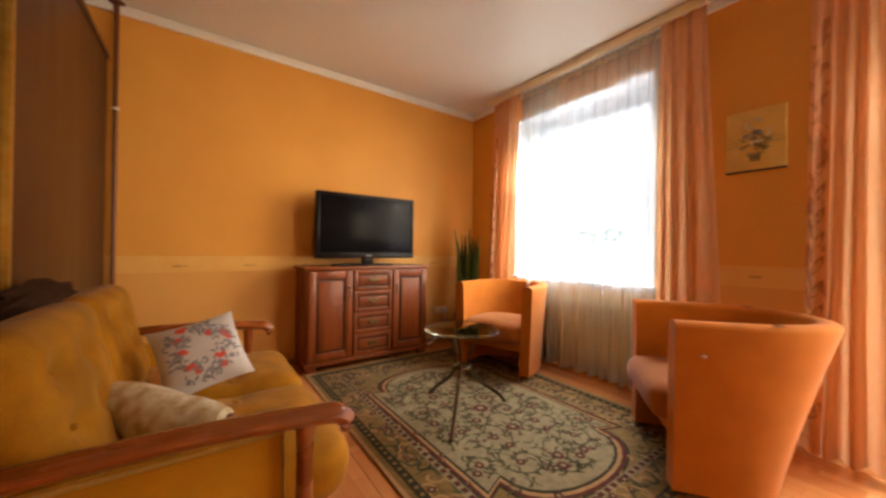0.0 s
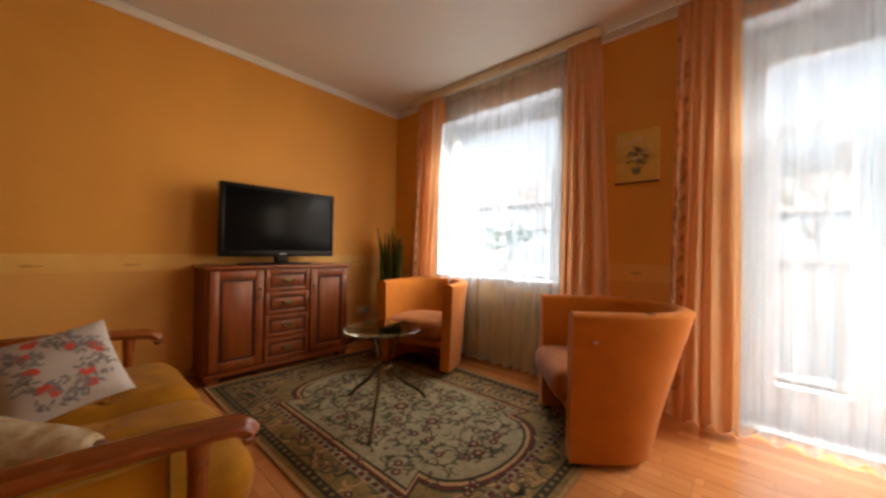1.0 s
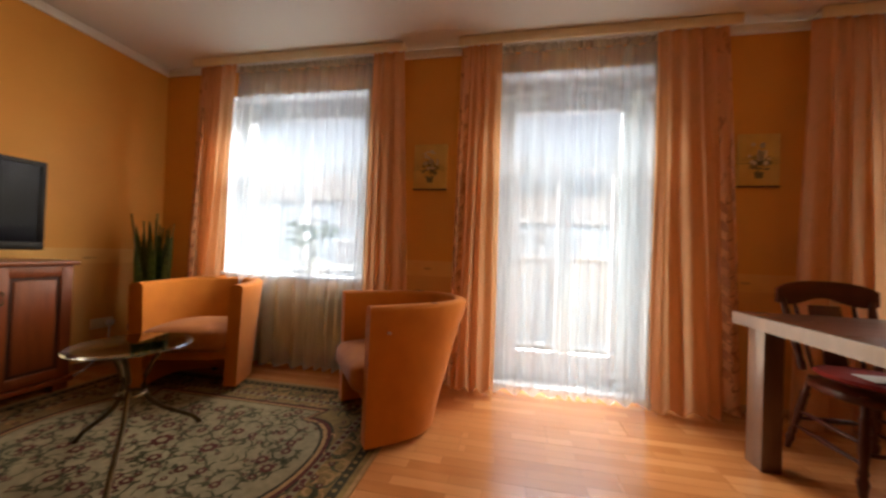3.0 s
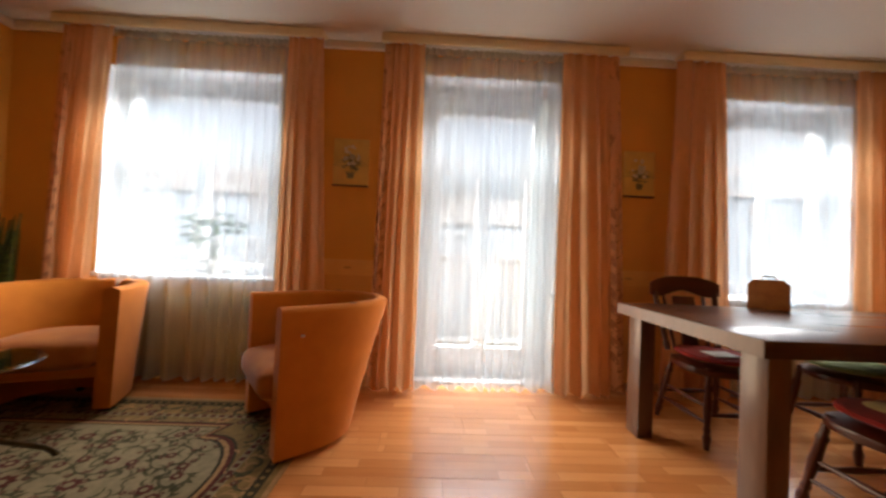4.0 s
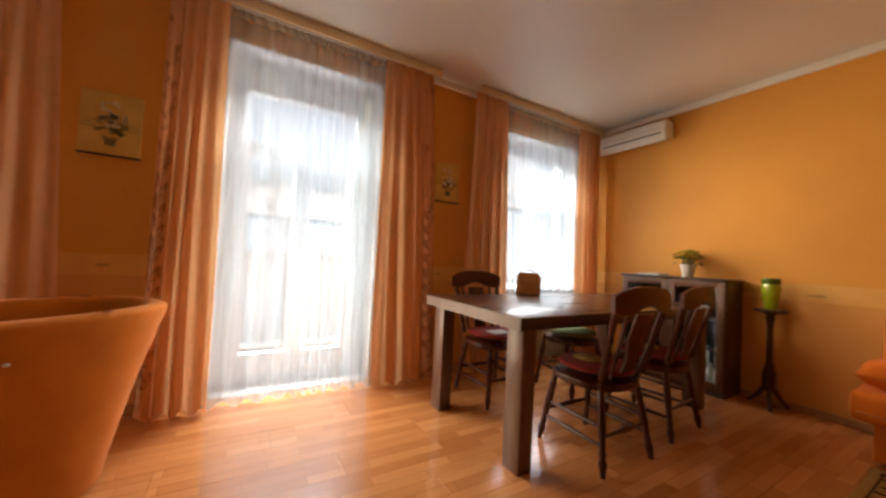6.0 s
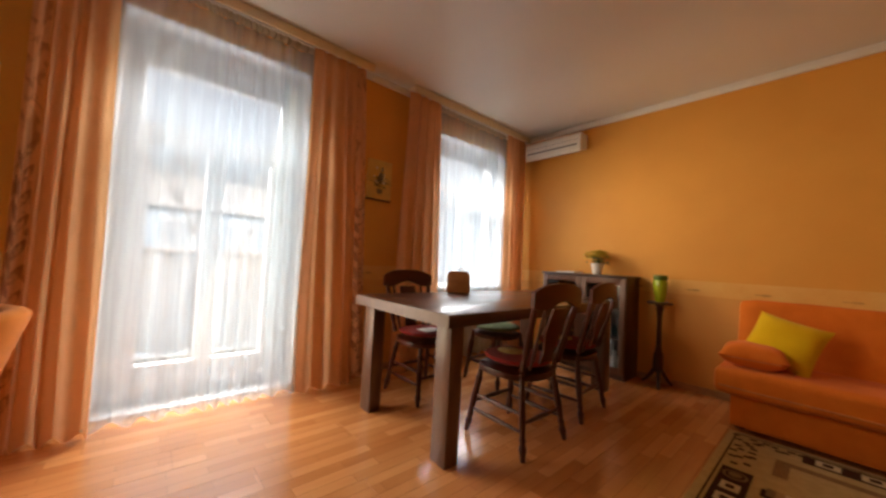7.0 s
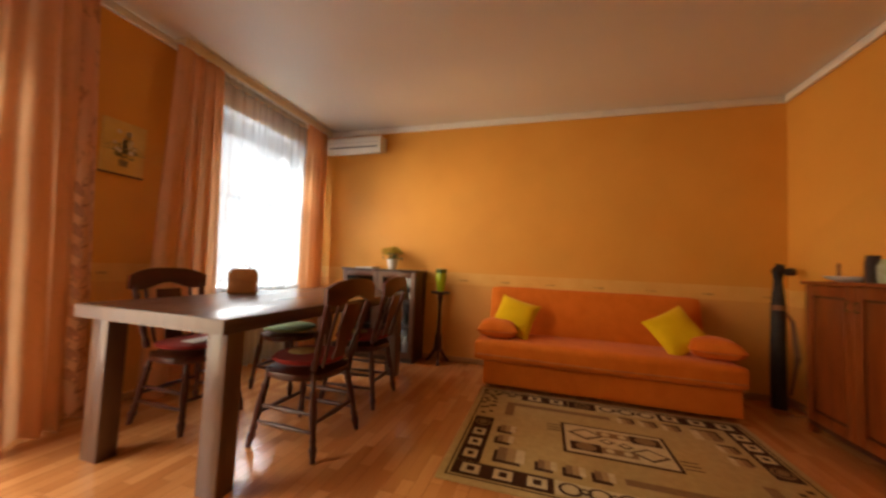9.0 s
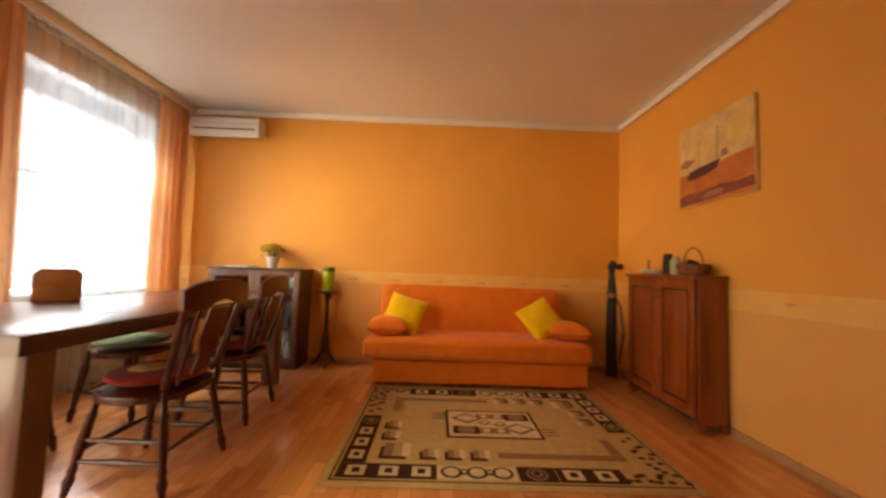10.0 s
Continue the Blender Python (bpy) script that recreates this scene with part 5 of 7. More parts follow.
# ---------------------------------------------------------------- glass side table
GX, GY, GZ = -1.755, 1.435, 0.54
gt = thing("glass_side_table", GX, GY, 0.013, "small round smoked-glass side table on bent bronze legs", "table")
part("glass_top", lathe([(0.001, 0), (0.232, 0), (0.238, 0.004), (0.232, 0.009), (0.001, 0.009)], GX, GY, GZ - 0.009, 40), M["tableglass"], gt)
for a in (radians(-47), radians(82), radians(178)):
    ca, sa = math.cos(a), math.sin(a)
    pts = []
    for s in range(11):
        t = s / 10
        r = 0.17 - 0.13 * math.sin(math.pi * min(1, t * 1.15)) + 0.17 * t ** 3
        pts.append((GX + r * ca, GY + r * sa, 0.525 - 0.502 * t))
    part("leg", tube(pts, 0.011, 10), M["bronze"], gt)
    part("pad", lathe([(0.016, 0), (0.02, 0.006), (0.016, 0.012)], GX + 0.17 * ca, GY + 0.17 * sa, 0.518, 12), M["bronze"], gt)
    part("foot", lathe([(0.014, 0), (0.017, 0.006), (0.012, 0.014)], pts[-1][0], pts[-1][1], 0.014, 10), M["bronze"], gt)
part("ring", tube([(GX + 0.055 * math.cos(2 * math.pi * k / 20), GY + 0.055 * math.sin(2 * math.pi * k / 20), 0.30) for k in range(20)], 0.009, 8, close=True), M["bronze"], gt)


# ---------------------------------------------------------------- wardrobe and loveseat
WY = -0.45
wd = thing("tall_wardrobe", -2.5, -0.75, 0, "tall brown wood-veneer wardrobe standing across the room", "wardrobe")
part("side_panel", box(XW + 0.025, WY - 0.60, 0, -1.87, WY, 2.30, 0.004), M["wardrobe"], wd)
part("top_edge", box(XW + 0.02, WY - 0.61, 2.30, -1.86, WY + 0.012, 2.335, 0.006), M["wardrobe_edge"], wd, "dark moulded top edge")
part("edge_profile", box(-1.869, WY - 0.05, 0, -1.845, WY + 0.006, 2.33, 0.003), M["gold"], wd, "gold-coloured edge profile")
part("mirror_door", box(-1.844, WY - 0.045, 0.02, -1.25, WY - 0.01, 2.32, 0.002), M["mirror"], wd, "mirrored sliding door")
part("door_frame", box(-1.844, WY - 0.60, 0, -1.25, WY - 0.05, 2.32), M["wardrobe"], wd)
hp = thing("heating_pipe", XW + 0.035, -0.40, 0, "thin brown-painted heating pipe running up to the ceiling", "pipe")
part("tube", tube([(XW + 0.035, -0.405, 0), (XW + 0.035, -0.405, ZC)], 0.014, 10), M["pipe"], hp)
part("collar", lathe([(0.016, 0), (0.022, 0.006), (0.022, 0.012), (0.016, 0.018)], XW + 0.035, -0.405, 1.96, 12), M["cornice"], hp)
part("ceiling_rosette", lathe([(0.016, 0), (0.045, 0.012), (0.045, 0.02)], XW + 0.035, -0.405, ZC - 0.021, 14), M["pipe"], hp)

LX0, LX1 = -2.39, -1.05
lv = thing("loveseat", (LX0 + LX1) / 2, 0, 0, "mustard plush two-seat sofa with curved red-brown wooden arms", "sofa")
xm2 = (LX0 + LX1) / 2
for a, c, sd in ((LX0 + 0.07, xm2 - 0.004, 4), (xm2 + 0.004, LX1 - 0.07, 6)):
    sc = soft_box(a, -0.22, 0.22, c, 0.50, 0.44, 0.10, crown=0.02, seed=sd, n=16)
    for v in sc.verts:
        if v.co.z > 0.36:
            for k in range(3):
                cx = a + (c - a) * (0.2 + 0.3 * k)
                d2 = (v.co.x - cx) ** 2 + (v.co.y - 0.20) ** 2
                v.co.z -= 0.03 * math.exp(-d2 / 0.0016)
    st = part("seat_cushion", sc, M["mustard"], lv)
    for k in range(3):
        part("button", lathe([(0.001, 0), (0.014, 0.002), (0.010, 0.008), (0.001, 0.010)], a + (c - a) * (0.2 + 0.3 * k), 0.20, 0.434, 10), M["mustard"], st)
lean = Matrix.Rotation(radians(14), 4, "X")
for a, c, sd in ((LX0 + 0.06, xm2 - 0.003, 14), (xm2 + 0.003, LX1 - 0.06, 16)):
    bc = soft_box(a, -0.085, 0.0, c, 0.085, 0.47, 0.075, seed=sd, n=18)
    for v in bc.verts:
        if v.co.y > 0.02:
            for k in range(3):
                for zz in (0.20, 0.34):
                    cx = a + (c - a) * (0.2 + 0.3 * k)
                    d2 = (v.co.x - cx) ** 2 + (v.co.z - zz) ** 2
                    v.co.y -= 0.028 * math.exp(-d2 / 0.0014)
            v.co.y += 0.02 * (1 - ((v.co.x - (a + c) / 2) / ((c - a) / 2)) ** 2)
    bmesh.ops.transform(bc, matrix=Matrix.Translation((0, -0.19, 0.39)) @ lean, verts=bc.verts)
    bk = part("back_cushion", bc, M["mustard"], lv)
    for k in range(3):
        for zz in (0.20, 0.34):
            q = Matrix.Translation((0, -0.19, 0.39)) @ lean @ Vector((a + (c - a) * (0.2 + 0.3 * k), 0.075, zz))
            part("button", lathe([(0.001, -0.008), (0.013, -0.004), (0.013, 0.004), (0.001, 0.008)], q.x, q.y, q.z, 10), M["mustard"], bk)
part("base", box(LX0 + 0.08, -0.30, 0.12, LX1 - 0.08, 0.40, 0.225, 0.01), M["mustard_flat"], lv)
part("back_frame", box(LX0 + 0.06, -0.43, 0.12, LX1 - 0.06, -0.36, 0.70, 0.012), M["mustard_flat"], lv)
for s, xa in ((-1, LX0), (1, LX1)):
    pts, rad = [], []
    for k in range(15):
        t = k / 14
        yy = -0.42 + 0.80 * t
        zz = 0.585 + 0.02 * math.sin(math.pi * t) - 0.02 * t
        pts.append((xa, yy, zz))
        rad.append(0.030 + 0.010 * t)
    for yy, zz, r in ((0.40, 0.562, 0.041), (0.418, 0.552, 0.042), (0.430, 0.538, 0.040), (0.432, 0.522, 0.034), (0.426, 0.508, 0.022), (0.418, 0.502, 0.006)):
        pts.append((xa, yy, zz))
        rad.append(r)
    arm = part("armrest", tube(pts, rad, 14, flat=0.66), M["armwood"], lv, "polished scrolled wooden armrest")
    part("front_post", spun([(0, 0.021), (0.35, 0.026), (0.6, 0.023), (0.82, 0.021), (1, 0.026)], (xa, 0.316, 0.0), (xa, 0.318, 0.56), 14), M["armwood"], lv)
    part("rear_post", tube([(xa, -0.38, 0.58), (xa, -0.38, 0.3), (xa, -0.40, 0.0)], [0.024, 0.022, 0.02], 10), M["armwood"], lv)
    xo = xa - s * 0.035
    part("side_panel", box(min(xo, xo - s * 0.03), -0.36, 0.15, max(xo, xo - s * 0.03), 0.275, 0.535, 0.012), M["mustard_flat"], lv)
    part("piping", tube([(xo + s * 0.004, -0.35, 0.535), (xo + s * 0.004, 0.268, 0.528), (xo + s * 0.004, 0.275, 0.16)], 0.006, 6), M["piping"], lv)


def facing(c, n, h, turn):
    """A pose whose z is n and whose x lies along h, turned by degrees in its own plane."""
    n = Vector(n).normalized()
    h = (Vector(h) - n * Vector(h).dot(n)).normalized()
    v = n.cross(h)
    return Matrix.Translation(c) @ Matrix((h, v, n)).transposed().to_4x4() @ Matrix.Rotation(radians(turn), 4, "Z")


def print_pillow(w, d, h, m, name, material, label, prints, seed):
    p = thing(name, m.translation.x, m.translation.y, m.translation.z - 0.02, label, "pillow")
    body = part("cover", cushion(w, d, h, m, seed=seed), material, p)
    rng = random.Random(seed)

    def top(s, t):
        rise = (max(0.0, 1 - abs(s) ** 2.6) * max(0.0, 1 - abs(t) ** 2.6)) ** 0.55
        wob = 0.10 * noise.noise(Vector((s * 2.1 + seed, t * 2.1, 1)))
        return m @ Vector((s * w / 2 * 0.97, t * d / 2 * 0.97, h / 2 * rise * (1 + wob) + 0.003))

    for mat_name, nm, count, size in prints:
        b = bmesh.new()
        for c in range(count):
            ring_a = 2 * math.pi * c / count + rng.uniform(-0.25, 0.25)
            far = rng.uniform(0.42, 0.80)
            cs, ct = far * math.cos(ring_a), far * math.sin(ring_a)
            for _ in range(9 if mat_name == "leafgrey" else 4):
                s, t = cs + rng.gauss(0, 0.10 if mat_name == "leafgrey" else 0.045), ct + rng.gauss(0, 0.10 if mat_name == "leafgrey" else 0.045)
                s, t = max(-0.84, min(0.84, s)), max(-0.84, min(0.84, t))
                a, el = rng.uniform(0, 6.28), (0.38 if mat_name == "leafgrey" else 0.75)
                ring = []
                for k in range(9):
                    u, v = size * math.cos(2 * math.pi * k / 9), size * el * math.sin(2 * math.pi * k / 9)
                    ring.append(top(s + u * math.cos(a) - v * math.sin(a), t + u * math.sin(a) + v * math.cos(a)))
                b.faces.new([b.verts.new(q) for q in ring])
        tagged(part(nm, b, M[mat_name], body), kind="stuff")
    return p


print_pillow(0.31, 0.31, 0.12, facing((-1.82, 0.09, 0.585), (0.78, 0.02, 0.58), (0, 1, 0), 15), "floral_pillow", M["pillow_white"], "off-white pillow printed with coral roses and grey leaves",
             (("leafgrey", "leaf_print", 24, 0.072), ("rose", "rose_print", 10, 0.08)), 3)
pl = thing("cream_pillow", -1.39, 0.01, 0.44, "plump cream pillow with faded brown print lying on the seat", "pillow")
ends = Vector((-1.60, -0.215, 0.535)), Vector((-1.265, 0.155, 0.505))
roll = tube([ends[0].lerp(ends[1], t) + Vector((0, 0, 0.012 * math.sin(7 * t))) for t in (0, 0.03, 0.1, 0.22, 0.36, 0.5, 0.64, 0.78, 0.9, 0.97, 1)],
            [0.030, 0.028, 0.050, 0.068, 0.077, 0.078, 0.075, 0.068, 0.056, 0.038, 0.010], 22)
for v in roll.verts:
    v.co += v.co.normalized() * 0.012 * noise.noise(v.co * 13) + Vector((0, 0, 0.010 * noise.noise(v.co * 25)))
cover = part("cover", roll, M["pillow_cream"], pl)
tuft = bmesh.new()
for k in range(9):
    a = 2 * math.pi * k / 9
    tip = ends[0] + Vector((-0.035 + 0.02 * math.cos(a), -0.045, 0.035 * math.sin(a) + 0.01 * (k % 2)))
    tube([ends[0] + Vector((0.02, 0.02, 0)), ends[0].lerp(tip, 0.5), tip], [0.018, 0.014, 0.005], 7, tuft)
part("gathered_end", tuft, M["bagbrown"], pl, "dark gathered end")
part("end_button", lathe([(0.001, -0.012), (0.016, -0.006), (0.018, 0.002), (0.010, 0.010), (0.001, 0.012)], ends[1].x - 0.004, ends[1].y + 0.002, ends[1].z + 0.018, 12), M["bagbrown"], pl)
seam = [ends[0].lerp(ends[1], t) + Vector((0.045, -0.03, -0.066)) * (1 - (2 * t - 1) ** 4) for t in (0, 0.05, 0.2, 0.4, 0.6, 0.8, 0.95, 1)]
part("seam_piping", tube(seam, 0.004, 6), M["bagbrown"], pl)


th = bmesh.new()
bmesh.ops.create_icosphere(th, subdivisions=4, radius=1)
for v in th.verts:
    n0 = v.co.copy()
    k = 1 + 0.28 * noise.noise(n0 * 2.3) + 0.1 * noise.noise(n0 * 6)
    v.co = Vector((-1.75 + n0.x * 0.34 * k, -0.36 + n0.y * 0.055 * k, 0.85 + n0.z * 0.06 * k))
single("folded_throw", th, M["throw"], "dark brown throw bundled along the sofa back", "blanket")


# ---------------------------------------------------------------- dining table and chairs
TX0, TX1, TY0, TY1, TZ = 1.205, 3.20, 1.27, 2.225, 0.775
tb = thing("dining_table", (TX0 + TX1) / 2, (TY0 + TY1) / 2, 0, "dark walnut dining table with a thick top and square legs", "table")
part("tabletop", box(TX0, TY0, TZ - 0.065, TX1, TY1, TZ, 0.003), M["table"], tb)
# window light on the west end, put into the colour as a paler strip
part("lit_edge", box(TX0 - 0.0025, TY0 + 0.002, TZ - 0.064, TX0 - 0.0002, TY1 - 0.002, TZ - 0.002), M["tableleg"], tb, "end face coloured lighter for the window light on it")
for x in (TX0 + 0.06, TX1 - 0.045 - 0.09):
    for y in (TY0 + 0.045, TY1 - 0.03 - 0.115):
        part("leg", box(x, y, 0, x + 0.09, y + 0.115, TZ - 0.065, 0.003), M["tableleg"], tb)

bx = thing("wooden_box", 2.12, 2.165, TZ, "pine box with cut corners and a metal handle", "box")
bu, bv = Vector((0.72, -0.69, 0)), Vector((0.69, 0.72, 0))
b0x = Vector((2.12, 2.165, TZ))
part("body", prism([(-0.098, 0), (0.098, 0), (0.098, 0.15), (0.07, 0.182), (-0.07, 0.182), (-0.098, 0.15)], -0.07, b0x - bv * 0.035, bu, (0, 0, 1), bevel=0.004), M["boxwood"], bx)
part("handle", tube([b0x + bu * -0.035 + Vector((0, 0, 0.186)), b0x + bu * -0.03 + Vector((0, 0, 0.202)), b0x + bu * 0.03 + Vector((0, 0, 0.202)), b0x + bu * 0.035 + Vector((0, 0, 0.186))], 0.006, 8), M["chrome"], bx)


def dining_chair():
    """Faces +y, origin under the middle of the seat."""
    c = thing("dining_chair", 0, 0, 0, "dark-stained turned wooden dining chair with a carved crest rail", "chair", "chairs round the dining table")
    leg = [(0, 0.013), (0.06, 0.015), (0.14, 0.022), (0.20, 0.014), (0.24, 0.019), (0.28, 0.014), (0.5, 0.021), (0.72, 0.017), (0.76, 0.022), (0.80, 0.015), (1, 0.016)]
    feet = {}
    for sx in (-1, 1):
        for sy in (-1, 1):
            a, b2 = (sx * 0.205, sy * 0.20 + (-0.015 if sy < 0 else 0.01), 0.0), (sx * 0.15, sy * 0.145, 0.43)
            feet[sx, sy] = (Vector(a), Vector(b2))
            part("leg", spun(leg, a, b2, 12), M["chair"], c)
    bar = [(0, 0.008), (0.3, 0.011), (0.5, 0.015), (0.7, 0.011), (1, 0.008)]
    for sx in (-1, 1):
        for h in (0.32, 0.52):
            part("stretcher", spun(bar, feet[sx, -1][0].lerp(feet[sx, -1][1], h), feet[sx, 1][0].lerp(feet[sx, 1][1], h), 10), M["chair"], c)
    part("stretcher", spun(bar, feet[-1, 1][0].lerp(feet[-1, 1][1], 0.42), feet[1, 1][0].lerp(feet[1, 1][1], 0.42), 10), M["chair"], c)
    part("stretcher", spun(bar, feet[-1, -1][0].lerp(feet[-1, -1][1], 0.42), feet[1, -1][0].lerp(feet[1, -1][1], 0.42), 10), M["chair"], c)
    out = []
    for k in range(28):
        a = 2 * math.pi * k / 28
        ca, sa = math.cos(a), math.sin(a)
        out.append((0.215 * math.copysign(abs(ca) ** 0.75, ca) * (1 + 0.05 * sa), 0.205 * math.copysign(abs(sa) ** 0.75, sa)))
    part("seat", prism(out, -0.035, (0, 0, 0.425), (1, 0, 0), (0, 1, 0), bevel=0.008), M["chair"], c)
    for s in (-1, 1):
        post = [(0, 0.016), (0.1, 0.02), (0.16, 0.014), (0.3, 0.019), (0.5, 0.014), (0.56, 0.02), (0.62, 0.014), (0.8, 0.018), (1, 0.014)]
        part("back_post", spun(post, (s * 0.175, -0.165, 0.455), (s * 0.215, -0.262, 0.84), 12), M["chair"], c)
    # crest rail, curved in plan with an arched top
    b = bmesh.new()
    n = 14
    rows = []
    for k in range(n + 1):
        t = 2 * k / n - 1
        x = 0.245 * t
        y = -0.262 - 0.03 * (1 - t * t)
        zt = 0.945 - 0.050 * abs(t) ** 3.0
        zb = 0.825 + 0.022 * math.cos(4.2 * t)
        rows.append([b.verts.new((x, y - 0.012, zb)), b.verts.new((x, y + 0.012, zb)), b.verts.new((x, y + 0.010, zt)), b.verts.new((x, y - 0.010, zt))])
    for lo, hi in zip(rows, rows[1:]):
        for i in range(4):
            b.faces.new((lo[i], lo[(i + 1) % 4], hi[(i + 1) % 4], hi[i]))
    b.faces.new(rows[0][::-1])
    b.faces.new(rows[-1])
    bmesh.ops.bevel(b, geom=[e for e in b.edges if e.calc_face_angle(0) > 1.0], offset=0.006, segments=2, profile=0.5, affect="EDGES")
    part("crest_rail", b, M["chair_crest"], c, "arched carved crest rail")
    # lower rail and spindles with a broad splat
    part("splat", prism([(-0.06, 0.02), (0.06, 0.02), (0.045, 0.12), (0.085, 0.22), (0.075, 0.37), (-0.075, 0.37), (-0.085, 0.22), (-0.045, 0.12)], 0.012, (0, -0.172, 0.45), (1, 0, 0), (0, -0.27, 0.963), bevel=0.003), M["chair_crest"], c)
    for x in (-0.125, 0.125):
        part("spindle", spun([(0, 0.008), (0.3, 0.011), (0.5, 0.008), (0.7, 0.011), (1, 0.008)], (x * 0.95, -0.175, 0.455), (x * 1.15, -0.28, 0.825), 10), M["chair"], c)
    return c


def dining_stool(x, y):
    c = thing("dining_stool", x, y, 0, "dark-stained backless wooden stool pushed under the table", "stool", "chairs round the dining table")
    leg = [(0, 0.013), (0.14, 0.021), (0.20, 0.014), (0.28, 0.016), (0.5, 0.021), (0.76, 0.022), (0.80, 0.015), (1, 0.016)]
    bar = [(0, 0.008), (0.5, 0.014), (1, 0.008)]
    ft = [(sx, sy, Vector((x + sx * 0.19, y + sy * 0.19, 0)), Vector((x + sx * 0.145, y + sy * 0.145, 0.43))) for sx, sy in ((-1, -1), (1, -1), (1, 1), (-1, 1))]
    for k in range(4):
        part("leg", spun(leg, ft[k][2], ft[k][3], 12), M["chair"], c)
        n = ft[(k + 1) % 4]
        part("stretcher", spun(bar, ft[k][2].lerp(ft[k][3], 0.4), n[2].lerp(n[3], 0.4), 10), M["chair"], c)
    part("seat", prism(disc(0, 0, 0.205, None, 28), -0.035, (x, y, 0.425), (1, 0, 0), (0, 1, 0), bevel=0.008), M["chair"], c)


def seat_pad(x, y, name, material, label, patch=None, turn=0):
    p = thing(name, x, y, 0.46, label, "cushion", "seat cushions")
    b = lathe([(0.001, 0.0), (0.18, 0.0), (0.205, 0.014), (0.195, 0.028), (0.12, 0.034), (0.001, 0.036)], x, y, 0.4605, 26)
    body = part("pad", b, material, p)
    if patch:
        part("woven_patch", lathe([(0.001, 0), (0.085, 0), (0.08, 0.004), (0.001, 0.006)], x, y + patch, 0.4962, 20), M["cushion_patch"], body)
    return p


ch = dining_chair()
places = ((2.53, 1.38, 4), (1.80, 2.185, 180))
for x, y, a in places:
    copy_thing(ch, pose(x, y, 0, 0, 0, a))
dining_stool(2.52, 2.05)
ch.matrix_basis = pose(1.855, 1.335, 0, 0, 0, -1)
seat_pad(1.855, 1.335, "seat_cushion", M["cushion_red"], "dark red round seat cushion with a straw-coloured centre", 0.05)
seat_pad(2.53, 1.38, "seat_cushion", M["cushion_red"], "dark red round seat cushion with a straw-coloured centre", 0.05)
seat_pad(1.80, 2.185, "seat_cushion", M["cushion_red"], "dark red round seat cushion tied to a chair")
seat_pad(2.52, 2.05, "seat_cushion", M["cushion_green"], "green round seat cushion on a stool")
single("folded_paper", box(1.70, 2.05, 0.4985, 1.86, 2.17, 0.5015), M["paper"], "white folded paper lying on a chair cushion", "paper")


# ---------------------------------------------------------------- glazed cabinet by the corner
EX0, EX1, EY0, EY1, EZ = 3.49, XE - 0.008, 1.32, 2.21, 0.983
gc = thing("glazed_cabinet", (EX0 + EX1) / 2, (EY0 + EY1) / 2, 0, "dark wood low cabinet with two glass doors and bottles inside", "cabinet")
part("side", box(EX0 + 0.02, EY0, 0, EX1, EY0 + 0.02, EZ - 0.022, 0.002), M["cabinet"], gc)
part("side", box(EX0 + 0.02, EY1 - 0.02, 0, EX1, EY1, EZ - 0.022, 0.002), M["cabinet"], gc)
part("back", box(EX1 - 0.012, EY0 + 0.02, 0.06, EX1, EY1 - 0.02, EZ - 0.022), M["inside"], gc)
part("bottom", box(EX0 + 0.02, EY0 + 0.02, 0.05, EX1 - 0.012, EY1 - 0.02, 0.07), M["cabinet"], gc)
part("plinth", box(EX0 + 0.03, EY0 + 0.02, 0, EX0 + 0.05, EY1 - 0.02, 0.05), M["cabinet"], gc)
part("top", box(EX0 - 0.012, EY0 - 0.012, EZ - 0.022, EX1, EY1 + 0.012, EZ, 0.004), M["cabinet"], gc)
for z in (0.36, 0.64):
    part("shelf", box(EX0 + 0.04, EY0 + 0.02, z, EX1 - 0.012, EY1 - 0.02, z + 0.016), M["cabinet"], gc)
mid = (EY0 + EY1) / 2
for a, c in ((EY0 + 0.004, mid - 0.002), (mid + 0.002, EY1 - 0.004)):
    f = box(EX0, a, 0.055, EX0 + 0.02, a + 0.055, EZ - 0.026, 0.002)
    box(EX0, c - 0.055, 0.055, EX0 + 0.02, c, EZ - 0.026, 0.002, bm=f)
    box(EX0, a + 0.055, 0.055, EX0 + 0.02, c - 0.055, 0.115, 0.002, bm=f)
    box(EX0, a + 0.055, EZ - 0.086, EX0 + 0.02, c - 0.055, EZ - 0.026, 0.002, bm=f)
    d = part("door", f, M["cabinet_frame"], gc)
    g = part("glass_pane", box(EX0 + 0.008, a + 0.055, 0.115, EX0 + 0.012, c - 0.055, EZ - 0.086), M["cabinet_glass"], d)
    g.visible_shadow = False
    part("knob", lathe([(0.006, 0), (0.006, 0.01), (0.011, 0.014), (0.011, 0.02), (0.006, 0.024)], EX0 - 0.01, (c - 0.03 if a < mid - 0.1 else a + 0.03), 0.50, 10), M["brass"], d)
rng = random.Random(12)
for z in (0.071, 0.377, 0.657):
    y = EY0 + 0.07
    while y < EY1 - 0.07:
        r = rng.uniform(0.022, 0.036)
        hh = rng.uniform(0.12, 0.22)
        b = lathe([(r, 0), (r, hh * 0.6), (r * 0.4, hh * 0.78), (r * 0.38, hh), (r * 0.2, hh)], EX0 + 0.11 + rng.uniform(0, 0.1), y, z, 12)
        single("bottle", b, M[rng.choice(("bottle", "bottle", "bottle_red", "potwhite"))], "small bottle standing on a cabinet shelf", "bottle", "bottles in the cabinet")
        y += rng.uniform(0.07, 0.12)
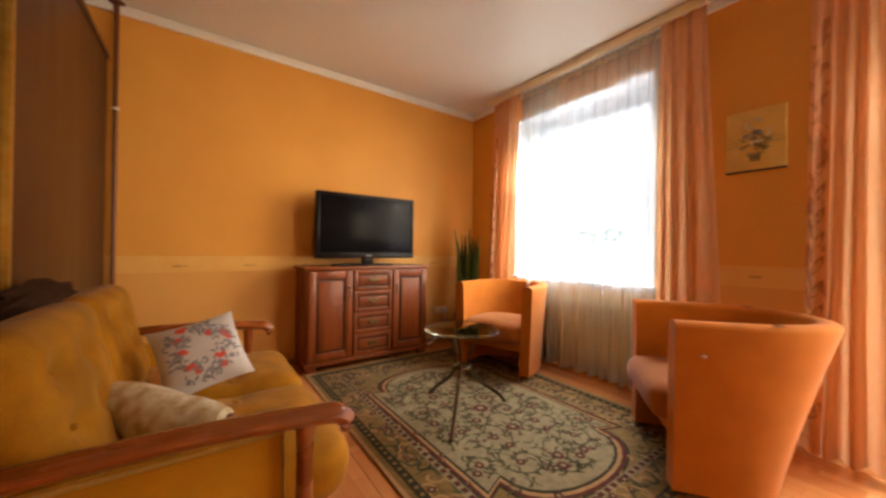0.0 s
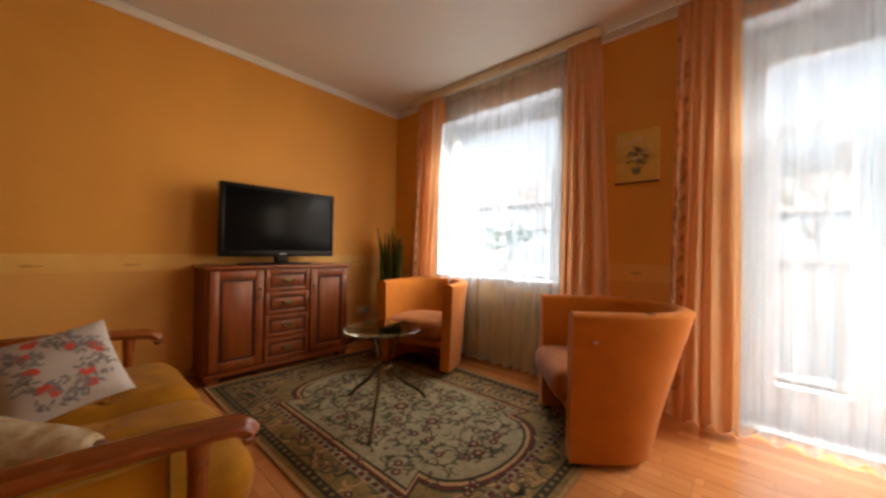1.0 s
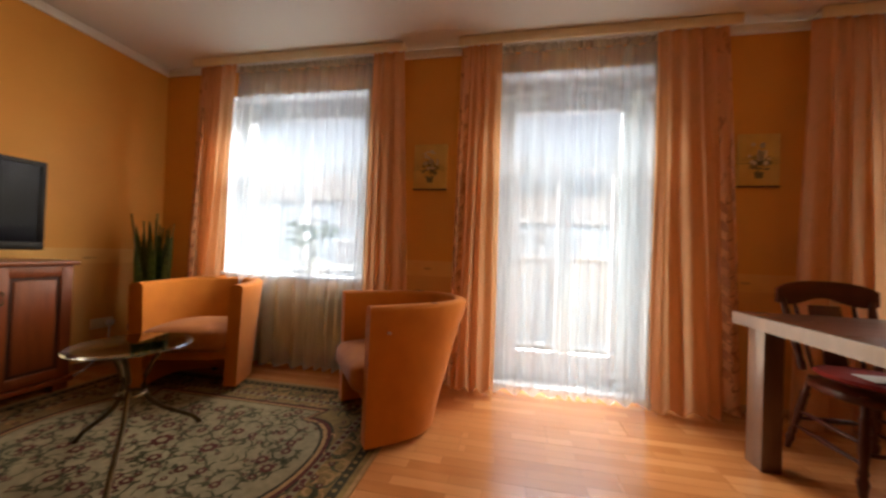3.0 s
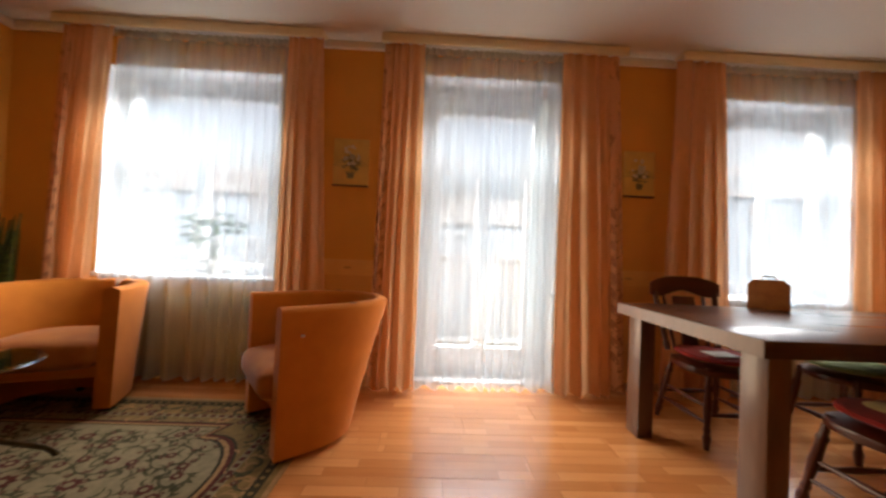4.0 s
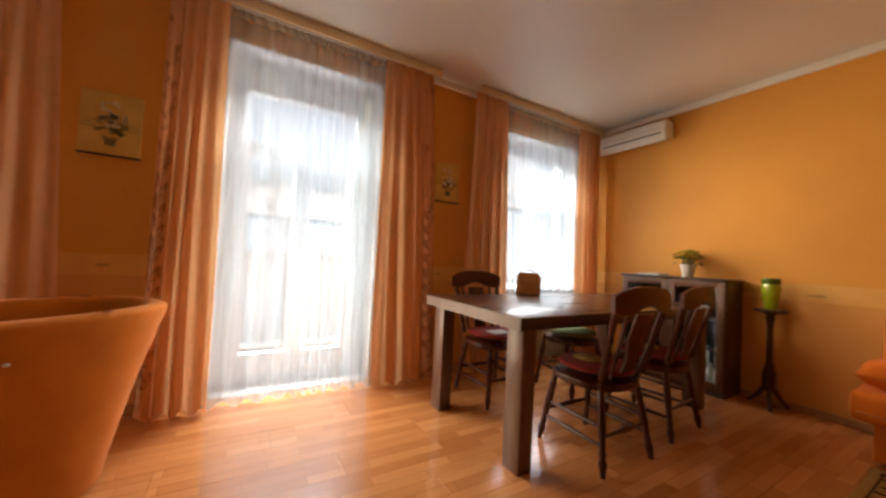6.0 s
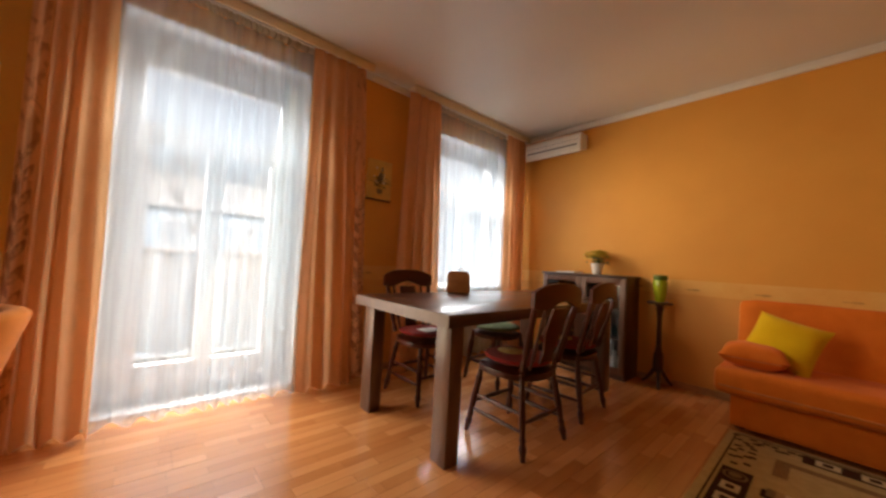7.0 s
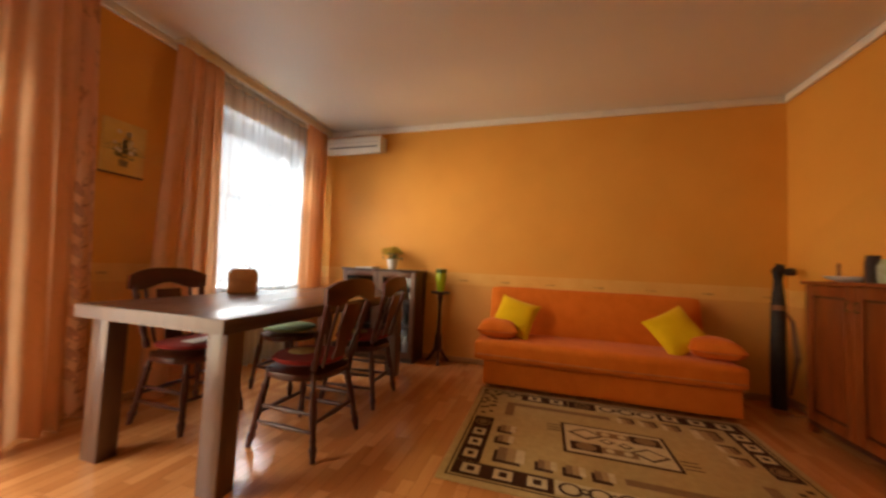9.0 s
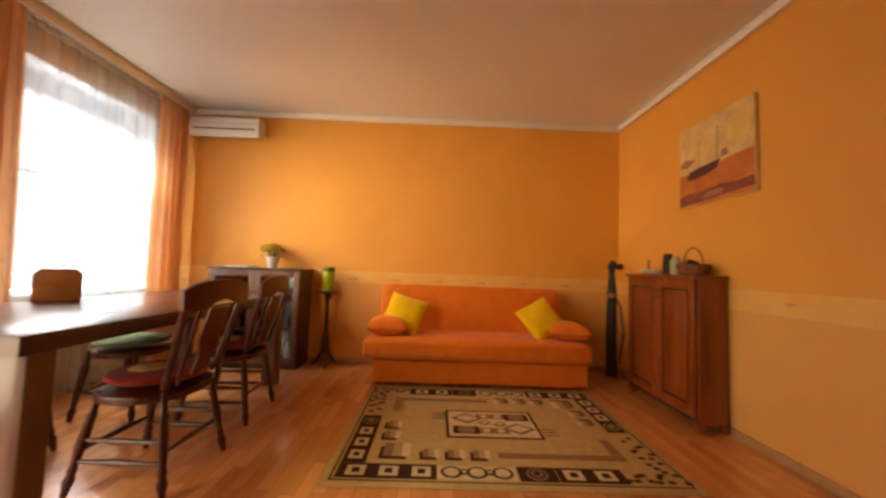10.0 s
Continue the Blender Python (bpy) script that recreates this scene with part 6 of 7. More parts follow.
for k, (yy, w) in enumerate(((2.02, 0.14), (1.93, 0.10))):
    single("paper_stack", box(3.56, yy - w / 2, EZ + 0.0005, 3.74, yy + w / 2, EZ + 0.012 + 0.006 * k, 0.002), M["paper"], "small stack of white papers on the cabinet", "papers")

fp = thing("potted_flowers", 3.66, 1.68, EZ, "yellow flowers in a small white pot on the cabinet", "plant")
part("pot", lathe([(0.042, 0), (0.062, 0.10), (0.066, 0.10), (0.066, 0.115), (0.056, 0.115), (0.052, 0.09)], 3.66, 1.68, EZ, 18), M["potwhite"], fp)
part("soil", lathe([(0.001, 0.09), (0.053, 0.095), (0.001, 0.10)], 3.66, 1.68, EZ, 12), M["soil"], fp)
rng = random.Random(9)
lf, ft = bmesh.new(), bmesh.new()
for k in range(70):
    a, r = rng.uniform(0, 6.28), rng.uniform(0.01, 0.13)
    c = Vector((3.66 + r * math.cos(a), 1.68 + r * math.sin(a), EZ + 0.13 + rng.uniform(0, 0.08) - r * 0.15))
    u = Vector((rng.uniform(-1, 1), rng.uniform(-1, 1), rng.uniform(-0.4, 0.6))).normalized()
    v = u.cross(Vector((rng.uniform(-1, 1), rng.uniform(-1, 1), 1))).normalized()
    prism(disc(0, 0, 0.022, 0.010, 7), 0.001, c, u, v, lf)
for k in range(70):
    a, r = rng.uniform(0, 6.28), rng.uniform(0.0, 0.14)
    c = Vector((3.66 + r * math.cos(a), 1.68 + r * math.sin(a), EZ + 0.225 + rng.uniform(-0.03, 0.03) - r * 0.25))
    for q in range(5):
        u = Vector((math.cos(q * 1.257), math.sin(q * 1.257), rng.uniform(-0.2, 0.5)))
        prism(disc(0.018, 0, 0.018, 0.012, 6), 0.001, c, u.normalized(), u.cross(Vector((0, 0, 1))).normalized(), ft)
part("leaves", lf, M["leaf2"], fp)
part("blossom", ft, M["petal"], fp)
part("stems", tube([(3.66, 1.68, EZ + 0.09), (3.665, 1.675, EZ + 0.16)], 0.012, 6), M["leaf2"], fp)

# pedestal and lime vase
ps = thing("pedestal_stand", 3.68, 1.10, 0, "dark turned wooden pedestal stand on three feet", "stand")
part("column", lathe([(0.034, 0.13), (0.045, 0.17), (0.040, 0.28), (0.028, 0.32), (0.022, 0.36), (0.018, 0.60), (0.024, 0.68), (0.034, 0.70), (0.022, 0.715), (0.05, 0.745)], 3.68, 1.10, 0, 16), M["stand"], ps)
part("top", lathe([(0.001, 0.745), (0.098, 0.745), (0.105, 0.755), (0.098, 0.766), (0.001, 0.766)], 3.68, 1.10, 0, 26), M["stand"], ps)
for k in range(3):
    a = radians(200 + 120 * k)
    pts = [(3.68 + r * math.cos(a), 1.10 + r * math.sin(a), z) for r, z in ((0.02, 0.17), (0.06, 0.10), (0.105, 0.04), (0.135, 0.014))]
    part("foot", tube(pts, [0.020, 0.017, 0.014, 0.014], 10), M["stand"], ps)
vs = thing("lime_vase", 3.68, 1.10, 0.767, "lime green glazed vase with a dark rim on the pedestal", "vase")
part("body", lathe([(0.036, 0), (0.040, 0.01), (0.055, 0.12), (0.060, 0.175), (0.052, 0.20)], 3.68, 1.10, 0.767, 24), M["lime"], vs)
part("rim", lathe([(0.053, 0.20), (0.060, 0.212), (0.056, 0.245), (0.050, 0.245), (0.045, 0.205)], 3.68, 1.10, 0.767, 24), M["limedark"], vs)

# ---------------------------------------------------------------- air conditioner
ac = thing("air_conditioner", 3.74, 2.24, 2.335, "white wall-mounted air conditioner with dark outlet slots", "air conditioner")
prof = [(0, 0.07), (-0.06, 0.052), (-0.10, 0.035), (-0.138, 0.018), (-0.158, 0.034), (-0.168, 0.10), (-0.168, 0.205), (-0.152, 0.228), (0, 0.228)]
part("housing", prism(prof, -0.73, (XE - 0.001, 1.915, 2.335), (1, 0, 0), (0, 0, 1), bevel=0.006), M["ac"], ac)
part("outlet_slot", box(XE - 0.172, 1.955, 2.425, XE - 0.1665, 2.60, 2.437), M["acdark"], ac)
part("intake_line", box(XE - 0.1715, 1.94, 2.487, XE - 0.1665, 2.62, 2.4885), M["acdark"], ac)
part("flap", prism([(-0.105, 0.031), (-0.136, 0.016), (-0.139, 0.012), (-0.108, 0.026)], -0.66, (XE - 0.001, 1.95, 2.335), (1, 0, 0), (0, 0, 1)), M["ac"], ac)

# ---------------------------------------------------------------- orange sofa
SY0, SY1 = -1.40, 0.59
so = thing("sofa_bed", 3.4, (SY0 + SY1) / 2, 0, "orange fabric sofa bed with a plain upright back", "sofa")
part("base_box", soft_box(3.13, SY0 + 0.015, 0.03, 3.74, SY1 - 0.075, 0.245, 0.02, seed=2), M["sofa"], so)
part("seat", soft_box(3.055, SY0, 0.245, 3.64, SY1, 0.42, 0.045, crown=0.015, seed=3, n=18), M["sofa"], so)
part("seam", tube([(3.055, SY0 + 0.03, 0.300), (3.050, -0.4, 0.292), (3.055, SY1 - 0.03, 0.304)], 0.006, 6), M["paint_red"], so)
bb = soft_box(-0.07, SY0 + 0.09, 0.0, 0.07, SY1 - 0.05, 0.50, 0.05, seed=8, n=18)
bmesh.ops.transform(bb, matrix=Matrix.Translation((3.595, 0, 0.37)) @ Matrix.Rotation(radians(13), 4, "Y"), verts=bb.verts)
part("backrest", bb, M["sofa"], so)
for y in (SY0 + 0.12, SY1 - 0.15, -0.42):
    part("foot", box(3.22, y, 0, 3.27, y + 0.05, 0.032), M["sofa_dark"], so)
    part("foot", box(3.66, y, 0, 3.71, y + 0.05, 0.032), M["sofa_dark"], so)


def bolster(y, turn, label):
    p = thing("bolster_cushion", 3.28, y, 0.41, label, "cushion", "orange bolster cushions")
    part("cover", cushion(0.34, 0.36, 0.17, pose(3.29, y, 0.50, 0, 0, turn), puff=0.42, seed=int(10 * y) + 20), M["sofa"], p)
    part("seam", tube([(3.125, y - 0.15, 0.49), (3.118, y, 0.489), (3.125, y + 0.15, 0.49)], 0.004, 6), M["paint_red"], p)


bolster(0.41, 4, "orange bolster cushion lying at the sofa's end")
bolster(-1.25, -8, "orange bolster cushion lying at the sofa's end")
for nm, m in (("a", facing((3.36, 0.27, 0.605), (-0.82, 0.0, 0.55), (0, -1, 0), -17)), ("b", facing((3.36, -1.03, 0.59), (-0.82, 0.0, 0.55), (0, -1, 0), 31))):
    p = thing("throw_pillow", m.translation.x, m.translation.y, 0.42, "bright yellow square pillow leaning on the sofa back", "pillow", "yellow pillows")
    part("cover", cushion(0.37, 0.37, 0.13, m, seed=ord(nm)), M["yellow"], p)


# ---------------------------------------------------------------- geometric rug
RX0, RX1, RY0, RY1 = 1.76, 3.125, -1.36, 0.505
rg = thing("geometric_rug", (RX0 + RX1) / 2, (RY0 + RY1) / 2, 0, "beige rug with dark brown squares, rings and a framed centre", "rug")
part("rug_base", box(RX0, RY0, 0.001, RX1, RY1, 0.009, 0.003), M["rug"], rg)
# u runs along the sofa (from its window end), v from the near edge towards the sofa
LU, LV = RY1 - RY0, RX1 - RX0
dark, mid_b, light, tan_b = bmesh.new(), bmesh.new(), bmesh.new(), bmesh.new()


def put(bm, outline, z=0.0095, turn180=True):
    """A patch and its twin turned half round."""
    flat([(RX0 + v, RY1 - u) for u, v in outline][::-1], z, 0.0012, bm)
    if turn180:
        flat([(RX0 + LV - v, RY1 - LU + u) for u, v in outline][::-1], z, 0.0012, bm)


line = 0.008
for r in (rect(0.04, 0.04, LU - 0.04, 0.04 + line), rect(0.04, 0.04, 0.04 + line, LV - 0.04)):
    put(dark, r)
# near border: three framed squares, rings, spiral block, two squares, scattered dots
bw = 0.125
b0 = 0.062
put(dark, rect(b0, b0, b0 + 0.50, b0 + bw), 0.0094)
for k in range(3):
    u = b0 + 0.045 + k * 0.165
    put(light, rect(u, b0 + 0.022, u + 0.095, b0 + bw - 0.022), 0.0107)
    put(dark, rect(u + 0.028, b0 + 0.042, u + 0.068, b0 + bw - 0.042), 0.0120)
put(light, rect(b0 + 0.505, b0 + 0.006, b0 + 0.905, b0 + bw - 0.006), 0.0094)
for k in range(3):
    c = b0 + 0.575 + k * 0.13
    ring = disc(c, b0 + bw / 2, 0.056, 0.05, 20)
    put(dark, ring, 0.0107)
    put(light, disc(c, b0 + bw / 2, 0.040, 0.035, 20), 0.0120)
for k in range(2):
    c = b0 + 0.64 + k * 0.13
    put(dark, disc(c, b0 + bw / 2, 0.034, 0.028, 4), 0.0133)
    put(light, disc(c, b0 + bw / 2, 0.016, 0.012, 4), 0.0146)
put(dark, rect(b0 + 0.915, b0, b0 + 1.11, b0 + bw), 0.0094)
for k, r in enumerate((0.055, 0.043, 0.031, 0.019)):
    put(mid_b if k % 2 == 0 else dark, disc(b0 + 1.01, b0 + bw / 2, r, r * 0.95, 20), 0.0106 + 0.0012 * k)
put(dark, rect(b0 + 1.115, b0, b0 + 1.46, b0 + bw), 0.0094)
for k in range(2):
    u = b0 + 1.15 + k * 0.165
    put(light, rect(u, b0 + 0.022, u + 0.095, b0 + bw - 0.022), 0.0107)
    put(dark, rect(u + 0.028, b0 + 0.042, u + 0.068, b0 + bw - 0.042), 0.0120)
for u, v in ((1.55, 0.035), (1.60, 0.085), (1.66, 0.03), (1.72, 0.03), (1.70, 0.09), (1.80, 0.025), (1.78, 0.09), (1.72, 0.15), (1.77, 0.20), (1.70, 0.25), (1.78, 0.29), (1.71, 0.33), (1.77, 0.38)):
    put(dark, rect(u, b0 + v - 0.02, u + 0.035, b0 + v + 0.004), 0.0094)
# window-side border: three framed squares, spiral block
put(dark, rect(b0, b0 + bw + 0.004, b0 + bw, b0 + 0.70), 0.0094)
for k in range(3):
    v = b0 + bw + 0.04 + k * 0.135
    put(light, rect(b0 + 0.025, v, b0 + bw - 0.025, v + 0.085), 0.0107)
    put(dark, rect(b0 + 0.046, v + 0.024, b0 + bw - 0.046, v + 0.060), 0.0120)
for k, r in enumerate((0.052, 0.040, 0.028)):
    put(mid_b if k % 2 == 0 else dark, disc(b0 + bw / 2, b0 + 0.62, r, r, 18), 0.0106 + 0.0012 * k)
for u, v in ((0.02, 0.76), (0.07, 0.80), (0.03, 0.87), (0.08, 0.92), (0.02, 0.99), (0.07, 1.05), (0.03, 1.12), (0.09, 1.17), (0.15, 1.20), (0.20, 1.16), (0.26, 1.20)):
    put(dark, rect(b0 + u, b0 + v, b0 + u + 0.03, b0 + v + 0.025), 0.0094)
# inner frame of mid brown and shaded squares
i0 = 0.245
put(mid_b, rect(i0 + 0.66, i0 + 0.02, LU - i0, i0 + 0.075))
put(mid_b, rect(LU - i0 - 0.06, i0 + 0.08, LU - i0, i0 + 0.26))
for (u, v, s) in ((0.02, 0.0, 0.15), (0.24, 0.0, 0.095), (0.38, 0.0, 0.095), (0.52, 0.0, 0.095), (0.0, 0.20, 0.095), (0.0, 0.34, 0.095)):
    put(dark, rect(i0 + u - 0.018, i0 + v - 0.012, i0 + u + s - 0.02, i0 + v + s * 0.75), 0.0094)
    put(mid_b, rect(i0 + u, i0 + v + 0.012, i0 + u + s * 0.35, i0 + v + s), 0.0107)
    put(tan_b, rect(i0 + u + s * 0.35, i0 + v + 0.012, i0 + u + s * 0.68, i0 + v + s), 0.0107)
    put(light, rect(i0 + u + s * 0.68, i0 + v + 0.012, i0 + u + s, i0 + v + s), 0.0107)
# centre medallion
cu, cv = LU / 2 - 0.005, LV / 2 + 0.0
mw, mh = 0.305, 0.20
put(dark, rect(cu - mw, cv - mh, cu + mw, cv + mh), 0.0094, False)
put(light, rect(cu - mw + 0.02, cv - mh + 0.02, cu + mw - 0.02, cv + mh - 0.02), 0.0107, False)
for k in range(3):
    put(dark, rect(cu - mw - 0.09, cv + 0.06 + k * 0.04, cu - mw, cv + 0.068 + k * 0.04), 0.0094)
put(dark, disc(cu - 0.16, cv + 0.07, 0.105, 0.075, 4), 0.0120)
put(light, disc(cu - 0.16, cv + 0.07, 0.080, 0.055, 4), 0.0133)
put(dark, disc(cu - 0.045, cv + 0.01, 0.045, 0.035, 4), 0.0120)
put(light, disc(cu - 0.045, cv + 0.01, 0.028, 0.021, 4), 0.0133)
put(dark, rect(cu - 0.26, cv - 0.15, cu - 0.09, cv - 0.05), 0.0120)
put(mid_b, disc(cu - 0.175, cv - 0.10, 0.058, 0.044, 18), 0.0133)
put(mid_b, rect(cu - 0.09, cv - 0.14, cu + 0.10, cv - 0.07), 0.0120)
for k in range(2):
    put(light, disc(cu - 0.045 + 0.095 * k, cv - 0.105, 0.024, 0.024, 12), 0.0133)
tagged(part("dark_pattern", dark, M["rug_dark"], rg), kind="stuff")
tagged(part("brown_pattern", mid_b, M["rug_mid"], rg), kind="stuff")
tagged(part("light_pattern", light, M["rug_light"], rg), kind="stuff")
tagged(part("tan_pattern", tan_b, M["rug_tan"], rg), kind="stuff")


# ---------------------------------------------------------------- shoe cabinet on the inner wall
QX0, QX1, QY0, QY1, QZ = 2.395, 3.235, YS + 0.018, -1.785, 1.052
rc = thing("shoe_cabinet", (QX0 + QX1) / 2, (QY0 + QY1) / 2, 0, "reddish brown narrow shoe cabinet with two panelled doors", "cabinet")
part("carcass", box(QX0, QY0, 0.06, QX1, QY1 - 0.022, QZ - 0.024, 0.003), M["cherry"], rc)
part("top", box(QX0 - 0.012, QY0, QZ - 0.024, QX1 + 0.012, QY1 + 0.012, QZ, 0.006), M["cherry_h"], rc)
part("plinth", box(QX0 + 0.01, QY1 - 0.04, 0.055, QX1 - 0.01, QY1 - 0.012, 0.085, 0.003), M["groove"], rc)
for x in (QX0, QX1 - 0.05):
    for y in (QY0, QY1 - 0.06):
        part("foot", box(x, y, 0, x + 0.05, y + 0.05, 0.062, 0.006), M["cherry"], rc)
xm3 = (QX0 + QX1) / 2
for a, c in ((QX0 + 0.02, xm3 - 0.002), (xm3 + 0.002, QX1 - 0.02)):
    f = box(a, QY1 - 0.022, 0.09, a + 0.06, QY1, QZ - 0.03, 0.003)
    box(c - 0.06, QY1 - 0.022, 0.09, c, QY1, QZ - 0.03, 0.003, bm=f)
    box(a + 0.06, QY1 - 0.022, 0.09, c - 0.06, QY1, 0.16, 0.003, bm=f)
    box(a + 0.06, QY1 - 0.022, QZ - 0.10, c - 0.06, QY1, QZ - 0.03, 0.003, bm=f)
    d = part("door", f, M["cherry"], rc)
    part("groove", box(a + 0.06, QY1 - 0.02, 0.16, c - 0.06, QY1 - 0.014, QZ - 0.10), M["groove"], d)
    part("panel", box(a + 0.075, QY1 - 0.0135, 0.175, c - 0.075, QY1 - 0.006, QZ - 0.115, 0.003), M["cherry"], d)
    hx = c - 0.03 if c < xm3 + 0.05 else a + 0.03
    part("handle", tube([(hx, QY1, 0.93), (hx, QY1 + 0.018, 0.925), (hx, QY1 + 0.018, 0.875), (hx, QY1, 0.87)], 0.006, 8), M["brass"], d)

bk = thing("wicker_basket", 2.56, -1.89, QZ, "brown wicker basket with a hoop handle and dark cones", "basket")
part("bowl", lathe([(0.07, 0), (0.085, 0.01), (0.098, 0.055), (0.102, 0.075), (0.092, 0.075), (0.085, 0.03), (0.001, 0.022)], 2.56, -1.89, QZ, 22), M["basket"], bk)
part("rim", tube([(2.56 + 0.099 * math.cos(2 * math.pi * k / 24), -1.89 + 0.099 * math.sin(2 * math.pi * k / 24), QZ + 0.074) for k in range(24)], 0.007, 8, close=True), M["basket"], bk)
part("handle", tube([(2.56 + 0.095 * math.cos(math.pi * k / 12), -1.89, QZ + 0.075 + 0.125 * math.sin(math.pi * k / 12)) for k in range(13)], 0.005, 8), M["basket"], bk)
rng = random.Random(4)
for k in range(9):
    a, r = rng.uniform(0, 6.28), rng.uniform(0, 0.06)
    s = rng.uniform(0.018, 0.026)
    single("pine_cone", lathe([(0.2 * s, 0), (0.9 * s, 0.5 * s), (s, s), (0.7 * s, 1.7 * s), (0.15 * s, 2.2 * s)], 2.56 + r * math.cos(a), -1.89 + r * math.sin(a), QZ + 0.045 + rng.uniform(0, 0.02), 10), M["fruit"], "dark dried cone lying in the basket", "cone", "cones in the basket")
single("brown_bottle", lathe([(0.034, 0), (0.036, 0.01), (0.036, 0.12), (0.03, 0.15), (0.03, 0.165), (0.012, 0.165)], 2.80, -1.87, QZ, 16), M["fruit"], "small dark brown bottle on the cabinet", "bottle")
single("pale_jar", lathe([(0.03, 0), (0.036, 0.01), (0.038, 0.10), (0.028, 0.125), (0.022, 0.14), (0.01, 0.14)], 2.73, -1.88, QZ, 16), M["jarglaze"], "small pale green jar on the cabinet", "jar")
single("flat_bowl", lathe([(0.05, 0), (0.11, 0.02), (0.125, 0.035), (0.12, 0.036), (0.05, 0.012), (0.001, 0.01)], 2.98, -1.885, QZ, 24), M["paper"], "flat white dish on the cabinet", "dish")
single("small_figurine", lathe([(0.018, 0), (0.012, 0.02), (0.008, 0.08), (0.011, 0.11), (0.004, 0.13)], 3.10, -1.90, QZ, 12), M["boxwood"], "slim wooden ornament on the cabinet", "ornament")

art = thing("harbour_painting", 2.49, YS, 1.62, "unframed canvas painting of boats in russet and cream", "painting")
AX0, AX1, AZ0, AZ1 = 2.165, 2.83, 1.594, 2.225
part("canvas", box(AX0, YS + 0.001, AZ0, AX1, YS + 0.028, AZ1, 0.003), M["paint_sky"], art)


def dab(outline, z_off, bm=None):
    """Painted areas: shares of the canvas from its left lower corner as one looks at it."""
    return prism([((AX1 - 0.003) - u * (AX1 - AX0 - 0.006), v * (AZ1 - AZ0 - 0.006)) for u, v in outline], -z_off, (0, YS + 0.028, AZ0 + 0.003), (1, 0, 0), (0, 0, 1), bm)


part("painted_shore", dab([(0, 0), (1, 0), (1, 0.46), (0.8, 0.45), (0.55, 0.42), (0.3, 0.40), (0, 0.40)], 0.0010), M["paint_red"], art)
part("painted_bank", dab([(0, 0.0), (1, 0.06), (1, 0.16), (0.8, 0.15), (0.6, 0.17), (0.35, 0.14), (0.15, 0.15), (0, 0.12)], 0.0016), M["ochre"], art)
part("painted_water", dab([(0.36, 0.05), (0.62, 0.06), (0.66, 0.10), (0.58, 0.13), (0.40, 0.11)], 0.0022), M["paint_blue"], art)
part("painted_hull", dab([(0.12, 0.33), (0.20, 0.31), (0.42, 0.33), (0.56, 0.37), (0.60, 0.46), (0.46, 0.45), (0.30, 0.44), (0.16, 0.42)], 0.0022), M["paint_hull"], art)
part("painted_mast", dab([(0.30, 0.45), (0.308, 0.45), (0.312, 0.78), (0.304, 0.78)], 0.0018), M["paint_blue"], art)
part("painted_mast", dab([(0.56, 0.46), (0.575, 0.46), (0.58, 0.84), (0.565, 0.84)], 0.0018), M["paint_blue"], art)
part("painted_cabin", dab([(0.61, 0.47), (0.70, 0.475), (0.69, 0.56), (0.62, 0.55)], 0.0016), M["paint_blue"], art)
part("painted_sail", dab([(0.02, 0.50), (0.14, 0.49), (0.26, 0.55), (0.10, 0.60), (0.03, 0.56)], 0.0014), M["paint_blue"], art)
part("painted_cloud", dab([(0.18, 0.60), (0.34, 0.57), (0.48, 0.63), (0.42, 0.72), (0.24, 0.70)], 0.0012), M["canvas"], art)
part("painted_cloud", dab([(0.66, 0.62), (0.95, 0.60), (0.97, 0.92), (0.82, 0.88), (0.70, 0.76)], 0.0012), M["canvas"], art)

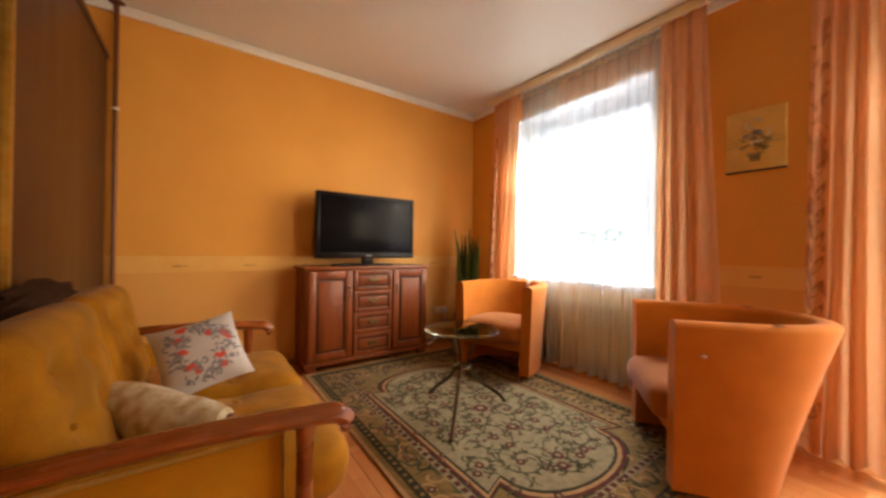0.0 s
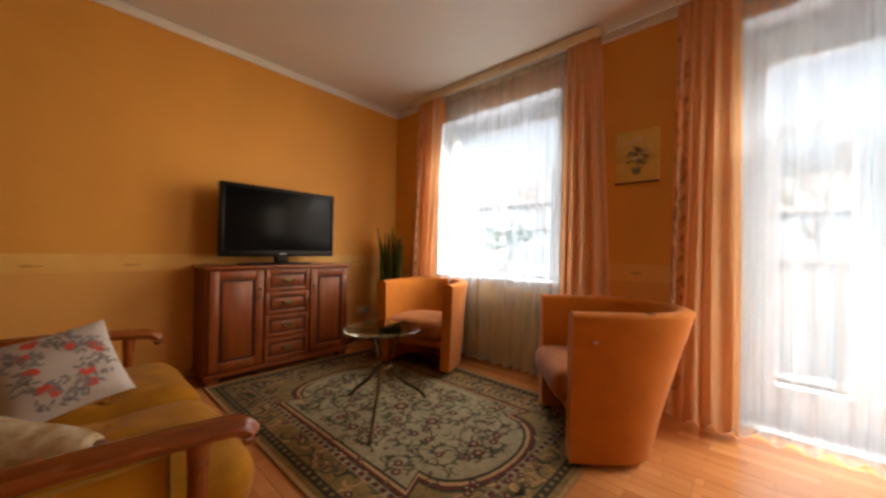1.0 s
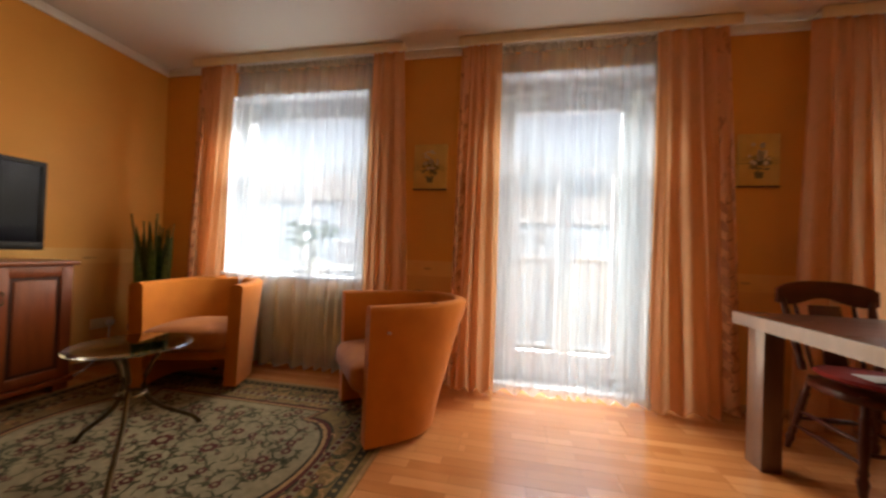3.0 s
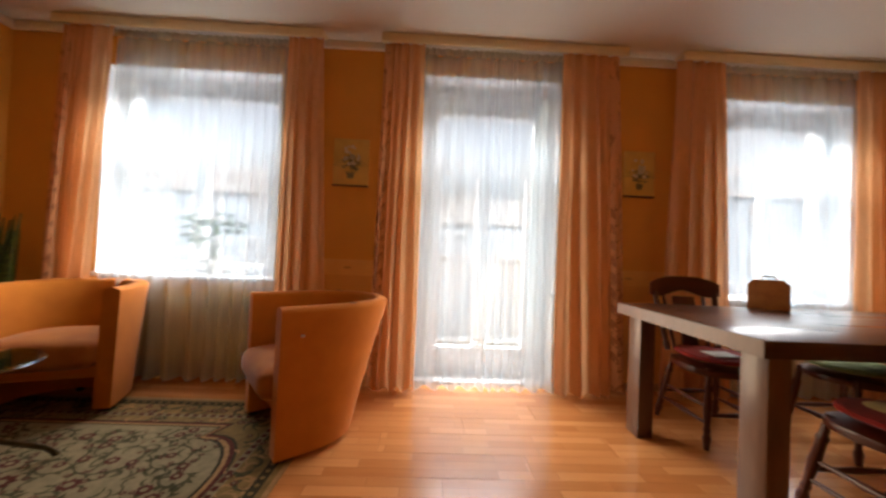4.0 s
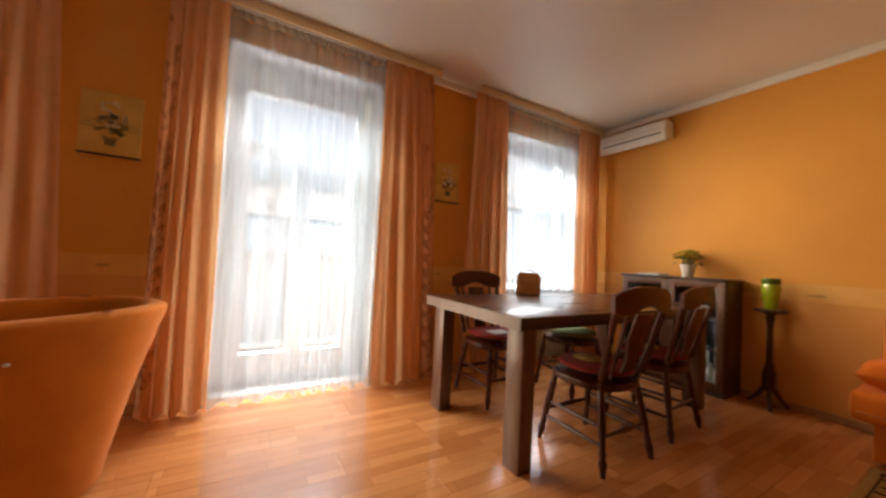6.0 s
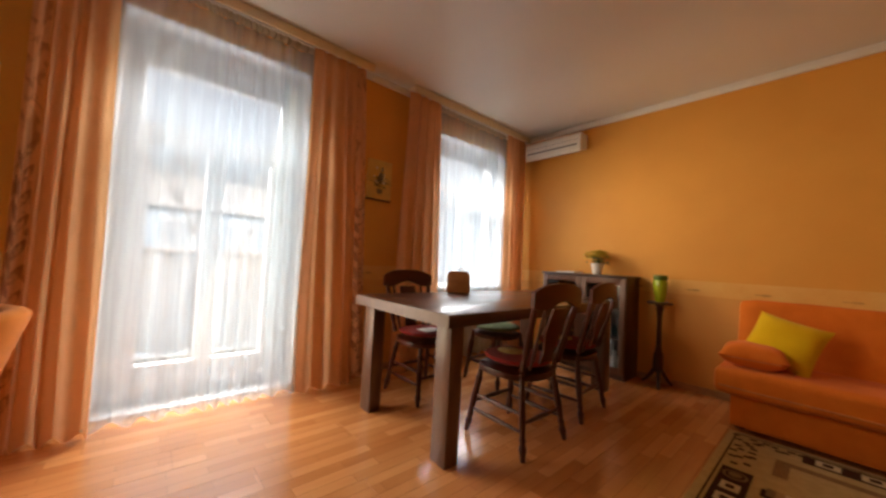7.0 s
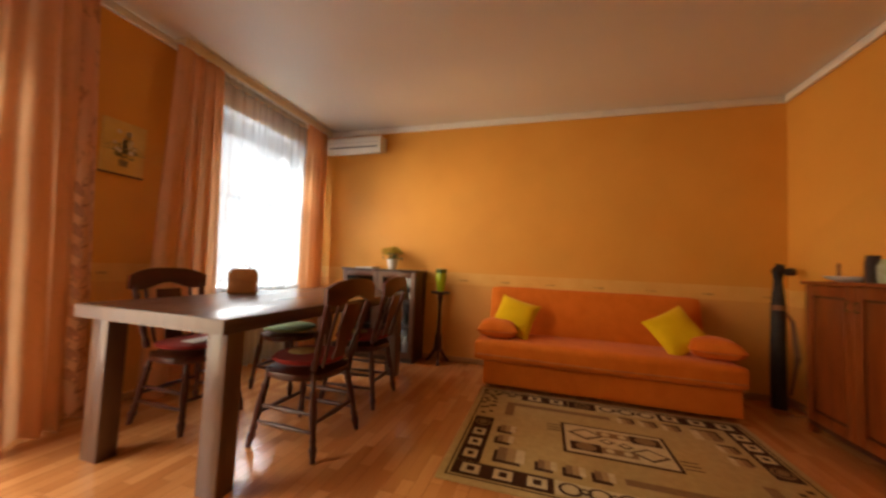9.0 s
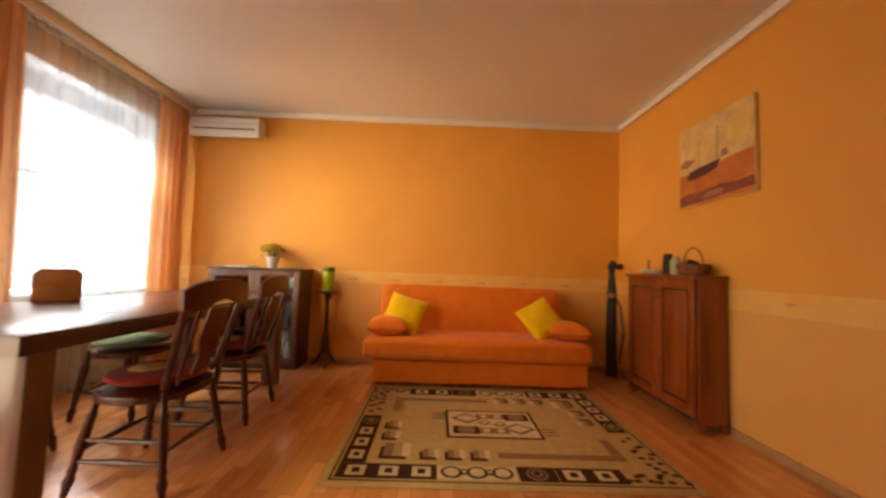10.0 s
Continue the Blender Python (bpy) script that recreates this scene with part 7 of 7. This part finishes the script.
# slim black bag leaning in the corner
gb = thing("golf_bag", 3.56, -1.74, 0, "slim black golf bag leaning in the corner behind the sofa", "bag")
part("body", tube([(3.54, -1.80, 0.03), (3.57, -1.81, 0.4), (3.60, -1.83, 0.80)], [0.052, 0.050, 0.046], 16), M["bag"], gb)
part("collar", tube([(3.60, -1.83, 0.80), (3.605, -1.832, 0.84)], [0.049, 0.050], 16), M["bagbrown"], gb, "brown collar ring")
part("hood", tube([(3.605, -1.832, 0.84), (3.61, -1.835, 1.0), (3.615, -1.835, 1.12), (3.60, -1.85, 1.18)], [0.046, 0.032, 0.042, 0.025], 14), M["bag"], gb)
part("strap", tube([(3.53, -1.87, 0.15), (3.50, -1.90, 0.45), (3.54, -1.89, 0.72), (3.585, -1.86, 0.80)], 0.022, 8, flat=0.3), M["bagbrown"], gb, "brown shoulder strap")
part("club_head", soft_box(3.545, -1.93, 1.09, 3.60, -1.86, 1.15, 0.02, seed=4, n=5), M["bag"], gb)
part("stand_foot", tube([(3.50, -1.82, 0.013), (3.45, -1.86, 0.013), (3.47, -1.93, 0.013)], 0.012, 8), M["chrome"], gb)

# ---------------------------------------------------------------- floor boards
PW, PL = 0.195, 1.285
meshes = {}
rows = int((YN - YS) / PW) + 1


def board_mesh(ln, wd):
    key = (round(ln, 3), round(wd, 3))
    if key not in meshes:
        b = box(0, 0, -0.0078, ln - 0.0008, wd - 0.0008, 0.0, 0.0006, 1)
        me = bpy.data.meshes.new("floor_board")
        b.to_mesh(me)
        b.free()
        me.materials.append(M["floor"])
        meshes[key] = me
    return meshes[key]


for r in range(rows):
    y = YS + r * PW
    wd = min(PW, YN - y)
    x = XW
    first = PL * ((r * 0.37) % 1.0)
    first = first if first > 0.15 else PL
    while x < XE - 0.01:
        ln = min(first if x == XW else PL, XE - x)
        ob = new("floor_board", board_mesh(ln, wd))
        ob.location = (x, y, 0)
        ob.parent = floor
        x += ln
structure("door_threshold", box(-0.10, YN + 0.001, -0.004, 1.02, YN + TH, 0.018, 0.004), M["pvc"], "pale threshold board under the balcony door", "threshold")
